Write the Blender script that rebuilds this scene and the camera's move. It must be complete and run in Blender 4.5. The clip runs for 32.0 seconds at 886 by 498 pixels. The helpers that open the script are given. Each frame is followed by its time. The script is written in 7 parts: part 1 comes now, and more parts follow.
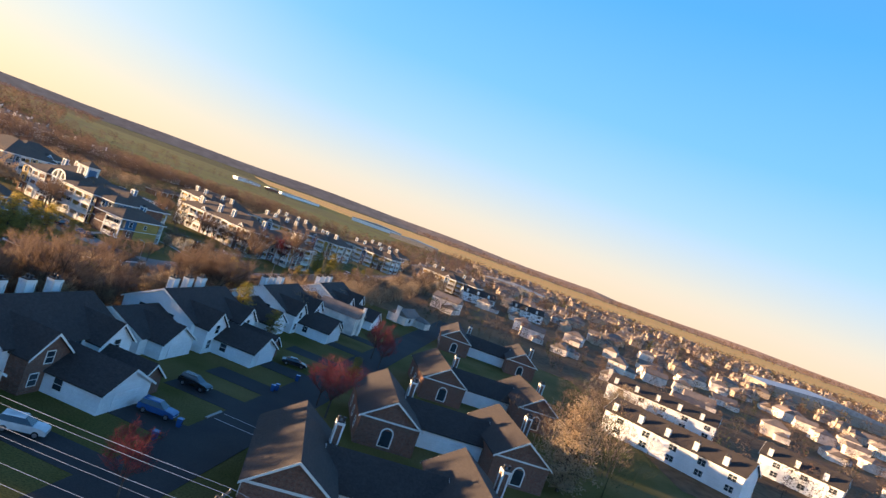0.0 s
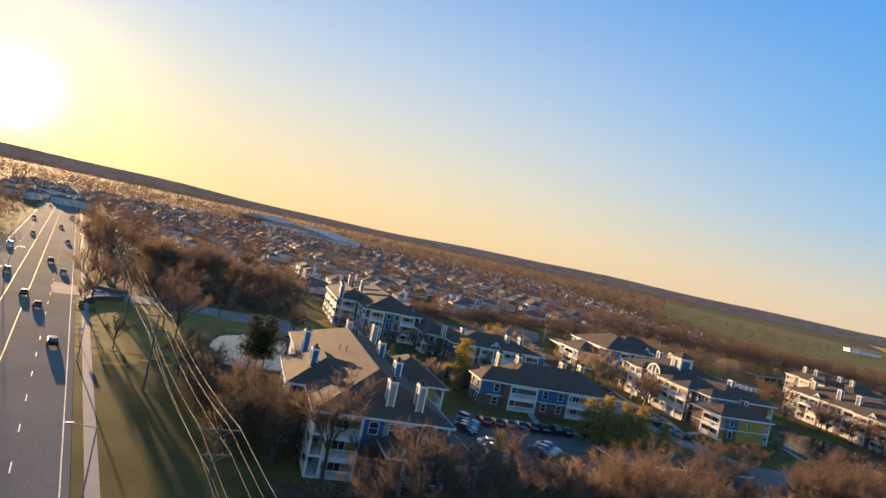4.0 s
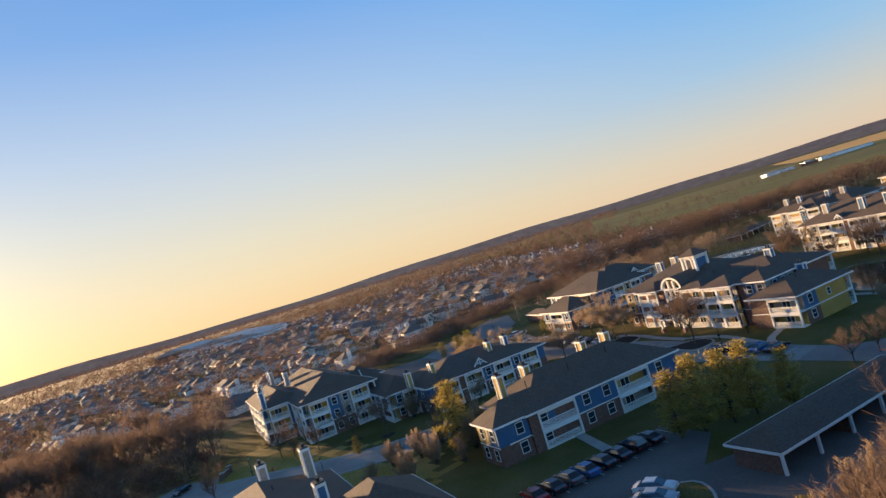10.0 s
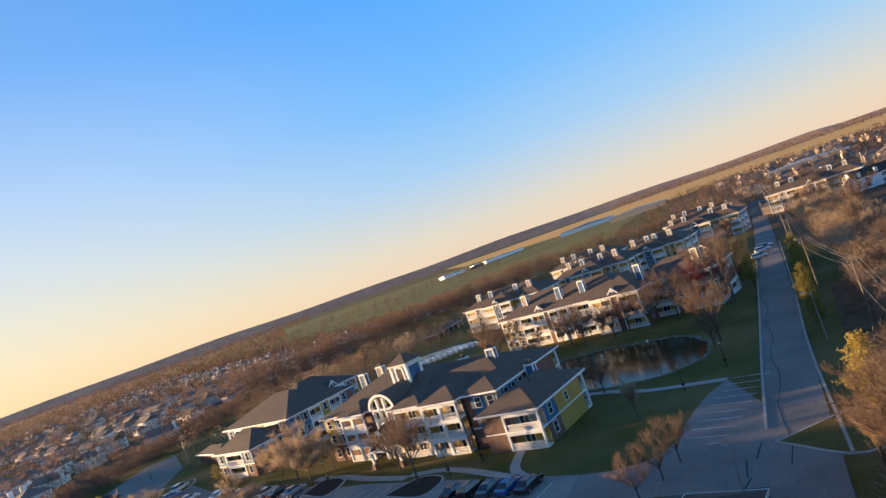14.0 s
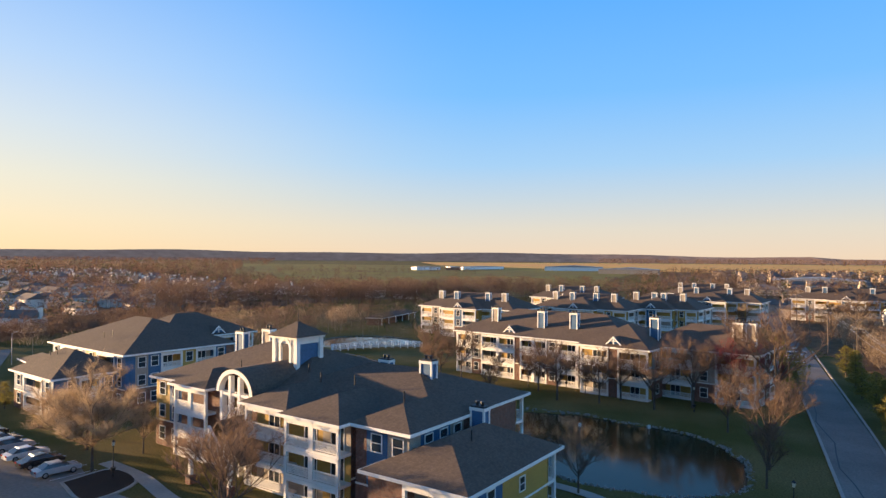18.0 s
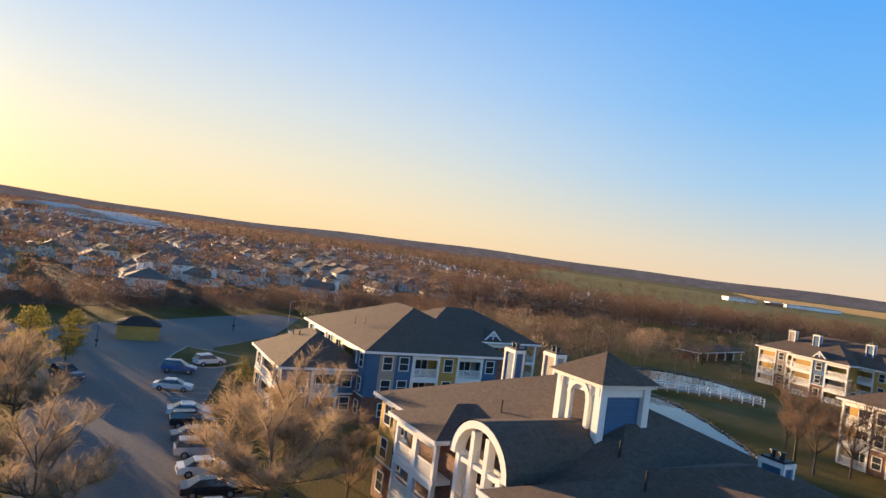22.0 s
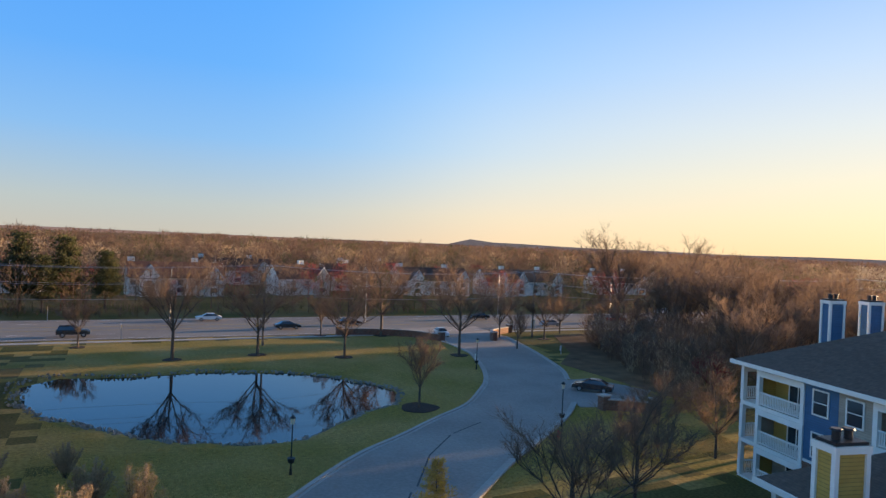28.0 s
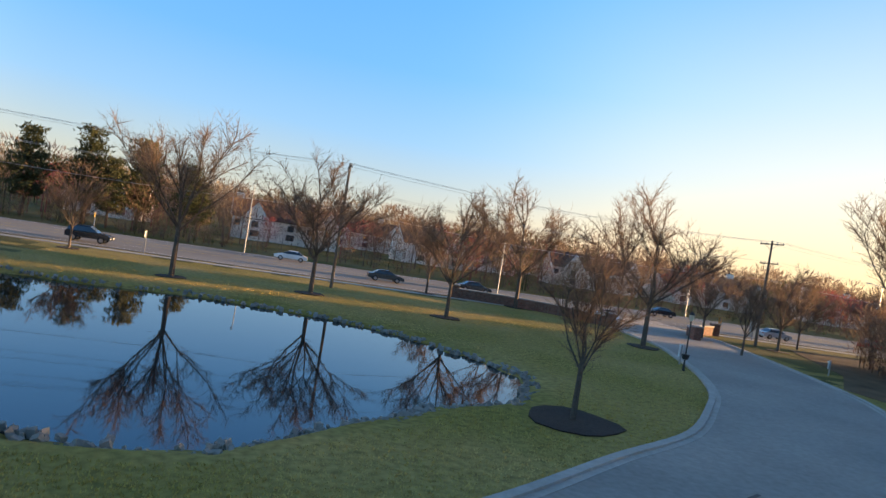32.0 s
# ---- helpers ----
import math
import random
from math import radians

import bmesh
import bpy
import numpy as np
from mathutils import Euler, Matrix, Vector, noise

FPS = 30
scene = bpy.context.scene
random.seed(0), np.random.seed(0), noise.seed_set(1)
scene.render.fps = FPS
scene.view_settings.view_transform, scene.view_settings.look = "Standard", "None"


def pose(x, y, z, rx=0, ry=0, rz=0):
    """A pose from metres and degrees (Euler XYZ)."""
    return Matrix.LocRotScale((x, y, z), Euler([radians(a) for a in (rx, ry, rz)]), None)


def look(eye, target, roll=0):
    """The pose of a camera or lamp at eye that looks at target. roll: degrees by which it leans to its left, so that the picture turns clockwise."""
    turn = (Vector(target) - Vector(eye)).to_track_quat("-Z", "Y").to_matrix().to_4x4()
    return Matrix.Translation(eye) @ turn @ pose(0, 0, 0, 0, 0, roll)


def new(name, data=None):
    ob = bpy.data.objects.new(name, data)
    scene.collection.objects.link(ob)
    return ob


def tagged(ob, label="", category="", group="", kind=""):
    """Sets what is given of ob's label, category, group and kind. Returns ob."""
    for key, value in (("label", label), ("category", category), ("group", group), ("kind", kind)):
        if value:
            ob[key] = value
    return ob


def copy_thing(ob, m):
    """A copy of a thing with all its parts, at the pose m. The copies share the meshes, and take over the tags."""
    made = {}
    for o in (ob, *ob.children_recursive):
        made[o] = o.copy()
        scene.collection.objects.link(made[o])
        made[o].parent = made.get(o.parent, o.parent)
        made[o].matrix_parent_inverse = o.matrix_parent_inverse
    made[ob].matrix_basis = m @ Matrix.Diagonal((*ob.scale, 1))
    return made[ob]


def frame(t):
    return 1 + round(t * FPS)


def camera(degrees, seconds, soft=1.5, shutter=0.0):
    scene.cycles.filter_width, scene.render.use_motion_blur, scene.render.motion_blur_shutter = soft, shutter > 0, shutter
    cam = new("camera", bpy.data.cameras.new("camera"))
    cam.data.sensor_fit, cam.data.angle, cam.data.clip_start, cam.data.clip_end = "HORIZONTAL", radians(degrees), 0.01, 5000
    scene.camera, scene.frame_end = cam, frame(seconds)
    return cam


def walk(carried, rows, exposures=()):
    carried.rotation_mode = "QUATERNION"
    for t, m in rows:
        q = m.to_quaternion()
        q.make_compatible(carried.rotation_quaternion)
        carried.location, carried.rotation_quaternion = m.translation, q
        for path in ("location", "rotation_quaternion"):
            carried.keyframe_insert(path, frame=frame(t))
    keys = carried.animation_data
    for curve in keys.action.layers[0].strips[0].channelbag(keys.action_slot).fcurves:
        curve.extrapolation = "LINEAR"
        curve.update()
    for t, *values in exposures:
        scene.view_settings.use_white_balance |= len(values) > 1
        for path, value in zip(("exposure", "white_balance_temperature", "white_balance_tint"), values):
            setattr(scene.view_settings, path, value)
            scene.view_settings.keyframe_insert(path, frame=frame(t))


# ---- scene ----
cam = camera(68.30, 32.0, soft=1.4, shutter=0.12)
PATH = [
    (0.0, 0.00, -0.00, 31.92, 88.97, -19.87, 9.65),
    (0.5, -0.92, 3.53, 31.92, 89.06, -19.80, 14.88),
    (1.0, -1.98, 6.95, 31.98, 89.17, -19.87, 19.87),
    (1.5, -3.69, 10.61, 31.92, 89.29, -19.95, 25.73),
    (2.0, -5.68, 13.85, 31.97, 89.36, -20.00, 35.34),
    (2.5, -7.79, 16.40, 32.14, 89.43, -20.15, 45.25),
    (3.0, -9.77, 18.57, 32.39, 89.45, -20.16, 52.66),
    (3.5, -12.23, 20.49, 32.62, 89.49, -20.27, 58.11),
    (4.0, -14.94, 22.34, 32.81, 89.63, -12.22, 60.35),
    (4.5, -17.71, 24.21, 32.72, 89.86, -0.98, 60.85),
    (6.5, -30.78, 32.55, 32.41, 89.99, 0.34, 61.01),
    (7.0, -34.52, 34.82, 32.18, 90.07, 1.04, 60.75),
    (7.5, -38.18, 37.25, 31.90, 90.36, 10.35, 59.31),
    (8.0, -41.95, 40.06, 31.70, 90.56, 17.71, 57.22),
    (8.5, -45.47, 42.46, 31.66, 90.33, 2.80, 56.82),
    (9.0, -49.11, 44.90, 31.61, 90.29, -1.52, 56.52),
    (9.5, -52.91, 47.55, 31.48, 90.39, 1.99, 56.14),
    (10.0, -56.89, 50.56, 31.16, 90.80, 16.96, 53.63),
    (10.5, -60.75, 53.93, 31.09, 90.95, 22.08, 49.57),
    (11.0, -64.37, 57.06, 31.08, 90.91, 20.33, 46.72),
    (11.5, -67.94, 60.52, 30.92, 90.96, 19.71, 43.57),
    (12.0, -71.27, 64.33, 30.76, 90.99, 19.88, 39.75),
    (12.5, -74.23, 68.17, 30.59, 91.02, 19.78, 36.11),
    (13.0, -76.93, 72.47, 30.32, 91.13, 19.76, 33.09),
    (13.5, -79.35, 77.03, 29.99, 91.22, 19.85, 29.57),
    (14.0, -81.44, 81.68, 29.68, 91.31, 19.61, 25.84),
    (14.5, -83.45, 86.44, 29.17, 91.11, 7.98, 24.44),
    (15.0, -85.41, 91.05, 28.16, 90.99, -1.49, 24.23),
    (15.5, -87.35, 95.81, 26.56, 91.03, -0.82, 24.21),
    (17.5, -96.06, 115.85, 24.78, 90.78, 0.12, 23.90),
    (18.0, -98.31, 120.84, 24.50, 90.73, -0.37, 23.95),
    (18.5, -100.81, 125.73, 24.12, 90.54, -12.68, 26.96),
    (19.0, -103.52, 130.10, 23.99, 90.21, -22.64, 36.45),
    (19.5, -106.12, 133.87, 23.88, 90.05, -18.31, 39.57),
    (20.0, -108.95, 137.47, 23.51, 90.08, -14.48, 42.01),
    (20.5, -111.93, 140.80, 23.16, 89.89, -20.22, 46.26),
    (21.0, -115.07, 143.84, 22.81, 89.88, -13.94, 48.17),
    (21.5, -118.31, 146.93, 22.29, 90.15, -1.71, 48.62),
    (22.0, -121.42, 149.82, 21.90, 90.08, -7.45, 49.76),
    (22.5, -125.67, 152.85, 21.27, 89.81, -20.01, 60.47),
    (23.0, -129.71, 154.89, 20.73, 89.62, -22.17, 83.18),
    (23.5, -133.11, 156.30, 20.47, 89.51, -20.82, 97.98),
    (24.0, -136.79, 156.82, 19.88, 89.55, -20.61, 107.11),
    (24.5, -140.08, 156.76, 18.94, 89.46, -20.78, 122.07),
    (25.0, -143.11, 155.70, 18.06, 89.44, -20.92, 136.14),
    (25.5, -145.58, 154.03, 17.32, 89.38, -20.91, 151.91),
    (26.0, -147.41, 151.93, 16.77, 89.49, -9.20, 154.87),
    (26.5, -148.93, 148.96, 16.48, 89.62, 1.54, 154.66),
    (28.5, -156.97, 135.42, 16.85, 89.54, -3.77, 152.99),
    (29.0, -159.32, 131.34, 16.07, 89.52, -6.18, 154.09),
    (29.5, -161.56, 127.03, 14.53, 89.41, -13.76, 156.11),
    (30.0, -163.67, 122.45, 12.85, 89.31, -13.61, 157.78),
    (30.5, -165.89, 117.88, 11.19, 89.55, -4.19, 158.42),
    (31.0, -167.80, 113.13, 9.50, 89.34, -16.19, 161.67),
    (31.5, -169.36, 108.17, 7.89, 89.14, -21.14, 165.52),
    (32.0, -170.96, 103.35, 6.39, 89.32, -9.16, 166.63),
]
EXPOSURE = [(0.0, 0.25), (1.5, 0.2), (2.8, 0.08), (4.0, -0.18), (9.5, -0.24), (12.5, -0.08), (18.0, 0.0), (21.0, -0.04), (22.0, -0.08), (23.2, -0.28), (24.3, -0.34), (25.3, -0.1), (26.0, 0.0), (28.5, 0.06), (30.5, 0.2), (32.0, 0.4)]
WARMTH = {2.8: 6600, 4.0: 6850, 9.5: 6650, 22.0: 6700, 23.2: 7100, 24.3: 7150, 25.3: 6750, 28.5: 6600, 30.5: 7150, 32.0: 7500}
EXPOSURE = [(t, stops, WARMTH.get(t, 6500), 10) for t, stops in EXPOSURE]
walk(cam, [(t, pose(*row)) for t, *row in PATH], EXPOSURE)

# ---- world and light ----
SUN_AZ, SUN_EL = 185.0, 4.5
world = bpy.data.worlds.new("world")
scene.world = world
world.use_nodes = True
wn = world.node_tree.nodes
wl = world.node_tree.links
wn.clear()
sky = wn.new("ShaderNodeTexSky")
sky.sky_type = "NISHITA"
sky.sun_disc = False
sky.sun_elevation = radians(SUN_EL)
sky.sun_rotation = radians(90.0 - SUN_AZ)
sky.air_density, sky.dust_density, sky.ozone_density = 1.0, 0.4, 3.0
to_sun = Vector((math.cos(radians(SUN_AZ)) * math.cos(radians(SUN_EL)), math.sin(radians(SUN_AZ)) * math.cos(radians(SUN_EL)), math.sin(radians(SUN_EL))))


def lin(r, g, b):
    return tuple(((c / 255 + 0.055) / 1.055) ** 2.4 if c > 10 else c / 255 / 12.92 for c in (r, g, b)) + (1.0,)


def sky_ramp(stops, fac):
    ramp = wn.new("ShaderNodeValToRGB")
    while len(ramp.color_ramp.elements) < len(stops):
        ramp.color_ramp.elements.new(0.5)
    for e, (deg, rgb) in zip(ramp.color_ramp.elements, stops):
        e.position, e.color = math.sin(radians(max(deg, 0))), lin(*rgb)
    wl.new(fac, ramp.inputs[0])
    return ramp.outputs[0]


def wmath(op, a, b):
    n = wn.new("ShaderNodeMath")
    n.operation = op
    for i, v in enumerate((a, b)):
        if isinstance(v, (int, float)):
            n.inputs[i].default_value = v
        else:
            wl.new(v, n.inputs[i])
    return n.outputs[0]


def wmap(fac, a, b, c, d, kind="SMOOTHSTEP"):
    n = wn.new("ShaderNodeMapRange")
    n.interpolation_type = kind
    for i, v in enumerate((a, b, c, d)):
        n.inputs[i + 1].default_value = v
    wl.new(fac, n.inputs[0])
    return n.outputs[0]


wtc = wn.new("ShaderNodeTexCoord")
wsep = wn.new("ShaderNodeSeparateXYZ")
wl.new(wtc.outputs["Generated"], wsep.inputs[0])
height = wsep.outputs[2]
away = sky_ramp([(0, (240, 214, 186)), (2.5, (226, 217, 202)), (5, (200, 213, 222)), (8, (166, 207, 243)), (14, (122, 190, 253)), (24, (86, 170, 254)), (38, (80, 148, 226)), (58, (58, 74, 102)), (80, (48, 55, 70))], height)
toward = sky_ramp([(0, (255, 222, 172)), (3, (253, 230, 190)), (6, (244, 233, 206)), (10, (224, 229, 228)), (15, (194, 217, 244)), (24, (134, 184, 246)), (38, (94, 152, 224)), (58, (58, 74, 102)), (80, (48, 55, 70))], height)
wdot = wn.new("ShaderNodeVectorMath")
wdot.operation = "DOT_PRODUCT"
wl.new(wtc.outputs["Generated"], wdot.inputs[0])
wdot.inputs[1].default_value = to_sun
near_sun = wmath("MAXIMUM", wdot.outputs["Value"], 0.0)
wmix = wn.new("ShaderNodeMix")
wmix.data_type = "RGBA"
wl.new(wmap(near_sun, 0.25, 0.98, 0.0, 1.0), wmix.inputs[0])
wl.new(away, wmix.inputs[6])
wl.new(toward, wmix.inputs[7])
lit = wmix.outputs[2]
for power, colour in ((14.0, (0.09, 0.06, 0.02)), (90.0, (0.36, 0.25, 0.06)), (420.0, (0.9, 0.66, 0.26)), (2200.0, (6.0, 5.4, 4.2))):
    lobe = wn.new("ShaderNodeMix")
    lobe.data_type, lobe.blend_type = "RGBA", "ADD"
    wl.new(wmath("POWER", near_sun, power), lobe.inputs[0])
    wl.new(lit, lobe.inputs[6])
    lobe.inputs[7].default_value = (*colour, 1)
    lit = lobe.outputs[2]
# the sky opposite the sun, to the south-east, is a deeper blue
wse = wn.new("ShaderNodeVectorMath")
wse.operation = "DOT_PRODUCT"
wl.new(wtc.outputs["Generated"], wse.inputs[0])
wse.inputs[1].default_value = (0.2, -0.98, 0.0)
dusk = wn.new("ShaderNodeMix")
dusk.data_type, dusk.blend_type = "RGBA", "MULTIPLY"
wl.new(wmap(wse.outputs["Value"], 0.7, 1.0, 0.0, 1.0), dusk.inputs[0])
wl.new(lit, dusk.inputs[6])
dusk.inputs[7].default_value = (0.62, 0.77, 0.92, 1)
lit = dusk.outputs[2]
# the unseen eastern sky, brightened as added fill for the shaded walls
wea = wn.new("ShaderNodeVectorMath")
wea.operation = "DOT_PRODUCT"
wl.new(wtc.outputs["Generated"], wea.inputs[0])
wea.inputs[1].default_value = (0.985, -0.17, 0.0)
east_fill = wn.new("ShaderNodeMix")
east_fill.data_type, east_fill.blend_type = "RGBA", "MULTIPLY"
wl.new(wmap(wea.outputs["Value"], 0.45, 1.0, 0.0, 1.0), east_fill.inputs[0])
wl.new(lit, east_fill.inputs[6])
east_fill.inputs[7].default_value = (2.1, 1.85, 1.65, 1)
lit = east_fill.outputs[2]
air = wn.new("ShaderNodeMix")
air.data_type, air.blend_type = "RGBA", "ADD"
air.inputs[0].default_value = 0.02
wl.new(lit, air.inputs[6])
wl.new(sky.outputs[0], air.inputs[7])
bg = wn.new("ShaderNodeBackground")
bg.inputs["Strength"].default_value = 1.0
wo = wn.new("ShaderNodeOutputWorld")
wl.new(air.outputs[2], bg.inputs[0])
wl.new(bg.outputs[0], wo.inputs[0])
sun_data = bpy.data.lights.new("sun", "SUN")
sun_data.energy, sun_data.angle, sun_data.color = 16.0, radians(0.6), (1.0, 0.66, 0.36)
sun = new("sun", sun_data)
sun.matrix_world = look((0, 0, 60), tuple(Vector((0, 0, 60)) - to_sun))


# ---- materials ----
def material(name, base, rough=0.8, metal=0.0, var=0.12, scale=3.0, bump=0.15, second=None, mix_scale=0.4, spec=0.4, obj_random=0.0, stretch=(1, 1, 1), fine=None):
    """Base colour varied by two noises (grain and stains), with a light bump."""
    mat = bpy.data.materials.new(name)
    mat.use_nodes = True
    nt = mat.node_tree
    n, l = nt.nodes, nt.links
    b = n["Principled BSDF"]
    b.inputs["Roughness"].default_value, b.inputs["Metallic"].default_value = rough, metal
    b.inputs["Specular IOR Level"].default_value = spec
    tc = n.new("ShaderNodeTexCoord")
    mp = n.new("ShaderNodeMapping")
    mp.inputs["Scale"].default_value = stretch
    l.new(tc.outputs["Object"], mp.inputs["Vector"])
    grain = n.new("ShaderNodeTexNoise")
    grain.inputs["Scale"].default_value, grain.inputs["Detail"].default_value = scale, 5.0
    stain = n.new("ShaderNodeTexNoise")
    stain.inputs["Scale"].default_value, stain.inputs["Detail"].default_value = mix_scale, 3.0
    l.new(mp.outputs[0], grain.inputs["Vector"])
    l.new(tc.outputs["Object"], stain.inputs["Vector"])
    c0 = n.new("ShaderNodeMix")
    c0.data_type = "RGBA"
    c0.inputs[6].default_value = (*base, 1)
    c0.inputs[7].default_value = (*(second or [v * 0.7 for v in base]), 1)
    ramp = n.new("ShaderNodeMapRange")
    ramp.inputs[1].default_value, ramp.inputs[2].default_value = 0.38, 0.64
    l.new(stain.outputs[0], ramp.inputs[0])
    l.new(ramp.outputs[0], c0.inputs[0])
    hsv = n.new("ShaderNodeHueSaturation")
    l.new(c0.outputs[2], hsv.inputs["Color"])
    val = n.new("ShaderNodeMapRange")
    val.inputs[1].default_value, val.inputs[2].default_value = 0.25, 0.75
    val.inputs[3].default_value, val.inputs[4].default_value = 1.0 - var, 1.0 + var
    l.new(grain.outputs[0], val.inputs[0])
    if obj_random:
        info = n.new("ShaderNodeObjectInfo")
        mul = n.new("ShaderNodeMath")
        mul.operation = "MULTIPLY_ADD"
        mul.inputs[1].default_value = obj_random
        l.new(info.outputs["Random"], mul.inputs[0])
        l.new(val.outputs[0], mul.inputs[2])
        l.new(mul.outputs[0], hsv.inputs["Value"])
    else:
        l.new(val.outputs[0], hsv.inputs["Value"])
    l.new(hsv.outputs[0], b.inputs["Base Color"])
    bp = n.new("ShaderNodeBump")
    bp.inputs["Strength"].default_value, bp.inputs["Distance"].default_value = bump, 0.05
    l.new(grain.outputs[0], bp.inputs["Height"])
    l.new(bp.outputs[0], b.inputs["Normal"])
    return mat


def thin(mat, share=0.45):
    """Lets light through thin twigs and needles."""
    n, l = mat.node_tree.nodes, mat.node_tree.links
    b = n["Principled BSDF"]
    tr = n.new("ShaderNodeBsdfTranslucent")
    l.new(b.inputs["Base Color"].links[0].from_socket, tr.inputs["Color"])
    mx = n.new("ShaderNodeMixShader")
    mx.inputs[0].default_value = share
    l.new(b.outputs[0], mx.inputs[1])
    l.new(tr.outputs[0], mx.inputs[2])
    l.new(mx.outputs[0], n["Material Output"].inputs[0])
    return mat


def course_material(name, base, mortar, row, width, rough=0.85, var=0.25, bump=0.4, offset=0.5, gap=0.012, axis_swap=True):
    """Rows of brick, shingle or lap siding at true size, from the brick texture on the object's own axes."""
    mat = material(name, base, rough, var=var, second=tuple(0.9 * c for c in base))
    n, l = mat.node_tree.nodes, mat.node_tree.links
    b = n["Principled BSDF"]
    tc = n.new("ShaderNodeTexCoord")
    sep = n.new("ShaderNodeSeparateXYZ")
    l.new(tc.outputs["Object"], sep.inputs[0])
    add = n.new("ShaderNodeMath")
    add.operation = "ADD"
    l.new(sep.outputs[0], add.inputs[0])
    l.new(sep.outputs[1], add.inputs[1])
    com = n.new("ShaderNodeCombineXYZ")
    l.new(add.outputs[0], com.inputs[0])
    l.new(sep.outputs[2], com.inputs[1])
    br = n.new("ShaderNodeTexBrick")
    br.offset = offset
    br.inputs["Scale"].default_value = 1.0
    br.inputs["Mortar Size"].default_value = gap
    br.inputs["Brick Width"].default_value, br.inputs["Row Height"].default_value = width, row
    br.inputs["Color1"].default_value = (1, 1, 1, 1)
    br.inputs["Color2"].default_value = (1 - var, 1 - var, 1 - var, 1)
    br.inputs["Mortar"].default_value = (*[m / max(c, 0.01) for m, c in zip(mortar, base)], 1)
    l.new(com.outputs[0], br.inputs["Vector"])
    mul = n.new("ShaderNodeMix")
    mul.data_type, mul.blend_type = "RGBA", "MULTIPLY"
    mul.inputs[0].default_value = 1.0
    old = b.inputs["Base Color"].links[0].from_socket
    l.new(old, mul.inputs[6])
    l.new(br.outputs["Color"], mul.inputs[7])
    l.new(mul.outputs[2], b.inputs["Base Color"])
    bp = n.new("ShaderNodeBump")
    bp.inputs["Strength"].default_value, bp.inputs["Distance"].default_value = bump, 0.02
    bp.invert = True
    l.new(br.outputs["Fac"], bp.inputs["Height"])
    l.new(bp.outputs[0], b.inputs["Normal"])
    return mat


def glass_material(name, base, rough=0.06):
    mat = material(name, base, rough, var=0.3, scale=0.6, bump=0.02, spec=0.8)
    return mat


M_GRASS = material("grass", (0.098, 0.09, 0.022), 0.95, var=0.45, scale=4.5, bump=0.45, second=(0.18, 0.135, 0.05), mix_scale=0.07, spec=0.1)
M_LAWN = material("mown_lawn", (0.25, 0.19, 0.045), 0.95, var=0.4, scale=3.0, bump=0.5, second=(0.37, 0.255, 0.085), mix_scale=0.11, spec=0.1)
M_ASPHALT = material("asphalt", (0.145, 0.13, 0.118), 0.9, var=0.2, scale=6.0, bump=0.3, second=(0.18, 0.162, 0.146), mix_scale=0.09, spec=0.12)
M_TARMAC = material("fresh_asphalt", (0.045, 0.045, 0.047), 0.9, var=0.2, scale=6.0, bump=0.3, second=(0.06, 0.058, 0.056), mix_scale=0.09, spec=0.15)
M_DRIVE = material("drive_asphalt", (0.27, 0.242, 0.22), 0.9, var=0.22, scale=5.0, bump=0.3, second=(0.215, 0.193, 0.178), mix_scale=0.12, spec=0.12)
M_ROAD = material("worn_asphalt", (0.24, 0.22, 0.2), 1.0, var=0.15, scale=3.0, bump=0.2, second=(0.28, 0.26, 0.235), mix_scale=0.06, spec=0.02)
M_PALE = material("faded_asphalt", (0.34, 0.305, 0.27), 0.9, var=0.15, scale=4.0, bump=0.2, second=(0.27, 0.245, 0.22), mix_scale=0.12, spec=0.3)
M_CONCRETE = material("concrete", (0.42, 0.385, 0.345), 0.85, var=0.12, scale=4.0, second=(0.36, 0.335, 0.3), mix_scale=0.3)
M_LINE = material("line_paint", (0.82, 0.81, 0.78), 0.7, var=0.2, scale=5.0)
M_YELLOW_LINE = material("yellow_line_paint", (0.6, 0.42, 0.06), 0.7, var=0.2, scale=5.0)
M_TAR = material("crack_sealant", (0.018, 0.018, 0.02), 0.5, var=0.2)
M_MULCH = material("mulch", (0.045, 0.026, 0.017), 0.95, var=0.4, scale=9.0, bump=0.8)
M_SHINGLE = course_material("roof_shingle", (0.14, 0.102, 0.078), (0.1, 0.074, 0.058), 0.075, 0.33, 0.9, var=0.2, bump=0.4, gap=0.008)
M_SHINGLE_B = course_material("brown_roof_shingle", (0.062, 0.05, 0.046), (0.038, 0.03, 0.027), 0.075, 0.33, 0.9, var=0.25, bump=0.5, gap=0.008)
M_WHITE = material("white_paint", (0.78, 0.76, 0.71), 0.55, var=0.05, scale=4.0, bump=0.05, second=(0.72, 0.70, 0.65), mix_scale=0.5)
M_BLUE = course_material("blue_lap_siding", (0.055, 0.145, 0.27), (0.03, 0.075, 0.14), 0.16, 30.0, 0.6, var=0.1, bump=0.6, gap=0.012)
M_YELLOW = course_material("yellow_lap_siding", (0.52, 0.32, 0.075), (0.26, 0.16, 0.04), 0.16, 30.0, 0.6, var=0.1, bump=0.6, gap=0.012)
M_TAN = course_material("grey_lap_siding", (0.40, 0.34, 0.27), (0.24, 0.2, 0.16), 0.16, 30.0, 0.6, var=0.1, bump=0.6, gap=0.012)
M_WSIDING = course_material("white_lap_siding", (0.9, 0.89, 0.87), (0.8, 0.79, 0.78), 0.16, 30.0, 0.6, var=0.06, bump=0.5, gap=0.012)
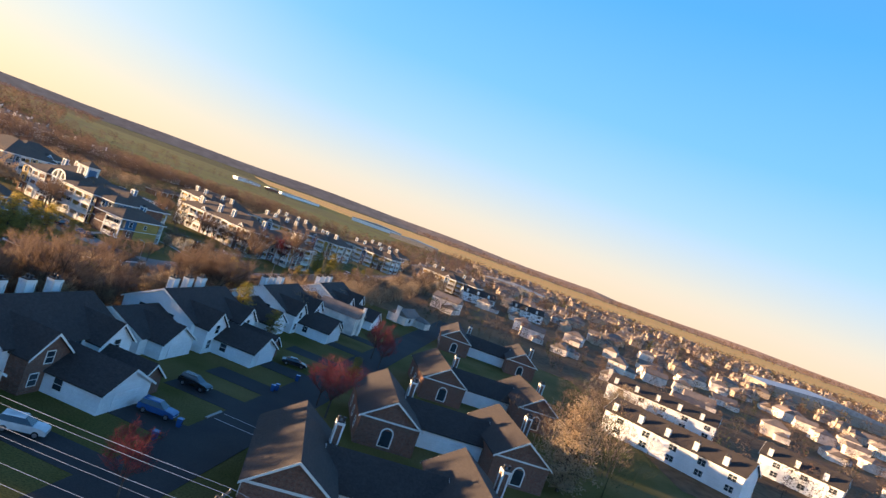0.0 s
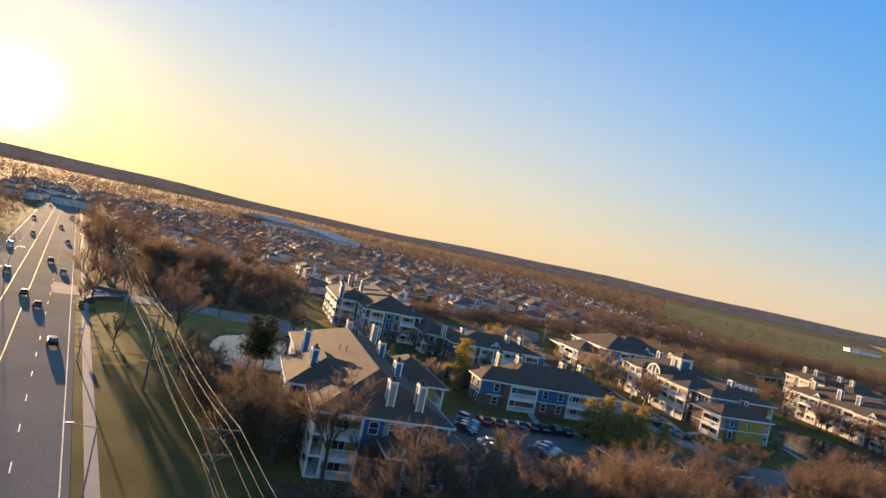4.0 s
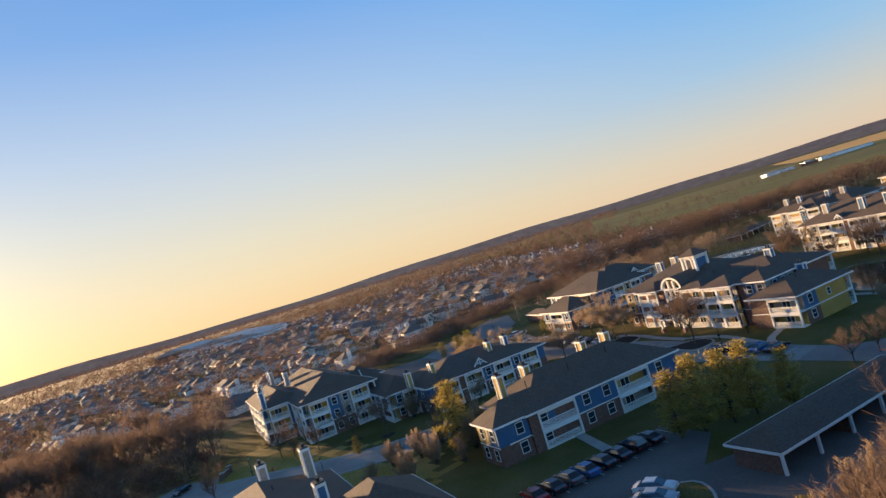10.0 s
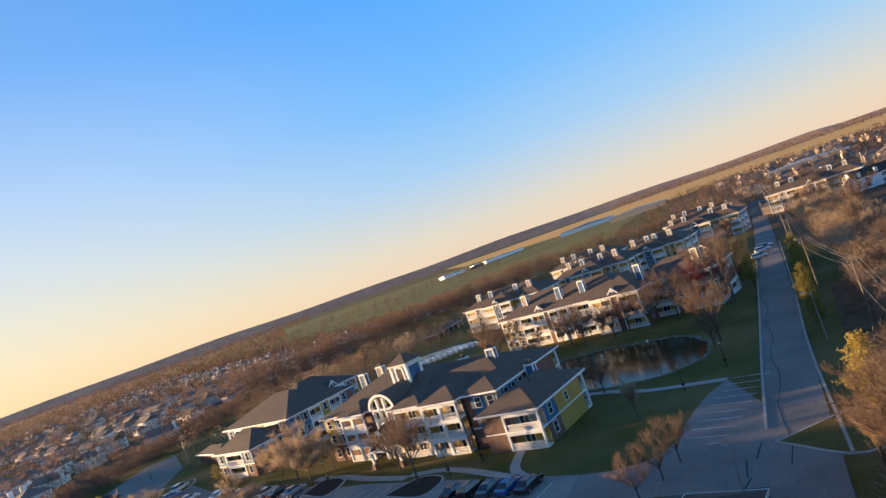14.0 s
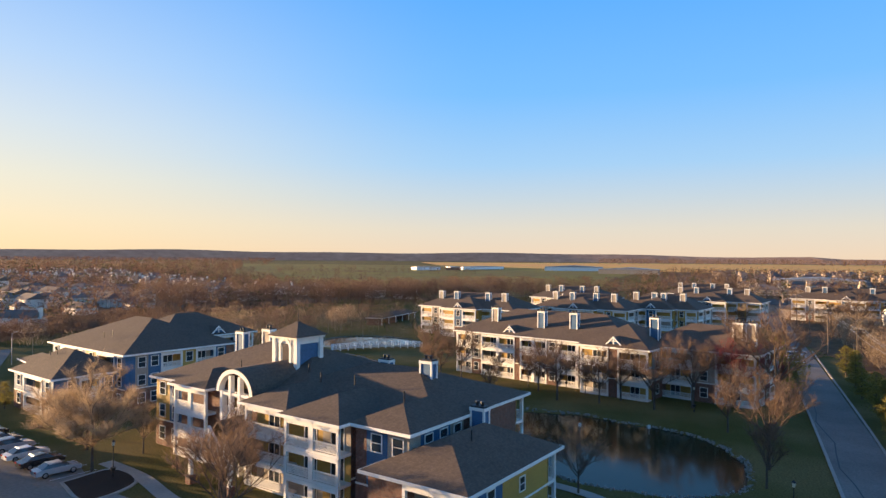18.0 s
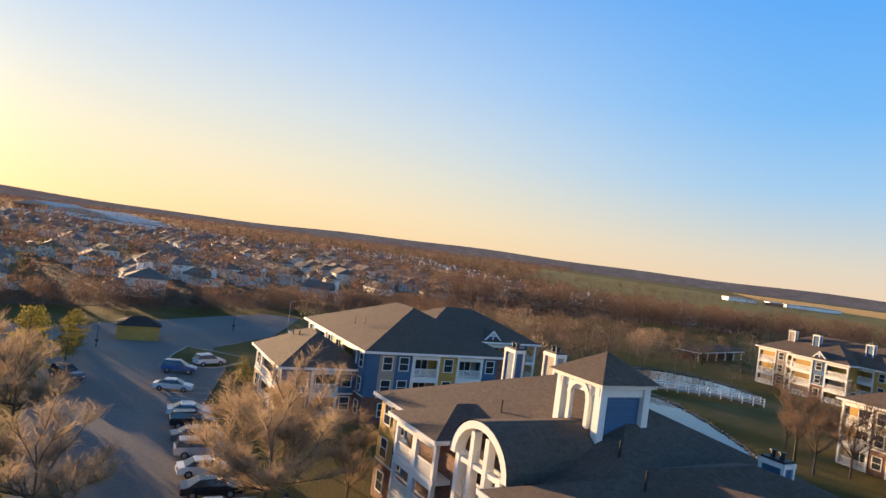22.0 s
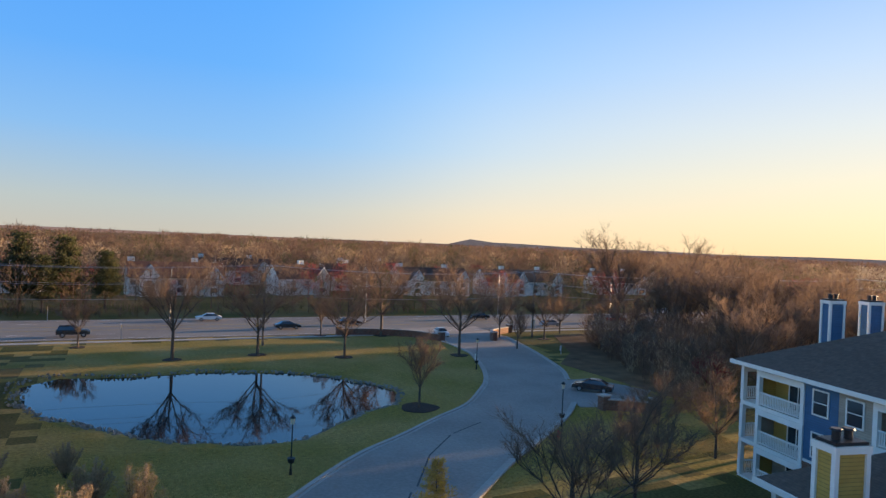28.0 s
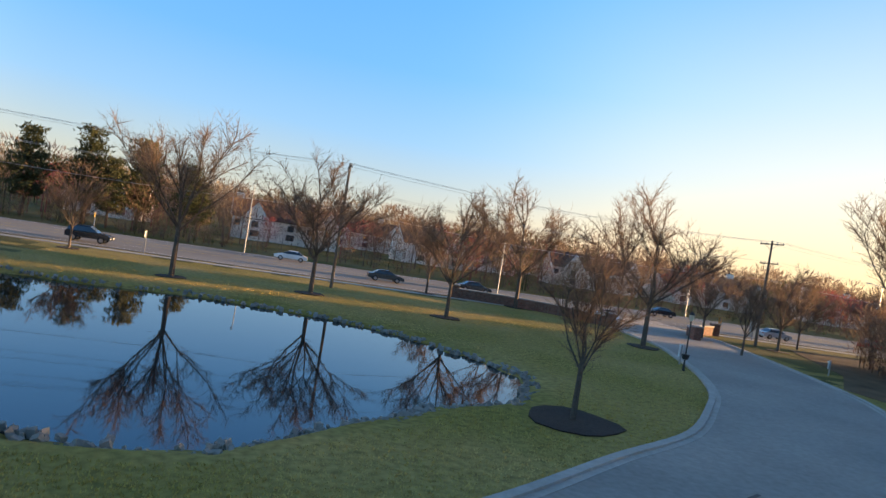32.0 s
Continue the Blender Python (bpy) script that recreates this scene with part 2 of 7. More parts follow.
M_BRICK = course_material("brick", (0.235, 0.095, 0.06), (0.2, 0.155, 0.125), 0.075, 0.21, 0.9, var=0.35, bump=0.5, gap=0.010)
M_GLASS = glass_material("window_glass", (0.035, 0.045, 0.055), 0.05)
M_DARK = material("dark_metal", (0.03, 0.03, 0.032), 0.5, metal=0.3, var=0.15)
M_BARK = material("bark", (0.105, 0.08, 0.062), 0.95, var=0.35, scale=6.0, bump=0.8)
M_TWIG = thin(material("twigs", (0.188, 0.128, 0.09), 0.95, var=0.25, scale=1.0, second=(0.155, 0.105, 0.076), mix_scale=0.2, obj_random=0.25))
M_TWIG_PALE = thin(material("pale_twigs", (0.36, 0.275, 0.18), 0.95, var=0.25, scale=1.0, second=(0.29, 0.205, 0.135), mix_scale=0.2, obj_random=0.2))
M_TWIG_RED = thin(material("red_buds", (0.24, 0.06, 0.062), 0.95, var=0.3, scale=1.0, obj_random=0.2))
M_TWIG_GREY = thin(material("grey_twigs", (0.135, 0.084, 0.064), 0.95, var=0.25, scale=1.0, second=(0.11, 0.068, 0.055), mix_scale=0.02))
M_NEEDLE = thin(material("pine_needles", (0.19, 0.168, 0.036), 0.9, var=0.35, scale=1.5, second=(0.25, 0.205, 0.05), mix_scale=0.4, obj_random=0.2), 0.35)
# Gold of the low sun is put into this yellow-green needle colour.
M_SUNLIT_NEEDLE = thin(material("golden_needles", (0.42, 0.32, 0.085), 0.9, var=0.35, scale=1.5, second=(0.32, 0.25, 0.07), mix_scale=0.4, obj_random=0.2), 0.5)
M_FAR_PINE = thin(material("far_pine_needles", (0.075, 0.078, 0.03), 0.95, var=0.3, scale=1.0, second=(0.06, 0.06, 0.025), mix_scale=0.1), 0.3)
M_POLE = material("weathered_pole_wood", (0.15, 0.12, 0.095), 0.9, var=0.3, scale=5.0, bump=0.4, stretch=(1, 1, 0.1))
M_STEEL = material("galvanised_steel", (0.42, 0.42, 0.43), 0.45, metal=0.7, var=0.1)
M_WIRE = material("aluminium_wire", (0.55, 0.53, 0.5), 0.35, metal=0.9, var=0.05)
M_TYRE = material("tyre_rubber", (0.02, 0.02, 0.02), 0.85, var=0.2)
M_RIM = material("alloy", (0.5, 0.5, 0.52), 0.3, metal=0.8, var=0.1)
M_STONE = material("bank_stone", (0.28, 0.26, 0.23), 0.9, var=0.3, scale=3.0, bump=0.5)
M_FIELD = material("dry_field", (0.88, 0.49, 0.15), 0.95, var=0.2, scale=0.05, second=(0.78, 0.44, 0.14), mix_scale=0.006, spec=0.1)
M_GREENFIELD = material("green_field", (0.23, 0.205, 0.055), 0.95, var=0.2, scale=0.05, second=(0.2, 0.16, 0.06), mix_scale=0.006, spec=0.1)
M_LEAFLITTER = material("woodland_floor", (0.19, 0.115, 0.062), 0.95, var=0.4, scale=0.4, bump=0.6, second=(0.13, 0.08, 0.048), mix_scale=0.03, spec=0.1)


def water_material(name, base, rough):
    mat = bpy.data.materials.new(name)
    mat.use_nodes = True
    n, l = mat.node_tree.nodes, mat.node_tree.links
    b = n["Principled BSDF"]
    b.inputs["Base Color"].default_value = (*base, 1)
    b.inputs["Roughness"].default_value = rough
    b.inputs["IOR"].default_value = 1.33
    b.inputs["Specular IOR Level"].default_value = 1.0
    tc = n.new("ShaderNodeTexCoord")
    ns = n.new("ShaderNodeTexNoise")
    ns.inputs["Scale"].default_value, ns.inputs["Detail"].default_value = 0.8, 2.0
    l.new(tc.outputs["Object"], ns.inputs["Vector"])
    bp = n.new("ShaderNodeBump")
    bp.inputs["Strength"].default_value, bp.inputs["Distance"].default_value = 0.03, 0.05
    l.new(ns.outputs[0], bp.inputs["Height"])
    l.new(bp.outputs[0], b.inputs["Normal"])
    return mat


M_WATER = water_material("pond_water", (0.012, 0.016, 0.018), 0.025)
M_MURKY = water_material("murky_pond_water", (0.030, 0.032, 0.014), 0.1)
M_MURKY.node_tree.nodes["Principled BSDF"].inputs["Specular IOR Level"].default_value = 0.2


# ---- mesh tools ----
class Geo:
    """Collects vertices and faces for one mesh."""

    def __init__(self):
        self.v, self.f = [], []

    def add(self, vs, fs):
        k = len(self.v)
        self.v += [tuple(p) for p in vs]
        self.f += [tuple(i + k for i in q) for q in fs]
        return self

    def box(self, x0, y0, z0, x1, y1, z1, bevel=0.0):
        vs = [(x, y, z) for z in (z0, z1) for x, y in ((x0, y0), (x1, y0), (x1, y1), (x0, y1))]
        return self.add(vs, [(3, 2, 1, 0), (4, 5, 6, 7), (0, 1, 5, 4), (1, 2, 6, 5), (2, 3, 7, 6), (3, 0, 4, 7)])

    def tube(self, a, b, ra, rb, sides=6):
        a, b = Vector(a), Vector(b)
        d = (b - a).normalized()
        s = d.cross(Vector((0, 0, 1)) if abs(d.z) < 0.9 else Vector((1, 0, 0))).normalized()
        u = d.cross(s)
        ring = [(math.cos(2 * math.pi * i / sides), math.sin(2 * math.pi * i / sides)) for i in range(sides)]
        vs = [a + (s * c + u * t) * ra for c, t in ring] + [b + (s * c + u * t) * rb for c, t in ring]
        fs = [(i, (i + 1) % sides, sides + (i + 1) % sides, sides + i) for i in range(sides)]
        if sides > 3:
            fs += [tuple(range(sides))[::-1], tuple(range(sides, 2 * sides))]
        return self.add(vs, fs)

    def profile(self, pts, y0, y1):
        """Extrudes an (x, z) outline along y."""
        k = len(pts)
        vs = [(x, y0, z) for x, z in pts] + [(x, y1, z) for x, z in pts]
        fs = [tuple(range(k)), tuple(range(2 * k - 1, k - 1, -1))] + [(i, k + i, k + (i + 1) % k, (i + 1) % k) for i in range(k)]
        return self.add(vs, fs)

    def slab(self, pts, z0, z1):
        """Extrudes an (x, y) outline, counter-clockwise, from z0 to z1."""
        k = len(pts)
        vs = [(x, y, z0) for x, y in pts] + [(x, y, z1) for x, y in pts]
        fs = [tuple(range(k - 1, -1, -1)), tuple(range(k, 2 * k))] + [(i, (i + 1) % k, k + (i + 1) % k, k + i) for i in range(k)]
        return self.add(vs, fs)

    def moved(self, m):
        self.v = [tuple(m @ Vector(p)) for p in self.v]
        return self

    def mesh(self, name, mats, smooth=False):
        me = bpy.data.meshes.new(name)
        me.from_pydata(self.v, [], self.f)
        for m in mats if isinstance(mats, (list, tuple)) else [mats]:
            me.materials.append(m)
        if smooth:
            me.shade_smooth()
        return me


def thing(name, label, category, m=Matrix(), group="", kind=""):
    ob = new(name)
    ob.empty_display_size = 0.5
    ob.matrix_basis = m
    return tagged(ob, label, category, group, kind)


def part(name, geo, mat, parent=None, label="", m=Matrix(), smooth=False):
    """One mesh object under a thing or part; geo may also be a finished mesh, which is then shared."""
    me = geo.mesh(name, mat, smooth) if isinstance(geo, Geo) else geo
    ob = new(name, me)
    ob.parent = parent
    ob.matrix_basis = m
    if label:
        ob["label"] = label
    return ob


def at(x, y, z=0.0, deg=0.0, s=1.0):
    return Matrix.Translation((x, y, z)) @ Matrix.Rotation(radians(deg), 4, "Z") @ Matrix.Scale(s, 4)


# ---- ground, water, roads ----
PONDS = {"entrance": ((-169.0, 70.5), (15.0, 14.0), 0.0), "long": ((-112.0, 208.0), (15.0, 15.0), 0.0), "north": ((-196.0, 285.0), (16.0, 12.0), 20.0), "channel": ((-167.2, 236.9), (30.0, 9.0), -46.0)}


BLUNT = [(-180, 15.6), (-150, 14.2), (-128, 14.4), (-93, 15.0), (-71, 17.5), (-52, 19.5), (-40, 26.0), (-30, 26.5), (-16, 23.0), (0, 20.0), (14, 17.0), (28, 15.6), (46, 15.2), (66, 14.9), (86, 14.9), (116, 12.2), (136, 11.6), (160, 14.4), (180, 15.6)]


LONG = [(-180, 13.5), (-149, 11.0), (-111, 14.7), (-80, 16.0), (-60, 17.8), (-37, 18.1), (-7, 15.7), (18, 14.2), (41, 13.9), (70, 13.6), (96, 14.2), (124, 19.6), (139, 23.0), (160, 21.0), (180, 13.5)]


def pond_edge(cx, cy, ang):
    """How far the bank lies out, as a share of the ellipse; two ponds have outlines of their own."""
    if cy in (70.5, 208.0):
        a, b = (15.0, 14.0) if cy == 70.5 else (15.0, 15.0)
        line = BLUNT if cy == 70.5 else LONG
        deg = math.degrees(math.atan2(math.sin(ang), math.cos(ang)))
        for (d0, r0), (d1, r1) in zip(line, line[1:]):
            if d0 <= deg <= d1:
                f = (deg - d0) / (d1 - d0)
                f = f * f * (3 - 2 * f)
                return (r0 + (r1 - r0) * f) / math.hypot(a * math.cos(ang), b * math.sin(ang)) * 0.97
    return 1 + 0.10 * math.sin(2 * ang + cx) + 0.06 * math.sin(3 * ang + cy)


def pond_reach(x, y):
    """Below 1 inside a pond, by the ellipse that it fills."""
    best = 9.0
    for (cx, cy), (a, b), deg in PONDS.values():
        c, s = math.cos(radians(deg)), math.sin(radians(deg))
        u, v = ((x - cx) * c + (y - cy) * s) / a, (-(x - cx) * s + (y - cy) * c) / b
        ang = math.atan2(v, u)
        best = min(best, math.hypot(u, v) / pond_edge(cx, cy, ang if cy != 70.5 else math.atan2(y - cy, x - cx)))
    return best


def steps(lo, hi, step, far):
    inner = list(np.arange(lo, hi + 0.01, step))
    out, d = [], step * 2
    x = lo
    left, right = [], []
    while x > -far:
        x -= d
        d *= 1.35
        left.append(x)
    x, d = hi, step * 2
    while x < far:
        x += d
        d *= 1.35
        right.append(x)
    return left[::-1] + inner + right


gx, gy = steps(-262.0, -40.0, 2.0, 4600), steps(36.0, 312.0, 2.0, 4600)
gv = []
for y in gy:
    for x in gx:
        e = pond_reach(x, y)
        z = -0.9 * max(0.0, min(1.0, (1.06 - e) / 0.16))
        gv.append((x, y, z))
nx = len(gx)
gf = [(j * nx + i, j * nx + i + 1, (j + 1) * nx + i + 1, (j + 1) * nx + i) for j in range(len(gy) - 1) for i in range(nx - 1)]
ground_mesh = Geo().add(gv, gf).mesh("ground", [M_GRASS, M_LAWN])
lawn_rng = random.Random(5)
for face in ground_mesh.polygons:
    c = face.center + Vector((lawn_rng.gauss(0, 4), lawn_rng.gauss(0, 3), 0))
    face.material_index = int(-218 < c.x < -145 and 28 < c.y < 105)
ground = new("ground", ground_mesh)
tagged(ground, "mown green and straw-brown grass ground", "ground", kind="structure")
for key, ((cx, cy), (a, b), deg) in PONDS.items():
    k = 64
    ring = []
    for i in range(k):
        ang = 2 * math.pi * i / k
        rr = 1.06 * pond_edge(cx, cy, ang if cy != 70.5 else math.atan2(b * math.sin(ang), a * math.cos(ang)))
        p = Matrix.Rotation(radians(deg), 2) @ Vector((a * rr * math.cos(ang), b * rr * math.sin(ang)))
        ring.append((cx + p.x, cy + p.y, -0.32))
    tagged(new("water_" + key, Geo().add(ring, [tuple(range(k))]).mesh("water", M_MURKY if key == "long" else M_WATER)), "murky green pond water" if key == "long" else "still dark pond water mirroring the sky", "pond", kind="structure")


def ribbon(pts, w, z0, z1, closed=False):
    """A band of width w along a polyline."""
    g = Geo()
    k = len(pts)
    rows = []
    for i, (x, y) in enumerate(pts):
        a = Vector(pts[max(i - 1, 0)] if not closed else pts[i - 1])
        b = Vector(pts[min(i + 1, k - 1)] if not closed else pts[(i + 1) % k])
        d = (b - a).normalized()
        n = Vector((-d.y, d.x)) * w / 2
        rows.append(((x + n.x, y + n.y), (x - n.x, y - n.y)))
    vs = [(*p, z) for r in rows for p in r for z in (z0, z1)]
    fs = []
    for i in range(k if closed else k - 1):
        o, q = 4 * i, 4 * ((i + 1) % k)
        fs += [(o + 1, o + 3, q + 3, q + 1), (o, o + 1, q + 1, q), (o + 3, o + 2, q + 2, q + 3)]
    g.add(vs, fs)
    return g


def smooth_line(pts, n=6):
    """Catmull-Rom through the points."""
    out = []
    p = [Vector(q) for q in pts]
    p = [2 * p[0] - p[1]] + p + [2 * p[-1] - p[-2]]
    for i in range(1, len(p) - 2):
        for j in range(n):
            t = j / n
            a, b, c, d = p[i - 1], p[i], p[i + 1], p[i + 2]
            out.append(tuple(0.5 * (2 * b + (c - a) * t + (2 * a - 5 * b + 4 * c - d) * t * t + (3 * b - a - 3 * c + d) * t ** 3)))
    out.append(tuple(p[-2]))
    return out


def strip(name, pts, w, mat, label, category, z=0.04, kind="structure"):
    return tagged(new(name, ribbon(pts, w, z - 0.04, z).mesh(name, mat)), label, category, kind=kind)


def patch(name, pts, mat, label, category, z=0.04):
    return tagged(new(name, Geo().slab(pts, z - 0.05, z).mesh(name, mat)), label, category, kind="structure")


# the main road: two carriageways with a turning lane
strip("road_main", [(x, 15.0) for x in range(-2400, 700, 50)], 25.0, M_ROAD, "wide worn asphalt main road", "road", 0.06)
strip("pavement_main", [(x, 29.6) for x in range(-1500, 600, 50)], 1.5, M_CONCRETE, "narrow concrete footpath beside the road", "footpath", 0.05)
# estate roads
DRIVE_EAST = smooth_line([(-205, 22), (-206.3, 35), (-205.6, 48.3), (-203, 56.5), (-200.1, 63.5), (-196.7, 69.7), (-193.3, 74.2), (-188.5, 79.6), (-183, 83.5), (-178, 87.3), (-172.8, 90.9), (-167.6, 95.8), (-163, 101), (-159.5, 107), (-157, 114), (-155.8, 123), (-154, 134), (-152.5, 142), (-151, 150)])
DRIVE_WEST = smooth_line([(-222.5, 22), (-220.8, 36), (-217.6, 48), (-214.3, 58), (-211, 66.4), (-207, 73), (-202.3, 80.2), (-196.5, 86.3), (-190, 91.5), (-183.6, 96.2), (-178.3, 100.7), (-174.6, 104), (-171.2, 108.2), (-168.5, 112.5), (-166.5, 118), (-164.3, 126), (-162, 135), (-160.3, 143), (-159.5, 150)])
DRIVE = [((a[0] + b[0]) / 2, (a[1] + b[1]) / 2) for a, b in zip(DRIVE_EAST, DRIVE_WEST)]
dv = [(*p, z) for a, b in zip(DRIVE_EAST, DRIVE_WEST) for p in (a, b) for z in (0.04, 0.08)]
df = []
for i in range(len(DRIVE) - 1):
    o, q = 4 * i, 4 * i + 4
    df += [(o + 1, q + 1, q + 3, o + 3), (o, q, q + 1, o + 1), (o + 3, q + 3, q + 2, o + 2)]
tagged(new("road_entrance", Geo().add(dv, df).mesh("road_entrance", M_PALE)), "curving worn asphalt entrance drive", "road", kind="structure")
strip("road_east", smooth_line([(-88, 100), (-86, 125), (-85.2, 150), (-84.7, 190), (-83.8, 240), (-83, 320), (-82, 460)]), 6.5, M_DRIVE, "long asphalt estate road beside the pole line", "road", 0.075)
patch("car_park_south", [(-123.5, 91), (-112, 85), (-96, 84), (-88, 92), (-82, 100), (-82, 152), (-96, 158), (-99, 146), (-96, 128), (-104, 112), (-108.5, 121), (-117, 122)], M_ASPHALT, "asphalt car park between the buildings", "car park", 0.06)
patch("car_park_circle", [(-165, 157), (-158, 148), (-150, 150), (-128, 151), (-110, 149), (-110, 156.5), (-134, 163.5), (-150, 168), (-158, 169)], M_PALE, "pale asphalt turning circle before the building", "car park", 0.07)
patch("car_park_east", [(-110, 149), (-104, 148), (-88, 146), (-84, 156), (-93, 182), (-95.4, 177.4), (-96.7, 172.7), (-97.7, 168), (-98.2, 163), (-99.4, 159.4), (-102, 156.8), (-106, 156), (-110, 156.5)], M_DRIVE, "asphalt car park with white bay lines beside the lawn", "car park", 0.07)
patch("car_park_west", [(-250, 172), (-228, 166), (-205, 163), (-163, 156), (-157, 168), (-167, 173), (-196, 179.5), (-215, 190), (-231, 194), (-243, 211), (-268, 230), (-275, 224)], M_ROAD, "asphalt car park lined with parked cars", "car park", 0.065)
patch("car_park_garages", [(-262, 148), (-244, 140), (-216, 134), (-206, 146), (-208, 164), (-250, 172)], M_ASPHALT, "asphalt yard between garages", "car park", 0.062)
patch("drive_pocket", [(-204, 72), (-200, 84), (-206, 86), (-214, 80), (-211, 72)], M_PALE, "asphalt parking pocket beside the drive", "car park", 0.07)


def offset_line(pts, d):
    out = []
    for i, p in enumerate(pts):
        a, b = Vector(pts[max(i - 1, 0)]), Vector(pts[min(i + 1, len(pts) - 1)])
        t = (b - a).normalized()
        out.append((p[0] - t.y * d, p[1] + t.x * d))
    return out


def kerb(name, pts, closed=False):
    return tagged(new(name, ribbon(pts, 0.34, 0.0, 0.17, closed).mesh(name, M_CONCRETE)), "pale concrete kerb", "kerb", kind="structure")


kerb("kerb_1", offset_line(DRIVE_EAST[6:104], -0.1))
kerb("kerb_2", offset_line(DRIVE_WEST[38:104], 0.1))
kerb("kerb_3", offset_line(DRIVE_WEST[6:30], 0.1))
for name, pts, d in (("gutter_1", DRIVE_EAST[6:104], 0.28), ("gutter_2", DRIVE_WEST[38:104], -0.28), ("gutter_3", DRIVE_WEST[6:30], -0.28)):
    strip(name, offset_line(pts, d * 0.8), 0.28, M_CONCRETE, "pale concrete gutter along the kerb", "gutter", 0.094)
kerb("kerb_4", smooth_line([(-88.4, 160), (-88.2, 184), (-87.3, 240), (-86.4, 320)], 8))
kerb("kerb_5", smooth_line([(-81, 150), (-81.4, 190), (-80.2, 240), (-79, 320)], 8))


def island(name, pts, mat, label):
    """A kerbed bed: raised soil or grass inside a concrete edge."""
    line = smooth_line(list(pts) + [pts[0]], 5)[:-1]
    kerb(name + "_kerb", line, True)
    tagged(new(name, Geo().slab(line, 0.0, 0.14).mesh(name, mat)), label, "planting bed", kind="structure")


island("bed_1", [(-108, 102), (-101, 99), (-98, 104), (-103, 108)], M_GRASS, "kerbed grass island in the car park")
island("bed_2", [(-87.5, 156), (-80, 150), (-74, 156), (-78, 162)], M_GRASS, "kerbed grass island at the bend")
island("bed_3", [(-142, 161), (-134, 158.5), (-133, 164), (-138, 166)], M_MULCH, "kerbed mulch bed before the entrance")
island("bed_4", [(-164, 168.5), (-157, 166), (-157, 172), (-163, 174)], M_MULCH, "kerbed mulch bed at the car park end")
island("bed_5", [(-232, 190), (-222, 184), (-216, 188), (-222, 196)], M_GRASS, "kerbed grass island among parked cars")
island("bed_6", [(-176, 153), (-167, 150), (-163, 155), (-172, 160)], M_GRASS, "kerbed grass island by the drive")
for name, pts, w in (("footpath_1", [(-128.6, 118), (-121, 114.5), (-119, 114)], 1.6), ("footpath_2", [(-122, 169), (-120.5, 162), (-116, 157)], 1.5), ("footpath_3", [(-93, 182), (-105, 185), (-112, 189), (-118, 191)], 1.5),
                     ("footpath_4", [(-166, 175.5), (-158, 173.5), (-150, 170), (-141, 167)], 1.7), ("footpath_5", [(-116, 157), (-132, 166.5), (-141, 168)], 1.5)):
    strip(name, smooth_line(pts), w, M_CONCRETE, "pale concrete footpath", "footpath", 0.09)
# painted lines
def line_marks(name, segs, w=0.12, mat=M_LINE, z=0.1):
    for (x0, y0), (x1, y1) in segs:
        d = (Vector((x1, y1)) - Vector((x0, y0))).normalized()
        n = Vector((-d.y, d.x)) * w / 2
        g = Geo().add([(x0 + n.x, y0 + n.y, z), (x0 - n.x, y0 - n.y, z), (x1 - n.x, y1 - n.y, z), (x1 + n.x, y1 + n.y, z)], [(0, 1, 2, 3)])
        tagged(new(name, g.mesh(name, mat)), "worn painted line on asphalt", "road marking", "painted lines", "structure")


U, V = Vector((math.cos(radians(-13)), math.sin(radians(-13)))), Vector((-math.sin(radians(-13)), math.cos(radians(-13))))
segs = []
for i in range(10):
    p = Vector((-122.2, 98.0)) + V * 2.62 * i
    segs.append((tuple(p), tuple(p + U * 5.2)))
for i in range(9):
    p = Vector((-97.6, 161.7)) + Vector((0.245, 0.97)) * 2.6 * i
    segs.append((tuple(p), tuple(p + Vector((0.97, -0.245)) * 5.4)))
for i in range(7):
    p = Vector((-129.5, 159.5)) + U * 2.8 * i
    segs.append((tuple(p), tuple(p - V * 5)))
for i in range(6):
    p = Vector((-150.5, 166)) + U * 2.7 * i
    segs.append((tuple(p), tuple(p - V * 5)))
for i in range(16):
    p = Vector((-164.5, 173.2)) + Vector((-0.968, 0.25)) * 2.75 * i
    segs.append((tuple(p), tuple(p - Vector((0.25, 0.968)) * 5)))
line_marks("bay_line", segs)
line_marks("bay_line", [((-33.5, 79 + i * 2.6), (-27.5, 79 + i * 2.6)) for i in (0, 1)], 0.12)
# the main road's lines
line_marks("edge_line", [((-1500, 26.6), (500, 26.6)), ((-1500, 4.4), (500, 4.4))], 0.15)
line_marks("centre_line", [((-1500, 17.2), (500, 17.2)), ((-1500, 12.8), (500, 12.8))], 0.2, M_YELLOW_LINE)
line_marks("lane_dash", [((x, y), (x + 3, y)) for y in (21.9, 8.4) for x in range(-420, 0, 12)], 0.16)
line_marks("crack", [((-95 + i * 0.9, 128 + i * 4.1), (-94.4 + i * 0.9 + 0.8 * math.sin(i * 2.1), 132.1 + i * 4.1)) for i in range(7)], 0.22, M_TAR, 0.095)
line_marks("crack", [((-86.4 + 0.5 * math.sin(i * 1.7), 150 + i * 6), (-86.4 + 0.5 * math.sin(i * 1.7 + 1.7), 156 + i * 6)) for i in range(16)], 0.16, M_TAR, 0.095)

line_marks("crack", [((-181.8, 88.8), (-177.7, 93.1)), ((-177.7, 93.1), (-174, 98.8)), ((-173.2, 99.6), (-169.7, 105)), ((-169.9, 104.4), (-166.7, 109.2)), ((-166.2, 110), (-163.9, 114.8)), ((-163.6, 115.6), (-161.6, 122)), ((-186.5, 86), (-182.3, 88.4))], 0.14, M_TAR, 0.095)


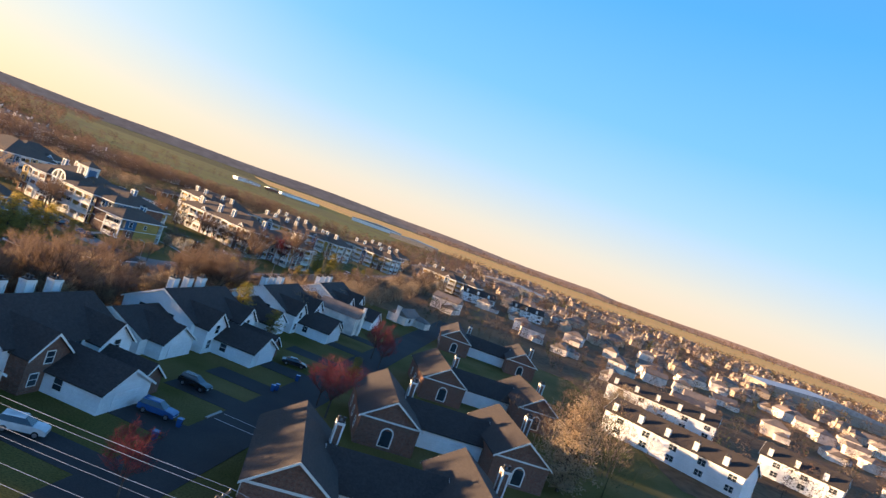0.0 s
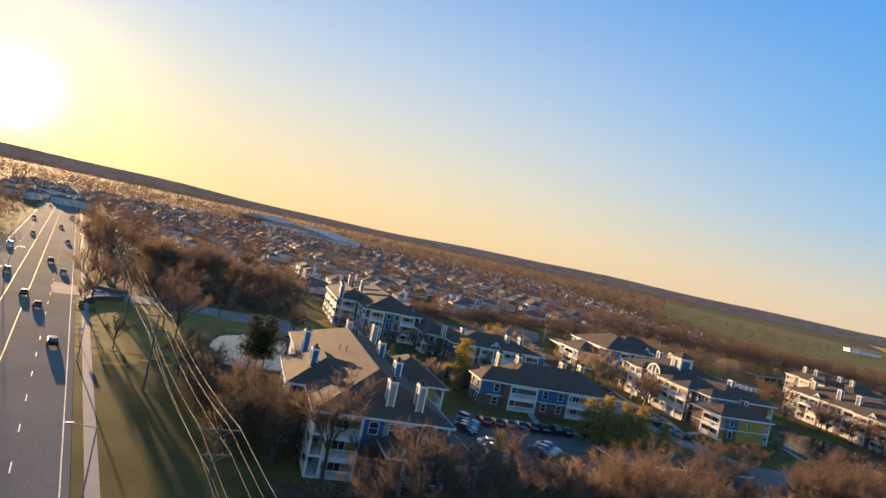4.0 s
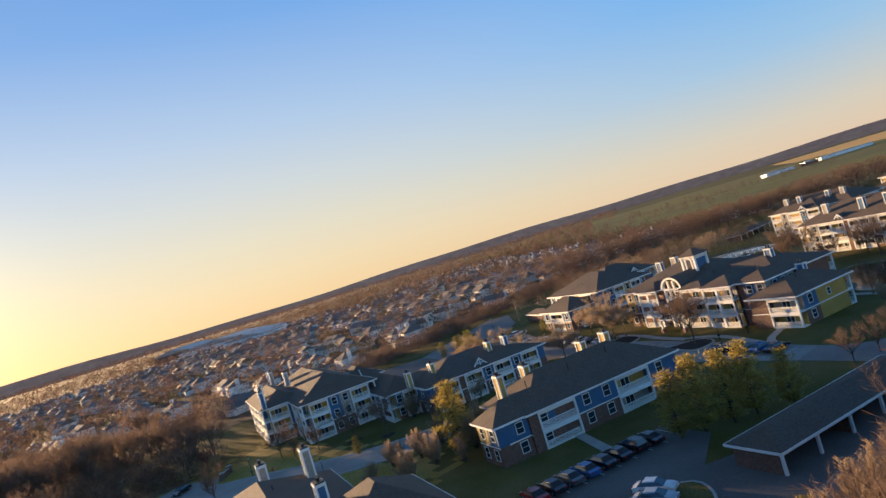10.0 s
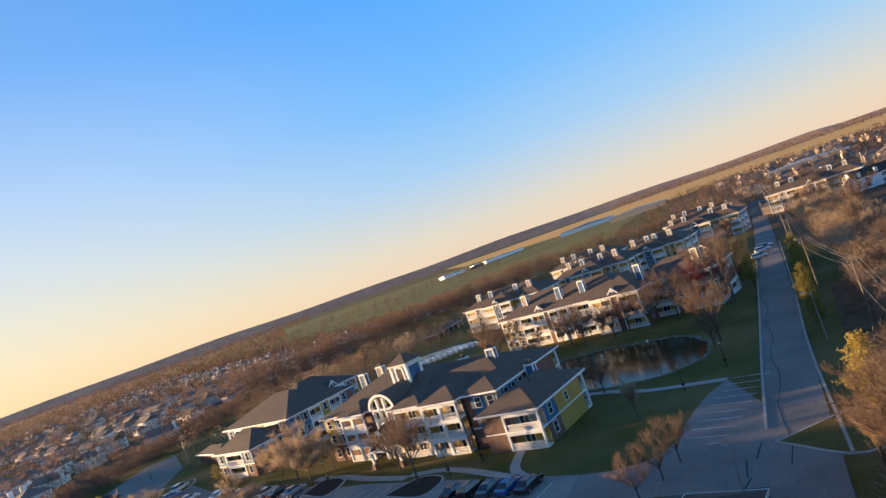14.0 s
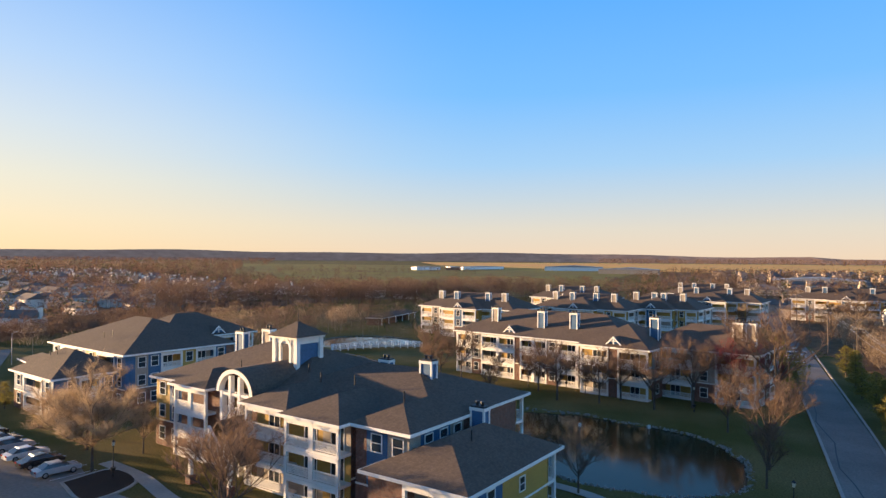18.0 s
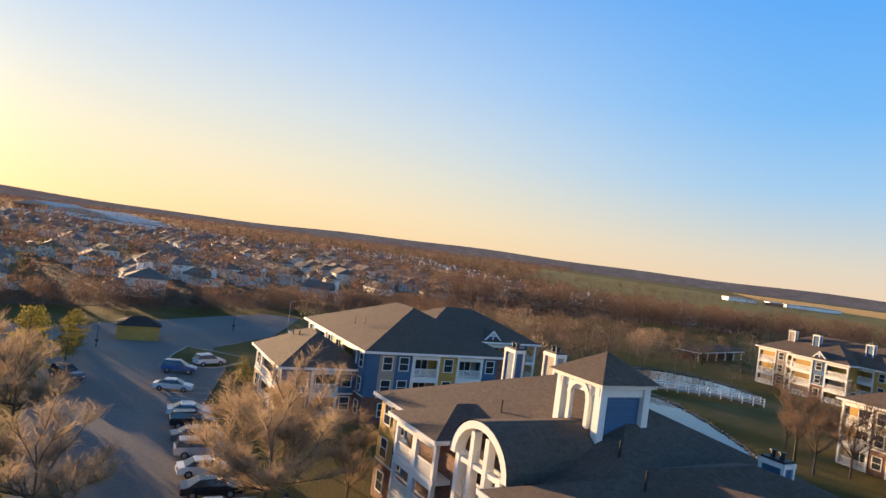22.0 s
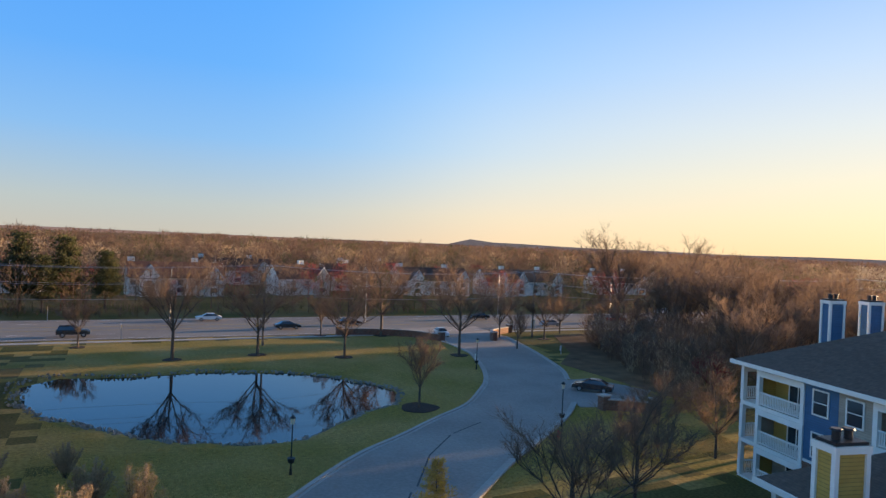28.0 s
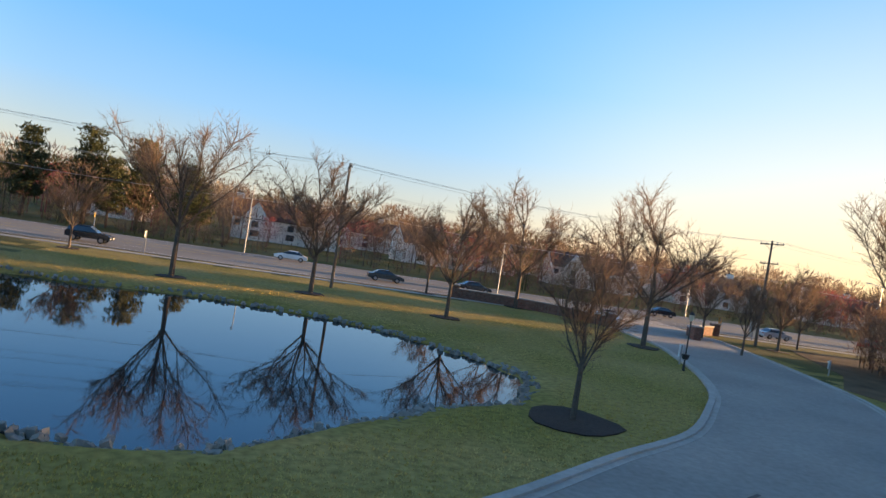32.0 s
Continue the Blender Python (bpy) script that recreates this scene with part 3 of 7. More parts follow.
# ---- apartment buildings ----
STOREY = 2.85
WINDOWS = {}


def window_part(parent, m, w=1.1, h=1.5, twin=False):
    """A white-framed sash window: frame with a mullion and rail, a pane behind it."""
    key = (w, h, twin)
    if key not in WINDOWS:
        g = Geo()
        t = 0.1
        g.box(-w / 2 - t, -0.07, -t, w / 2 + t, 0.0, 0.0)
        g.box(-w / 2 - t, -0.07, h, w / 2 + t, 0.0, h + t)
        g.box(-w / 2 - t, -0.07, 0.0, -w / 2, 0.0, h)
        g.box(w / 2, -0.07, 0.0, w / 2 + t, 0.0, h)
        g.box(-w / 2, -0.055, h / 2 - 0.03, w / 2, -0.005, h / 2 + 0.03)
        if twin:
            g.box(-0.05, -0.058, 0.0, 0.05, -0.004, h)
        WINDOWS[key] = (g.mesh("window", M_WHITE), Geo().box(-w / 2, -0.03, 0, w / 2, -0.01, h).mesh("pane", M_GLASS))
    f = part("window", WINDOWS[key][0], None, parent, m=m)
    part("pane", WINDOWS[key][1], None, f)


def pieces(g):
    """The separate solids that one collection of faces holds."""
    lead = list(range(len(g.v)))

    def root(i):
        while lead[i] != i:
            lead[i] = lead[lead[i]]
            i = lead[i]
        return i

    for f in g.f:
        for i in f[1:]:
            lead[root(i)] = root(f[0])
    groups = {}
    for f in g.f:
        groups.setdefault(root(f[0]), []).append(f)
    out = []
    for fs in groups.values():
        used = sorted({i for f in fs for i in f})
        place = {i: n for n, i in enumerate(used)}
        out.append(Geo().add([g.v[i] for i in used], [tuple(place[i] for i in f) for f in fs]))
    return out


BALCONY = {}
LITE = [False]


def balcony_part(parent, m, w, depth, z_top, colour, door):
    """One storey of a recessed balcony: floor slab with fascia, white corner posts and lintel, a picket rail, a glazed door in the back wall."""
    key = (round(w, 2), depth, round(z_top, 2), colour.name, LITE[0])
    if key not in BALCONY:
        g = Geo()
        g.box(0, 0, -0.3, w, depth, 0.0)
        for x in (0.0, w - 0.32):
            g.box(x, -0.06, 0.0, x + 0.32, 0.26, z_top - 0.3)
        g.box(0, -0.05, z_top - 0.72, w, 0.16, z_top - 0.3)
        r = Geo()
        r.box(0.32, 0.02, 0.92, w - 0.32, 0.12, 1.02)
        r.box(0.32, 0.03, 0.08, w - 0.32, 0.11, 0.16)
        k = max(4, int((w - 0.64) / 0.16))
        for i in range(k):
            x = 0.32 + (i + 0.5) * (w - 0.64) / k
            r.box(x - 0.04, 0.05, 0.16, x + 0.04, 0.09, 0.92)
        b = Geo().box(0.0, depth - 0.06, 0, w, depth - 0.01, z_top - 0.3)
        d = Geo()
        d.box(w * 0.3, depth - 0.12, 0.02, w * 0.3 + 0.1, depth - 0.04, 2.15)
        d.box(w * 0.3 + 1.7, depth - 0.12, 0.02, w * 0.3 + 1.8, depth - 0.04, 2.15)
        d.box(w * 0.3, depth - 0.12, 2.15, w * 0.3 + 1.8, depth - 0.04, 2.25)
        d.box(w * 0.3 + 0.86, depth - 0.11, 0.02, w * 0.3 + 0.94, depth - 0.05, 2.15)
        p = Geo().box(w * 0.3 + 0.1, depth - 0.09, 0.04, w * 0.3 + 1.7, depth - 0.07, 2.15)
        if LITE[0]:
            g.add(r.v, r.f)
            n0 = len(g.f)
            g.add(b.v, b.f)
        me = g.mesh("balcony", [M_WHITE, colour] if LITE[0] else M_WHITE)
        if LITE[0]:
            for face in me.polygons[n0:]:
                face.material_index = 1
        n1 = len(d.f)
        d.add(p.v, p.f)
        dm = d.mesh("balcony_door", [M_WHITE, M_GLASS])
        for face in dm.polygons[n1:]:
            face.material_index = 1
        BALCONY[key] = (me, r.mesh("railing", M_WHITE), b.mesh("back_wall", colour), dm)
    ms = BALCONY[key]
    ob = part("balcony", ms[0], None, parent, m=m)
    if LITE[0]:
        return
    part("back_wall", ms[2], None, ob)
    part("railing", ms[1], None, ob, "white picket railing")
    part("balcony_door", ms[3], None, ob)


def hip_roof(geo, x0, y0, x1, y1, z, rise, over=0.55, hip=1.0):
    """A hip roof over a rectangle; the ridge runs along the longer side. hip 0 makes gables."""
    x0, y0, x1, y1 = x0 - over, y0 - over, x1 + over, y1 + over
    lx, ly = x1 - x0, y1 - y0
    if lx >= ly:
        k = ly / 2 * hip
        a, b = (x0 + k, (y0 + y1) / 2, z + rise), (x1 - k, (y0 + y1) / 2, z + rise)
        vs = [(x0, y0, z), (x1, y0, z), (x1, y1, z), (x0, y1, z), a, b]
        fs = [(0, 1, 5, 4), (1, 2, 5), (2, 3, 4, 5), (3, 0, 4), (3, 2, 1, 0)]
    else:
        k = lx / 2 * hip
        a, b = ((x0 + x1) / 2, y0 + k, z + rise), ((x0 + x1) / 2, y1 - k, z + rise)
        vs = [(x0, y0, z), (x1, y0, z), (x1, y1, z), (x0, y1, z), a, b]
        fs = [(0, 1, 4), (1, 2, 5, 4), (2, 3, 5), (3, 0, 4, 5), (3, 2, 1, 0)]
    geo.add(vs, fs)


def fascia(geo, x0, y0, x1, y1, z, over=0.55, t=0.08, h=0.26):
    x0, y0, x1, y1 = x0 - over - t, y0 - over - t, x1 + over + t, y1 + over + t
    geo.box(x0, y0, z - h, x1, y0 + t, z + 0.03)
    geo.box(x0, y1 - t, z - h, x1, y1, z + 0.03)
    geo.box(x0, y0 + t, z - h, x0 + t, y1 - t, z + 0.03)
    geo.box(x1 - t, y0 + t, z - h, x1, y1 - t, z + 0.03)
    geo.box(x0 + t, y0 + t, z - h + 0.02, x1 - t, y1 - t, z - h + 0.06)


def chimney_part(parent, x, y, z0, z1, colour, w=1.5, d=0.95):
    c = part("chimney", Geo().box(x - w / 2, y - d / 2, z0, x + w / 2, y + d / 2, z1), colour, parent, "boxed siding chimney with white corner boards")
    g = Geo()
    for sx in (-1, 1):
        for sy in (-1, 1):
            cx, cy = x + sx * w / 2, y + sy * d / 2
            g.box(cx - 0.1, cy - 0.1, z0, cx + 0.1, cy + 0.1, z1)
    g.box(x - w / 2 - 0.13, y - d / 2 - 0.13, z1 - 0.3, x + w / 2 + 0.13, y + d / 2 + 0.13, z1)
    part("corner_board", g, M_WHITE, c)
    k = Geo().box(x - w / 2 - 0.03, y - d / 2 - 0.03, z1, x + w / 2 + 0.03, y + d / 2 + 0.03, z1 + 0.14)
    for dx in (-0.3, 0.3):
        k.tube((x + dx, y, z1 + 0.14), (x + dx, y, z1 + 0.5), 0.16, 0.16, 8)
        k.tube((x + dx, y, z1 + 0.5), (x + dx, y, z1 + 0.58), 0.26, 0.22, 8)
    part("chimney_cap", k, M_DARK, c, "black metal flue caps")


def dormer_part(parent, x, y, z, deg, w=2.4, h=1.3):
    """A small gabled dormer with a white bracketed front."""
    m = at(x, y, z, deg)
    r = Geo().add([(-w / 2 - 0.25, -0.25, 0), (0, -0.25, h), (w / 2 + 0.25, -0.25, 0), (-w / 2 - 0.25, 2.6, 0), (0, 2.6, h), (w / 2 + 0.25, 2.6, 0)], [(0, 1, 4, 3), (1, 2, 5, 4), (0, 3, 5, 2)])
    d = part("dormer", r, M_SHINGLE, parent, m=m)
    f = Geo()
    f.add([(-w / 2, 0, 0.02), (w / 2, 0, 0.02), (0, 0, h - 0.1)], [(0, 1, 2)])
    part("gable_wall", f, M_BLUE, d)
    g = Geo()
    for s in (-1, 1):
        g.add([(s * (w / 2 + 0.35), -0.3, -0.1), (s * (w / 2 + 0.05), -0.3, -0.1), (0, -0.3, h - 0.2), (0, -0.3, h + 0.1), (s * (w / 2 + 0.35), -0.12, -0.1), (s * (w / 2 + 0.05), -0.12, -0.1), (0, -0.12, h - 0.2), (0, -0.12, h + 0.1)],
              [(0, 1, 2, 3), (7, 6, 5, 4), (0, 3, 7, 4), (1, 5, 6, 2)])
    g.box(-0.08, -0.28, 0.0, 0.08, -0.14, h - 0.2)
    g.box(-w / 4, -0.28, h * 0.38, w / 4, -0.14, h * 0.38 + 0.14)
    part("bracket", g, M_WHITE, d)


def facade(parent, walls, ax, ay, bx, by, pattern, storeys, depth, base_h=0.0, colours=None):
    """Bays from a to b, seen from outside left to right: B balcony, W window, T twin window, P plain, Y yellow with window, G grey with window, L blue with window, S yellow down to the ground with one small upper window."""
    widths = {"B": 4.6, "b": 3.4, "W": 2.6, "T": 3.4, "P": 1.4, "Y": 3.0, "G": 2.6, "L": 2.8, "S": 6.0}
    a, b = Vector((ax, ay, 0)), Vector((bx, by, 0))
    total = sum(widths[c] for c in pattern)
    k = (b - a).length / total
    deg = math.degrees(math.atan2(b.y - a.y, b.x - a.x))
    x = 0.0
    cell = Matrix.Translation(a) @ Matrix.Rotation(radians(deg), 4, "Z")
    for i, c in enumerate(pattern):
        w = widths[c] * k
        if c in "Bb":
            for s in range(storeys):
                balcony_part(parent, cell @ Matrix.Translation((x, 0, s * STOREY + 0.15)), w, depth, STOREY + 0.02, (M_YELLOW if (i + s) % 3 else M_TAN), s)
        else:
            upper = {"W": "blue", "T": "grey", "P": "brick", "Y": "yellow", "G": "grey", "L": "blue", "S": "yellow"}[c]
            zb = STOREY if storeys < 3 else 1.15 * STOREY
            box = Geo().box(x + 0.01, 0.02, 0, x + w - 0.01, depth, zb).moved(cell)
            if c != "S":
                walls["brick"].add(box.v, box.f)
            box = Geo().box(x + 0.01, 0.05, 0 if c == "S" else zb, x + w - 0.01, depth, storeys * STOREY).moved(cell)
            walls[upper].add(box.v, box.f)
            trim = Geo().box(x + 0.0, 0.0, zb - 0.09, x + w, 0.06, zb + 0.09).moved(cell)
            walls["trim"].add(trim.v, trim.f)
            if c == "S":
                window_part(parent, cell @ Matrix.Translation((x + w * 0.4, 0.03, STOREY + 0.9)), 0.9, 1.2)
            elif c != "P":
                for s in range(storeys):
                    window_part(parent, cell @ Matrix.Translation((x + w / 2, 0.02, s * STOREY + 0.9)), 1.8 if c == "T" else 1.15, 1.55, c == "T")
        x += w
    trim = Geo().box(0, -0.02, storeys * STOREY - 0.05, x, 0.3, storeys * STOREY + 0.12).moved(cell)
    walls["trim"].add(trim.v, trim.f)


WALL_MATS = {"brick": M_BRICK, "blue": M_BLUE, "grey": M_TAN, "yellow": M_YELLOW, "trim": M_WHITE}


def apartment(deg, blocks, chimneys=(), dormers=(), label="", vents=()):
    """A building in its own turned axes. A block: x0, y0, x1, y1, storeys, roof rise, and bay patterns for the south, east, north and west sides."""
    ox, oy = (blocks[0][0] + blocks[0][2]) / 2, (blocks[0][1] + blocks[0][3]) / 2
    r = Matrix.Rotation(radians(deg), 4, "Z")
    origin = r @ Vector((ox, oy, 0))
    house = thing("apartment_building", label or "apartment building of blue and tan siding over brick with white balconies", "apartment building", Matrix.Translation(origin) @ r, "apartment blocks of the estate")
    walls = {k: Geo() for k in WALL_MATS}
    for step, (x0, y0, x1, y1, storeys, rise, *sides) in enumerate(blocks):
        x0, x1, y0, y1 = x0 - ox + 0.6, x1 - ox - 0.6, y0 - oy + 0.6, y1 - oy - 0.6
        h = storeys * STOREY
        d = 1.7
        walls["brick"].box(x0 + d, y0 + d, 0, x1 - d, y1 - d, h * 0.4)
        walls["grey"].box(x0 + d, y0 + d, h * 0.4, x1 - d, y1 - d, h + 0.05)
        s, e, n, w = sides
        facade(house, walls, x0, y0, x1, y0, s, storeys, d)
        facade(house, walls, x1, y0 + d, x1, y1 - d, e, storeys, d)
        facade(house, walls, x1, y1, x0, y1, n, storeys, d)
        facade(house, walls, x0, y1 - d, x0, y0 + d, w, storeys, d)
        roof = Geo()
        hip_roof(roof, x0, y0, x1, y1, h + 0.3 + 0.012 * step, rise)
        rf = part("roof", roof, M_SHINGLE, house, "dark grey shingled hip roof")
        g = Geo()
        fascia(g, x0, y0, x1, y1, h + 0.3 + 0.012 * step)
        part("fascia", g, M_WHITE, rf)
    for k, g in walls.items():
        if g.v and not LITE[0] and k in ("blue", "yellow", "grey"):
            for q in pieces(g):
                part(k + "_wall", q, WALL_MATS[k], house)
        elif g.v:
            part("white_trim" if k == "trim" else k + "_wall", g, WALL_MATS[k], house)
    for x, y, z0, z1, c in chimneys:
        chimney_part(house, x - ox, y - oy, z0, z1, {"b": M_BLUE, "y": M_YELLOW, "d": M_TAN}[c])
    for x, y, z, a, *size in dormers:
        dormer_part(house, x - ox, y - oy, z, a, *size)
    for x, y, z in vents:
        part("vent_pipe", Geo().tube((x - ox, y - oy, z - 0.6), (x - ox, y - oy, z + 0.5), 0.07, 0.07, 7), M_DARK, house)
    return house, ox, oy


# building A, three storeys beside the main road
apartment(-13, [
    (-155, 30.8, -102, 50.4, 3, 4.4, "BWBPYPBWBWBYB", "BWGB", "BYBWBPBWYB", "WBWBW"),
    (-139, 44, -124.5, 56.3, 3, 3.4, "P", "bY", "BGB", "Yb"),
    (-109, 40, -96, 53, 2, 3.0, "PWP", "BWB", "bWb", "W"),
    (-131, 28.0, -114, 40, 3, 3.2, "BWYWB", "Yb", "P", "bY"),
], [(-134.2, 32.1, 9, 13.4, "b"), (-119.4, 32.0, 9, 13.4, "b"), (-134.2, 45.5, 9, 13.4, "b"), (-119, 45.1, 9, 13.4, "b"),
    (-105.3, 41.3, 8.5, 13.4, "d"), (-105, 45.4, 8.5, 13.4, "d"), (-149.6, 41.7, 10, 14, "d"), (-149.4, 47, 10, 14, "d")],
    vents=[(-128, 37, 12.4), (-127, 38, 12.6), (-114, 36.5, 12.2), (-141, 41.7, 12.8), (-121, 48, 10.6)])
# building B, two storeys along the inner car park
apartment(-13, [
    (-166.5, 78, -151.2, 108, 2, 4.0, "YWYP", "BWWBL", "WYW", "BWYWBWYB"),
    (-159.2, 72.6, -151.6, 88, 2, 2.6, "YW", "LWP", "P", "WB"),
], [(-160.8, 80, 7, 10.9, "y"), (-160.8, 85, 7, 10.9, "y"), (-161.5, 97, 7.2, 11, "y"), (-161.5, 102, 7.2, 11, "y")],
    label="two-storey apartment building of blue siding over brick, dark shingled roof", vents=[(-156, 82, 9.2), (-156, 90, 9.2), (-156.5, 98, 9.3)])
# building D, three storeys at the turning circle
D_HOUSE = apartment(-11, [
    (-199.8, 148.0, -170.2, 170, 3, 4.3, "YWPPPPPPBPPPPPPP", "P", "BWBYBWB", "YWbWY"),
    (-193.6, 146.6, -186, 156, 3, 1.6, "bb", "P", "P", "P"),
    (-177.9, 144.9, -170.2, 156, 3, 1.65, "B", "P", "P", "P"),
    (-180, 149.4, -154.7, 168, 3, 3.2, "P", "P", "bWbWb", "P"),
    (-170.4, 143.8, -161.8, 156, 3, 1.8, "BB", "P", "P", "P"),
    (-162.2, 145.2, -154.6, 157, 3, 1.65, "PWG", "LWG", "P", "P"),
    (-158, 142.2, -146.6, 159.5, 2, 2.6, "PPB", "LS", "BWb", "P"),
], [(-162.2, 158.2, 9, 13.1, "b"), (-153.9, 155.6, 6.5, 9.6, "b"), (-196.6, 160.2, 8.8, 13.7, "b"), (-191.9, 161, 9, 14.3, "d"), (-172.2, 163, 9, 11.7, "b")],
    label="three-storey apartment building, arched entrance gable and roof cupola", vents=[(-187, 152.5, 11), (-176, 153.5, 11.5), (-166.5, 151, 11.6), (-159.5, 150.5, 10.8), (-151, 149.5, 8.6), (-172, 151.5, 11.2)])
# building E, three storeys behind the long pond
apartment(-16, [
    (-217, 199, -176, 219, 3, 4.6, "BGBBPbbGBBBG", "BGB", "BYBGBYBGB", "GBG"),
    (-186, 196.5, -172, 212, 3, 3.6, "BPB", "GY", "P", "Y"),
    (-178, 203, -156.5, 219, 3, 3.8, "GBGB", "BGB", "BGYB", "P"),
], [(-209, 204, 9.5, 13.8, "d"), (-197, 203, 9.5, 13.8, "b"), (-190, 203.5, 9.5, 13.8, "b"), (-174.5, 205, 9.5, 13.8, "b"), (-161, 208, 9.2, 13.6, "d"), (-159, 208.4, 9.2, 13.6, "d")],
    [(-203, 200.2, 9.3, 0), (-179, 197.5, 9.3, 0)])
# building F, west of D
apartment(-13, [
    (-251, 147.2, -224, 168.5, 3, 4.5, "WBWYBW", "GWBYBW", "P", "BWBYB"),
    (-254, 160, -236.6, 182, 3, 4.0, "P", "WBWBW", "BWBWB", "BWBYB"),
    (-242.5, 138, -227, 150, 2, 3.4, "WBW", "WBW", "P", "WBW"),
], [], [(-237.2, 173, 9.2, 90)],
    label="three-storey apartment building with dark hip roofs and white dormer", vents=[(-236, 150, 11), (-235, 151, 11.2), (-237, 142, 8.6), (-235.5, 142.4, 8.6)])
# building G, two and three storeys along the drive
apartment(-13, [
    (-265, 57, -216.3, 76, 3, 4.4, "BWBYPBWBYBWB", "BLGB", "BWBYBWBYB", "BWYWB"),
    (-262, 50, -231, 62, 3, 3.0, "BWBYBWB", "BW", "P", "WB"),
    (-220, 80, -197.0, 111, 2, 2.9, "WbW", "PBPBLBWB", "WYW", "YBWYBWY"),
    (-206, 80.2, -196.2, 86.2, 2, 2.4, "W", "B", "P", "P"),
    (-231.5, 73.5, -205, 83.4, 2, 3.0, "BWBWB", "WB", "YPPPPPPPPPPYP", "P"),
    (-260, 74, -243.6, 86.2, 2, 3.0, "P", "BWB", "BWYB", "WB"),
], [(-231.2, 51.5, 9.0, 13.2, "b"), (-235, 52, 9.0, 13.2, "b"), (-241, 52.5, 9.5, 13.2, "b"), (-244, 60, 11, 14.6, "d"), (-262, 58.5, 10, 14.4, "d"), 
    (-204, 79.5, 6.2, 9.6, "y"), (-204, 85.3, 6.2, 9.7, "y"), (-204, 100, 6.2, 9.8, "y"), (-204, 104.5, 6.2, 9.8, "b")],
    [(-198.6, 94.5, 6.1, 90, 3.4, 1.8), (-232.5, 76.2, 8.7, 180)], label="yellow and blue apartment building with white balconies, tall chimneys")
# farther buildings of the estate
LITE[0] = True
for deg, x0, y0, x1, y1, n in ((-13, -258, 262, -222, 280, 3), (-13, -228, 284, -196, 302, 3), (-13, -207, 300, -180, 318, 3), (-13, -255, 330, -222, 348, 3), (-13, -208, 350, -172, 366, 3), (-13, -170, 392, -130, 408, 3), (-13, -222, 396, -190, 412, 3)):
    apartment(deg, [(x0, y0, x1, y1, n, 4.4, "BGBYBGBYB", "BGB", "GGG", "BGB"), ((x0 + x1) / 2 - 7, y0 - 3.5, (x0 + x1) / 2 + 7, y0 + 10, n, 3.4, "BWB", "Y", "P", "Y")],
              [(x0 + 6, y0 + 5, 9, 13.6, "d"), (x0 + 12, y0 + 5, 9, 13.6, "b"), (x1 - 12, y0 + 5, 9, 13.6, "b"), (x1 - 6, y0 + 5, 9, 13.6, "d")], [((x0 + x1) / 2, y0 - 3, 9.3, 0)])


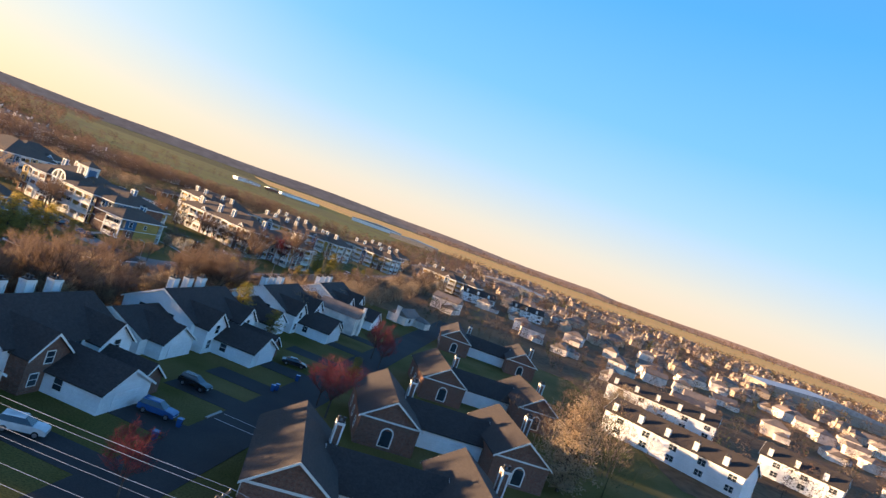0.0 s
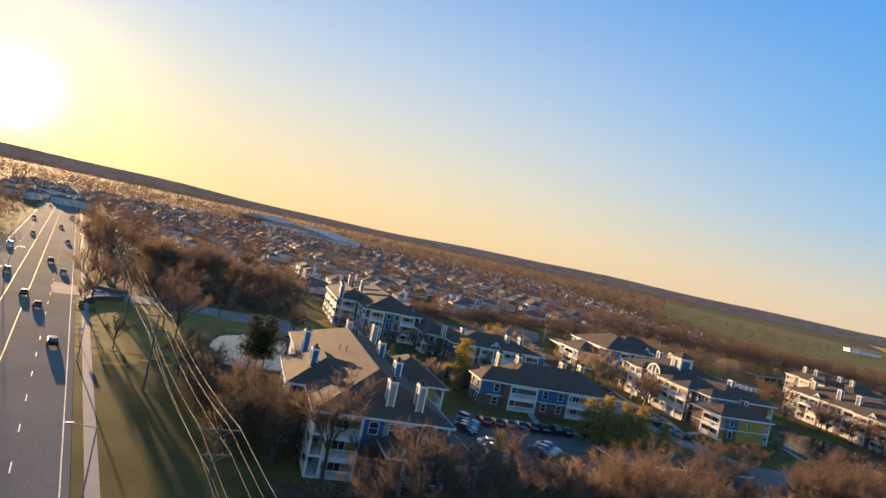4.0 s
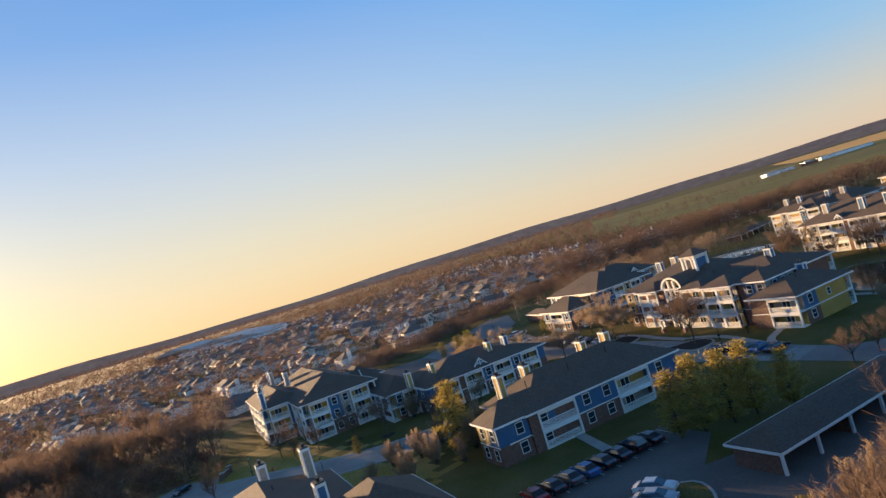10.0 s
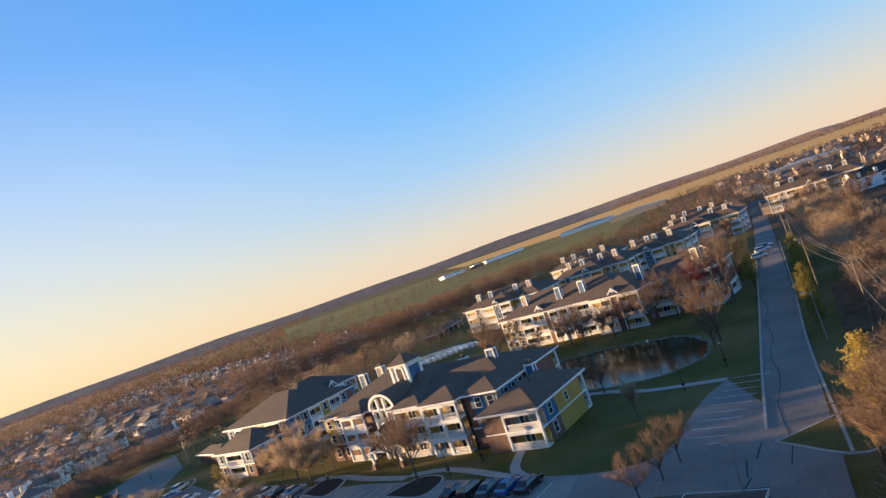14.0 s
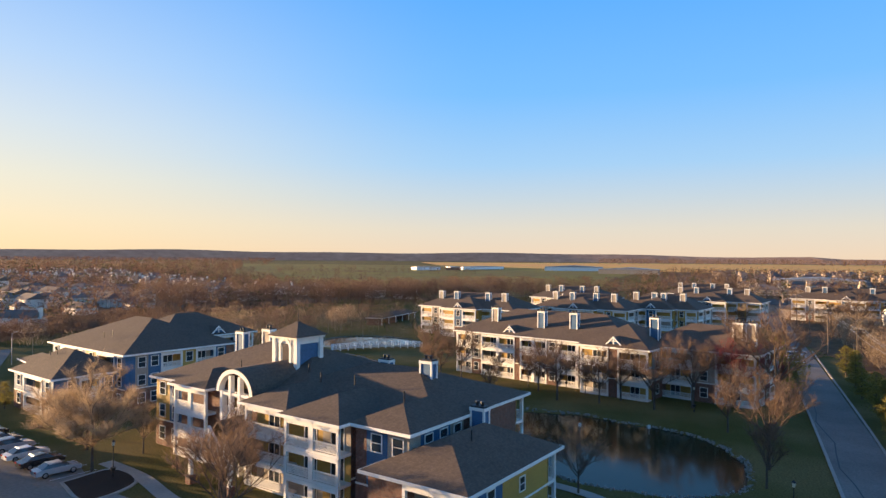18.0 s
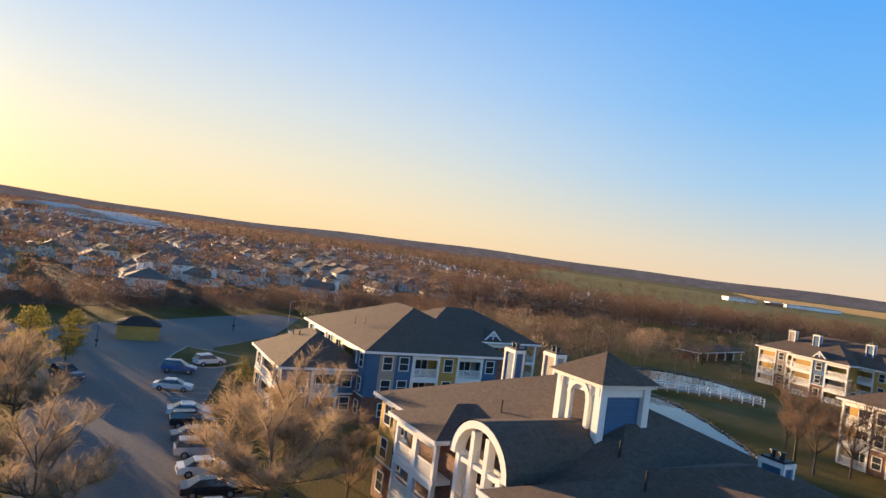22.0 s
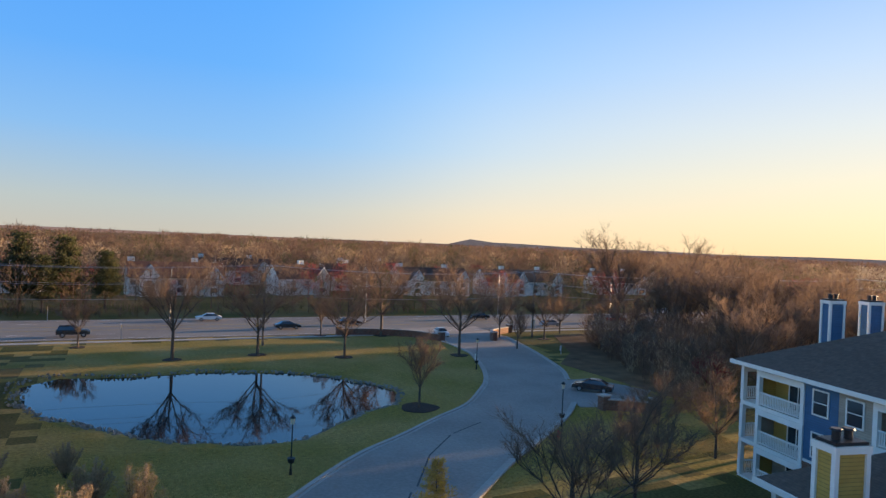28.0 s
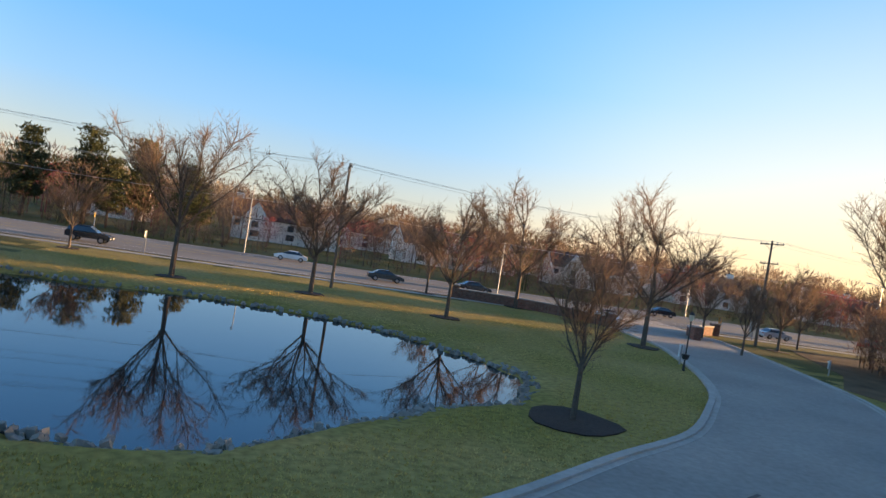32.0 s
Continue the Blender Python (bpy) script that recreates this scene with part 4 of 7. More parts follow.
# details of building D: entrance arch, cupola, timber porch
def entrance_details(house, ox, oy):
    h = 3 * STOREY
    ax, ay = -180.6 - ox, 147.0 - oy
    foot = h + 0.55
    g = Geo()
    k = 14
    for i in range(k):
        a0, a1 = math.pi * i / k, math.pi * (i + 1) / k
        for r0, r1, y0, y1 in ((2.65, 3.2, -0.5, 0.3),):
            vs = [(ax - r * math.cos(a), ay + y, foot + 0.84 * r * math.sin(a)) for y in (y0, y1) for r, a in ((r0, a0), (r1, a0), (r1, a1), (r0, a1))]
            g.add(vs, [(0, 1, 2, 3), (7, 6, 5, 4), (1, 5, 6, 2), (0, 3, 7, 4)])
    for x in (-2.3, -0.8, 0.8, 2.3):
        g.box(ax + x - 0.2, ay - 0.45, 0.0, ax + x + 0.2, ay + 0.1, foot + (1.9 if abs(x) < 1 else 0.1))
    g.box(ax - 2.4, ay - 0.4, foot - 0.3, ax + 2.4, ay + 0.05, foot)
    g.box(ax - 2.3, ay - 0.35, 2.7, ax + 2.3, ay, 3.1)
    g.box(ax - 2.3, ay - 0.35, 5.5, ax + 2.3, ay, 5.9)
    arch = part("entrance_arch", g, M_WHITE, house, "white arched entrance gable with tall posts")
    r = Geo()
    for i in range(k):
        a0, a1 = math.pi * i / k, math.pi * (i + 1) / k
        r.add([(ax - 3.25 * math.cos(a), ay + y, foot + 0.05 + 2.73 * math.sin(a)) for y in (-0.55, 8.0) for a in (a0, a1)], [(0, 1, 3, 2)])
    part("vault_roof", r, M_SHINGLE, arch)
    part("back_wall", Geo().box(ax - 2.3, ay + 1.9, h + 0.3, ax + 2.3, ay + 2.0, h + 2.0), M_YELLOW, arch)
    cx, cy = -180.4 - ox, 155.8 - oy
    c, posts = Geo(), []
    for sx in (-1.9, 1.9):
        for sy in (-1.9, 1.9):
            posts.append(Geo().box(cx + sx - 0.28, cy + sy - 0.28, h + 2.2, cx + sx + 0.28, cy + sy + 0.28, h + 6.0))
    c.box(cx - 2.35, cy - 2.35, h + 6.0, cx + 2.35, cy + 2.35, h + 6.3)
    for s in (-1, 1):
        posts.append(Geo().box(cx + s * 0.9 - 0.16, cy - 2.1, h + 2.2, cx + s * 0.9 + 0.16, cy - 1.8, h + 5.9))
        c.box(cx - 2.2, cy + s * 1.9 - 0.1, h + 5.4, cx + 2.2, cy + s * 1.9 + 0.1, h + 6.0)
        c.box(cx + s * 1.9 - 0.1, cy - 2.2, h + 5.4, cx + s * 1.9 + 0.1, cy + 2.2, h + 6.0)
    for i in range(8):
        a0, a1 = math.pi * i / 8, math.pi * (i + 1) / 8
        c.add([(cx - r * math.cos(a), cy + y, h + 5.0 + r * math.sin(a)) for y in (-2.15, -1.85) for r, a in ((0.75, a0), (1.1, a0), (1.1, a1), (0.75, a1))], [(0, 1, 2, 3), (7, 6, 5, 4), (1, 5, 6, 2), (0, 3, 7, 4)])
    cup = part("cupola", c, M_WHITE, house, "white square roof cupola under a pyramid roof")
    for q in posts:
        part("post", q, M_WHITE, cup)
    w = Geo().box(cx + 0.4, cy - 1.7, h + 2.2, cx + 1.8, cy + 1.7, h + 5.9)
    part("louvre_wall", w, M_BLUE, cup)
    p = Geo()
    hip_roof(p, cx - 2.3, cy - 2.3, cx + 2.3, cy + 2.3, h + 6.3, 1.7, 0.35)
    part("cupola_roof", p, M_SHINGLE, cup)
    part("finial", Geo().tube((cx, cy, h + 7.9), (cx, cy, h + 9.6), 0.06, 0.02, 6), M_DARK, cup)
    px, py = -178.9 - ox, 145.4 - oy
    f = Geo()
    for s in (-1, 1):
        f.tube((px + s * 3.6, py - 3.2, 3.0), (px, py - 3.2, 6.6), 0.17, 0.17, 4)
        f.tube((px + s * 1.8, py - 3.2, 3.1), (px + s * 0.9, py - 3.2, 5.6), 0.11, 0.11, 4)
        f.tube((px + s * 1.8, py - 3.2, 3.1), (px, py - 3.2, 4.6), 0.1, 0.1, 4)
        for y in (-3.1,):
            f.box(px + s * 3.3 - 0.2, py + y - 0.2, 0.9, px + s * 3.3 + 0.2, py + y + 0.2, 3.1)
    f.box(px - 3.6, py - 3.35, 2.85, px + 3.6, py - 3.05, 3.15)
    f.box(px - 0.12, py - 3.3, 3.1, px + 0.12, py - 3.1, 6.5)
    porch = part("entrance_porch", f, M_WHITE, house, "open white timber porch gable")
    rr = Geo().add([(px - 4.1, py - 2.2, 2.95), (px, py - 2.2, 7.0), (px + 4.1, py - 2.2, 2.95), (px - 4.1, py + 1.3, 2.95), (px, py + 1.3, 7.0), (px + 4.1, py + 1.3, 2.95),
                    (px - 3.9, py - 2.2, 2.85), (px, py - 2.2, 6.8), (px + 3.9, py - 2.2, 2.85), (px - 3.9, py + 1.3, 2.85), (px, py + 1.3, 6.8), (px + 3.9, py + 1.3, 2.85)],
                   [(0, 1, 4, 3), (1, 2, 5, 4), (6, 9, 10, 7), (7, 10, 11, 8), (0, 6, 7, 1), (1, 7, 8, 2), (0, 3, 9, 6), (2, 8, 11, 5)])
    part("porch_roof", rr, M_SHINGLE, porch)
    for s in (-1, 1):
        for y in (-3.1,):
            part("pier", Geo().box(px + s * 3.3 - 0.4, py + y - 0.4, 0, px + s * 3.3 + 0.4, py + y + 0.4, 0.95), M_BRICK, porch, "brick porch pier")


entrance_details(*D_HOUSE)


# ---- townhouses by the first street ----
def gable_house(parent, x0, y0, x1, y1, h, rise, wall, roof_mat, along="y", door=None, windows=()):
    """A gabled block: walls with gable ends, a roof with thickness and white rake boards."""
    if along == "y":
        g, r, t = gable_raw(x0, y0, x1, y1, h, rise)
    else:
        sw = Matrix(((0, 1, 0, 0), (1, 0, 0, 0), (0, 0, 1, 0), (0, 0, 0, 1)))
        g, r, t = gable_raw(y0, x0, y1, x1, h, rise)
        for q in (g, r, *t):
            q.moved(sw)
            q.f = [f[::-1] for f in q.f]
    w = part("wall", g, wall, parent)
    rf = part("roof", r, roof_mat, parent)
    for q in t:
        part("rake_board", q, M_WHITE, rf)
    return w


def gable_raw(x0, y0, x1, y1, h, rise):
    m, ov = (x0 + x1) / 2, 0.4
    k = rise / (m - x0)
    g = Geo().profile([(x0, 0), (x1, 0), (x1, h), (m, h + rise), (x0, h)], y0, y1)
    a, b = (x0 - ov, h - ov * k), (x1 + ov, h - ov * k)
    r = Geo().profile([(a[0], a[1] + 0.05), (m, h + rise + 0.05), (b[0], b[1] + 0.05), (b[0], b[1] + 0.22), (m, h + rise + 0.26), (a[0], a[1] + 0.22)], y0 - ov, y1 + ov)
    t = []
    for y in (y0 - ov - 0.06, y1 + ov + 0.01):
        t.append(Geo().profile([(a[0], a[1] - 0.08), (m, h + rise - 0.1), (b[0], b[1] - 0.08), (b[0], b[1] + 0.2), (m, h + rise + 0.22), (a[0], a[1] + 0.2)], y, y + 0.05))
    return g, r, t


def garage_door(parent, x, y, deg, w=4.8, h=2.1):
    g = Geo()
    for i in range(4):
        g.box(-w / 2, -0.07, i * h / 4 + 0.015, w / 2, 0.0, (i + 1) * h / 4 - 0.015)
    part("garage_door", g, M_WSIDING, parent, "panelled white garage door", at(x, y, 0.05, deg))


def townhouse(y0, brick_front=True):
    """White-sided terrace with steep dark roofs: a tall main block, a low wing, cross gables and garages towards the street."""
    t = thing("townhouse", "white-sided townhouse with dark shingled gables and garages", "house", at(-58, y0), "white townhouses along the side street")
    gable_house(t, -6.6, 0, 6.6, 20, 4.7, 3.4, M_WSIDING, M_SHINGLE_B)
    gable_house(t, -6.2, -11.5, 5.6, -0.06, 2.8, 2.6, M_WSIDING, M_SHINGLE_B)
    gable_house(t, 0, 1.2, 9.0, 7.4, 4.4, 2.5, M_BRICK if brick_front else M_WSIDING, M_SHINGLE_B, "x")
    gable_house(t, 0, 13.2, 8.6, 19.6, 4.4, 2.5, M_WSIDING, M_SHINGLE_B, "x")
    gable_house(t, 7.5, 4.4, 16.6, 13.6, 2.5, 2.3, M_WSIDING, M_SHINGLE_B, "x")
    gable_house(t, 9, 12.4, 15.6, 17.4, 2.3, 1.9, M_BRICK, M_SHINGLE_B, "x")
    gable_house(t, 0, -9.5, 8.2, -1.0, 2.6, 2.4, M_WSIDING, M_SHINGLE_B, "x")
    garage_door(t, 16.6, 9.0, 90)
    garage_door(t, 8.2, -5.2, 90)
    for x, y, z in ((9.0, 2.8, 0.9), (9.0, 5.8, 0.9), (9.0, 4.3, 3.4), (8.6, 15, 0.9), (8.6, 17.8, 0.9), (8.6, 16.4, 3.4), (6.6, 9.2, 3.0), (6.6, 11.6, 3.0)):
        window_part(t, at(x, y, z, 90), 1.2, 1.4)
    for x, y, z in ((-3, 0, 3.4), (2.5, 0, 3.4), (-3.5, -11.5, 0.9), (2, -11.5, 0.9), (11, 4.4, 0.9)):
        window_part(t, at(x, y, z, 0), 1.1, 1.3)
    for y in (7.6, 12.3, 17.0):
        chimney_part(t, -3.4, y, 5, 8.9, M_WSIDING, 1.0, 1.5)


for y0 in (62, 100, 138, 175):
    townhouse(y0, y0 == 62)


def brick_house(x, y, deg):
    """A brick terrace: two gabled wings joined by a lower roof over garages."""
    t = thing("brick_house", "red brick house with brown gables and arched white window", "house", at(x, y, 0, deg), "brick houses along the side street")
    gable_house(t, -12, -4, -3, 14, 4.3, 3.0, M_BRICK, M_SHINGLE_B)
    gable_house(t, 9, -4, 18, 14, 4.3, 3.0, M_BRICK, M_SHINGLE_B)
    gable_house(t, -4, 2, 10, 12, 3.0, 2.6, M_WSIDING, M_SHINGLE_B, "x")
    for gx in (0.2, 6.2):
        garage_door(t, gx, 2, 0, 4.9)
    for wx in (-7.5, 13.5):
        f = Geo()
        for i in range(10):
            a0, a1 = math.pi * i / 10, math.pi * (i + 1) / 10
            f.add([(wx + r * math.cos(a), yy, 2.4 + r * math.sin(a)) for yy in (-4.09, -4.0) for r, a in ((0.8, a0), (1.0, a0), (1.0, a1), (0.8, a1))], [(0, 1, 2, 3), (1, 5, 6, 2), (0, 3, 7, 4)])
        f.box(wx - 1.0, -4.09, 0.6, wx - 0.8, -4.0, 2.4).box(wx + 0.8, -4.09, 0.6, wx + 1.0, -4.0, 2.4).box(wx - 1.0, -4.09, 0.45, wx + 1.0, -4.0, 0.6)
        a = part("arched_window", f, M_WHITE, t, "white arched window")
        part("pane", Geo().box(wx - 0.8, -4.05, 0.6, wx + 0.8, -4.02, 2.9), M_GLASS, a)
        part("gable_trim", Geo().box(wx - 4.4, -4.08, 4.1, wx + 4.4, -4.0, 4.35), M_WHITE, t)
        chimney_part(t, wx + 4.0, 9, 4, 8.0, M_BRICK, 0.8, 1.2)
    for yy in (0, 5, 10):
        window_part(t, at(-12, yy, 1.0, -90), 1.1, 1.4)
        window_part(t, at(18, yy, 1.0, 90), 1.1, 1.4)


brick_house(-10, 66, 20)
brick_house(-8, 99, 20)
brick_house(-6, 138, 20)
brick_house(-12, 200, 10)


def white_row(x, y, deg, n):
    t = thing("terrace_row", "long white two-storey terrace with brown roof and chimneys", "house", at(x, y, 0, deg), "white terraces beyond the brick houses")
    gable_house(t, 0, 0, n * 7.0, 10, 5.4, 3.0, M_WSIDING, M_SHINGLE_B, "x")
    for i in range(n):
        chimney_part(t, i * 7 + 2.2, 0.6, 5, 7.7, M_WSIDING, 1.0, 0.7)
        for z in (0.9, 3.4):
            window_part(t, at(i * 7 + 4.6, 0, z, 0), 1.8, 1.3, True)
        gable_house(t, i * 7 + 1, 8, i * 7 + 6, 13, 4.8, 2.2, M_WSIDING, M_SHINGLE_B)


white_row(25, 170, -33, 5)
white_row(31, 225, -18, 5)
white_row(72, 196, -28, 3)
white_row(-44, 398, 20, 3)
white_row(-14, 424, 8, 3)


# ---- suburban houses, far off ----
M_STUCCO = material("pale_house_siding", (0.76, 0.66, 0.57), 0.8, var=0.08, scale=2.0, obj_random=0.3)
M_FARROOF = material("weathered_shingle", (0.19, 0.145, 0.122), 0.9, var=0.15, scale=2.0, second=(0.135, 0.112, 0.102), mix_scale=0.3, obj_random=0.35)


M_STUCCO_TAN = material("tan_house_siding", (0.42, 0.335, 0.26), 0.8, var=0.1, scale=2.0, obj_random=0.3)


def far_house(kind, windows=True):
    w, d, h = ((11, 9, 5.2), (13, 9, 5.4), (10, 10, 5.0), (14, 8.5, 3.2))[kind]
    g = Geo().box(-w / 2, -d / 2, 0, w / 2, d / 2, h).box(w / 2 - 6, -d / 2 - 5, 0, w / 2 - 0.01, -d / 2, 2.6)
    t = part("suburban_house", g, M_STUCCO)
    tagged(t, "pale two-storey suburban house with hipped brown roof", "house", "suburban houses beyond the estate")
    r = Geo()
    if kind % 2:
        r.add([(-w / 2 - .4, -d / 2 - .4, h), (w / 2 + .4, -d / 2 - .4, h), (w / 2 + .4, d / 2 + .4, h), (-w / 2 - .4, d / 2 + .4, h), (-w / 2 - .4, 0, h + 2.6), (w / 2 + .4, 0, h + 2.6)], [(0, 1, 5, 4), (2, 3, 4, 5), (1, 2, 5), (3, 0, 4), (3, 2, 1, 0)])
    else:
        hip_roof(r, -w / 2, -d / 2, w / 2, d / 2, h, 2.6, 0.4)
    hip_roof(r, w / 2 - 6, -d / 2 - 5, w / 2, -d / 2 + 2, 2.6, 1.7, 0.3)
    part("roof", r, M_FARROOF, t)
    if windows:
        part("chimney", Geo().box(-w / 2 - 0.7, -0.9, 0, -w / 2 - 0.02, 0.9, h + 3.4), M_STUCCO, t)
    for x in (-w / 4, w / 8) if windows else ():
        for y in (-d / 2 - 0.04,):
            part("window", Geo().box(x - 0.8, y, h - 2.0, x + 0.8, y + 0.03, h - 0.6), M_GLASS, t)
    return t


rng = random.Random(5)
HOUSES = [far_house(k) for k in range(4)]
FARTHER = [far_house(k, False) for k in range(4)]
spots = []
for j in range(15):
    for i in range(24):
        x = -296 - i * 17.5 - 0.18 * j * j
        y = 66 + j * 27 + 7 * math.sin(i * 0.45 + j * 1.3) + 0.05 * (x + 296)
        if -340 < x and y > 250 + (x + 340) * 0.5 or rng.random() < 0.24:
            continue
        if -330 < x and y < 120:
            continue
        spots.append((x, y, rng.choice((0, 180)) + 14 * math.sin(j * 1.1) + rng.uniform(-8, 8)))
for i in range(110):
    spots.append((rng.uniform(-50, 260), rng.uniform(150, 520), rng.choice((0, 90, 180)) + rng.uniform(-15, 15)))
kept = []
for s in spots:
    if all((s[0] - q[0]) ** 2 + (s[1] - q[1]) ** 2 > 230 for q in kept) and not (s[0] > -40 and s[1] < 250 and s[0] < 125 and (s[1] < 225 or s[0] < 40)):
        kept.append(s)
for i, (x, y, deg) in enumerate(kept):
    near = -352 < x < 110 and y < 290
    src = (HOUSES if near else FARTHER)[rng.randrange(4)]
    if i < 4:
        HOUSES[i].matrix_basis = at(x, y, 0, deg)
    elif i >= len(kept) - 4:
        FARTHER[i - len(kept)].matrix_basis = at(x, y, 0, deg)
    else:
        copy_thing(src, at(x, y, 0, deg, rng.uniform(0.78, 1.0)))


def far_town(name, count, place, seed, label, siding=M_STUCCO):
    """Hundreds of small far houses: walls and roofs, joined."""
    r = random.Random(seed)
    walls, roofs = Geo(), Geo()
    for _ in range(count):
        x, y, deg = place(r)
        w, d, h = r.uniform(9, 15), r.uniform(8, 10), r.uniform(3.0, 5.6)
        m = at(x, y, 0, deg)
        q = Geo().box(-w / 2, -d / 2, 0, w / 2, d / 2, h).box(-w / 2 - 0.6, -0.7, 0, -w / 2 - 0.02, 0.7, h + 3.2).moved(m)
        walls.add(q.v, q.f)
        q = Geo()
        hip_roof(q, -w / 2, -d / 2, w / 2, d / 2, h, 2.5, 0.4)
        q.moved(m)
        roofs.add(q.v, q.f)
    tagged(new(name, walls.mesh(name, siding)), label, "houses", kind="stuff")
    tagged(new(name + "_roofs", roofs.mesh(name + "_roofs", M_FARROOF)), "brown hipped roofs of far houses", "roofs", kind="stuff")


def town_north(r):
    x = -260 - 700 * math.sqrt(r.random())
    row = r.randrange(max(1, int((-0.446 * x - 148) / 28)))
    return x, 455 + row * 28 + 9 * math.sin(x * 0.02) + (x + 235) * -0.12, r.choice((0, 90, 180)) + r.uniform(-12, 12)


far_town("town_northwest", 330, town_north, 61, "pale houses of the far northern suburb")
far_town("town_east", 520, lambda r: (r.uniform(-120, 760), r.uniform(430, 1330), r.choice((0, 90, 20)) + r.uniform(-10, 10)), 62, "tan houses of the far eastern suburb", M_STUCCO_TAN)
far_town("town_west", 420, lambda r: (r.uniform(-1000, -600), r.uniform(-40, 480), r.choice((0, 90, 20)) + r.uniform(-10, 10)), 63, "pale houses of the far western suburb")


# ---- half-timbered terraces south of the main road ----
M_DARKROOF = course_material("dark_brown_shingle", (0.085, 0.058, 0.048), (0.045, 0.03, 0.026), 0.075, 0.33, 0.9, var=0.3, bump=0.5, gap=0.008)
M_REDROOF = course_material("red_brown_shingle", (0.16, 0.075, 0.055), (0.07, 0.035, 0.03), 0.075, 0.33, 0.9, var=0.3, bump=0.5, gap=0.008)
M_TIMBER = material("dark_stained_timber", (0.05, 0.036, 0.028), 0.8, var=0.2)


def tudor_terrace(x, y, deg, n, roof=None, storey=5.0):
    """A white rendered terrace with dark roof, front gables, timber boards and chimneys."""
    roof = roof or M_DARKROOF
    t = thing("tudor_terrace", "white rendered terrace with dark roof and timbered gables", "house", at(x, y, 0, deg), "terraces south of the road")
    gable_house(t, 0, 0, n * 8.0, 9, storey, 3.6, M_STUCCO, roof, "x")
    for i in range(n):
        gx = i * 8.0 + 1.0
        if i % 3 == 1:
            part("window", Geo().box(gx + 1.7, 9.0, storey - 2.1, gx + 3.1, 9.05, storey - 0.8), M_GLASS, t)
            part("window", Geo().box(gx + 1.4, 9.0, 0.9, gx + 3.2, 9.05, 2.2), M_GLASS, t)
            continue
        gable_house(t, gx, 9.02, gx + 4.6, 11.5, storey + 0.2, 3.0, M_STUCCO, roof)
        for k in range(3):
            part("timber_board", Geo().box(gx + 0.9 + k * 1.35, 11.5, storey - 0.2, gx + 1.05 + k * 1.35, 11.56, storey + (2.0 if k == 1 else 1.0)), M_TIMBER, t)
        part("timber_board", Geo().box(gx, 11.5, storey - 0.45, gx + 4.6, 11.56, storey - 0.25), M_TIMBER, t)
        part("window", Geo().box(gx + 1.7, 11.5, storey - 2.1, gx + 3.1, 11.55, storey - 0.8), M_GLASS, t)
        part("window", Geo().box(gx + 1.4, 11.5, 0.9, gx + 3.2, 11.55, 2.2), M_GLASS, t)
        part("window", Geo().box(gx + 5.4, 9.0, storey - 2.1, gx + 6.6, 9.05, storey - 0.9), M_GLASS, t)
        if i % 2 == 0:
            chimney_part(t, gx + 6, 4.0, storey, storey + 5.0, M_STUCCO, 1.4, 0.9)


for x, y, deg, n, roof in ((-300, -62, 4, 4, None), (-262, -60, -3, 3, None), (-232, -78, 8, 2, None), (-345, -66, 2, 3, None), (-212, -62, 12, 2, None), (-182, -58, 6, 3, M_REDROOF), (-205, -100, 0, 3, None), (-395, -72, -4, 4, None), (-255, -105, 4, 3, None)):
    tudor_terrace(x, y, deg, n, roof)
tudor_terrace(-140, -62, -6, 2, M_REDROOF, 3.4)


# commercial sheds and barns far off
def shed(x, y, w, d, h, deg, mat, name, label, category):
    t = thing(name, label, category, at(x, y, 0, deg))
    part("wall", Geo().box(-w / 2, -d / 2, 0, w / 2, d / 2, h), mat, t)
    g = Geo()
    g.box(-w / 2 - 0.5, -d / 2 - 0.5, h, w / 2 + 0.5, d / 2 + 0.5, h + 0.7)
    g.profile([(-w / 2 - 0.5, h + 0.7), (w / 2 + 0.5, h + 0.7), (0, h + 0.7 + min(w, d) * 0.1)], -d / 2 - 0.5, d / 2 + 0.5)
    part("roof", g, M_STEEL, t)


shed(-1000, 345, 160, 60, 9, 25, M_WSIDING, "warehouse", "long white flat-roofed warehouse", "warehouse")
shed(-860, 330, 70, 40, 8, 25, M_WSIDING, "warehouse", "low white flat-roofed store building", "warehouse")
shed(-1150, 320, 90, 60, 11, 25, M_BRICK, "warehouse", "brown flat-roofed store building", "warehouse")
shed(-600, 1300, 26, 14, 5, 60, M_BRICK, "barn", "red farm barn at the field edge", "barn")
shed(-575, 1390, 120, 16, 5, 66, M_WSIDING, "barn", "long white poultry barn in the field", "barn")
shed(-640, 1260, 60, 16, 5, 66, M_WSIDING, "barn", "long white poultry barn in the field", "barn")
shed(-380, 1380, 110, 30, 7, 10, M_WSIDING, "warehouse", "low white farm warehouse", "warehouse")
shed(-248, 1180, 90, 30, 7, 0, M_TAN, "warehouse", "low grey school building", "warehouse")
shed(-30, 780, 70, 24, 6, -5, M_TAN, "warehouse", "low white school building", "warehouse")
shed(260, 620, 120, 50, 8, 5, M_TAN, "warehouse", "low tan store building", "warehouse")
shed(40, -900, 60, 20, 34, 10, M_WHITE, "office_tower", "pale office block above the trees", "office building")
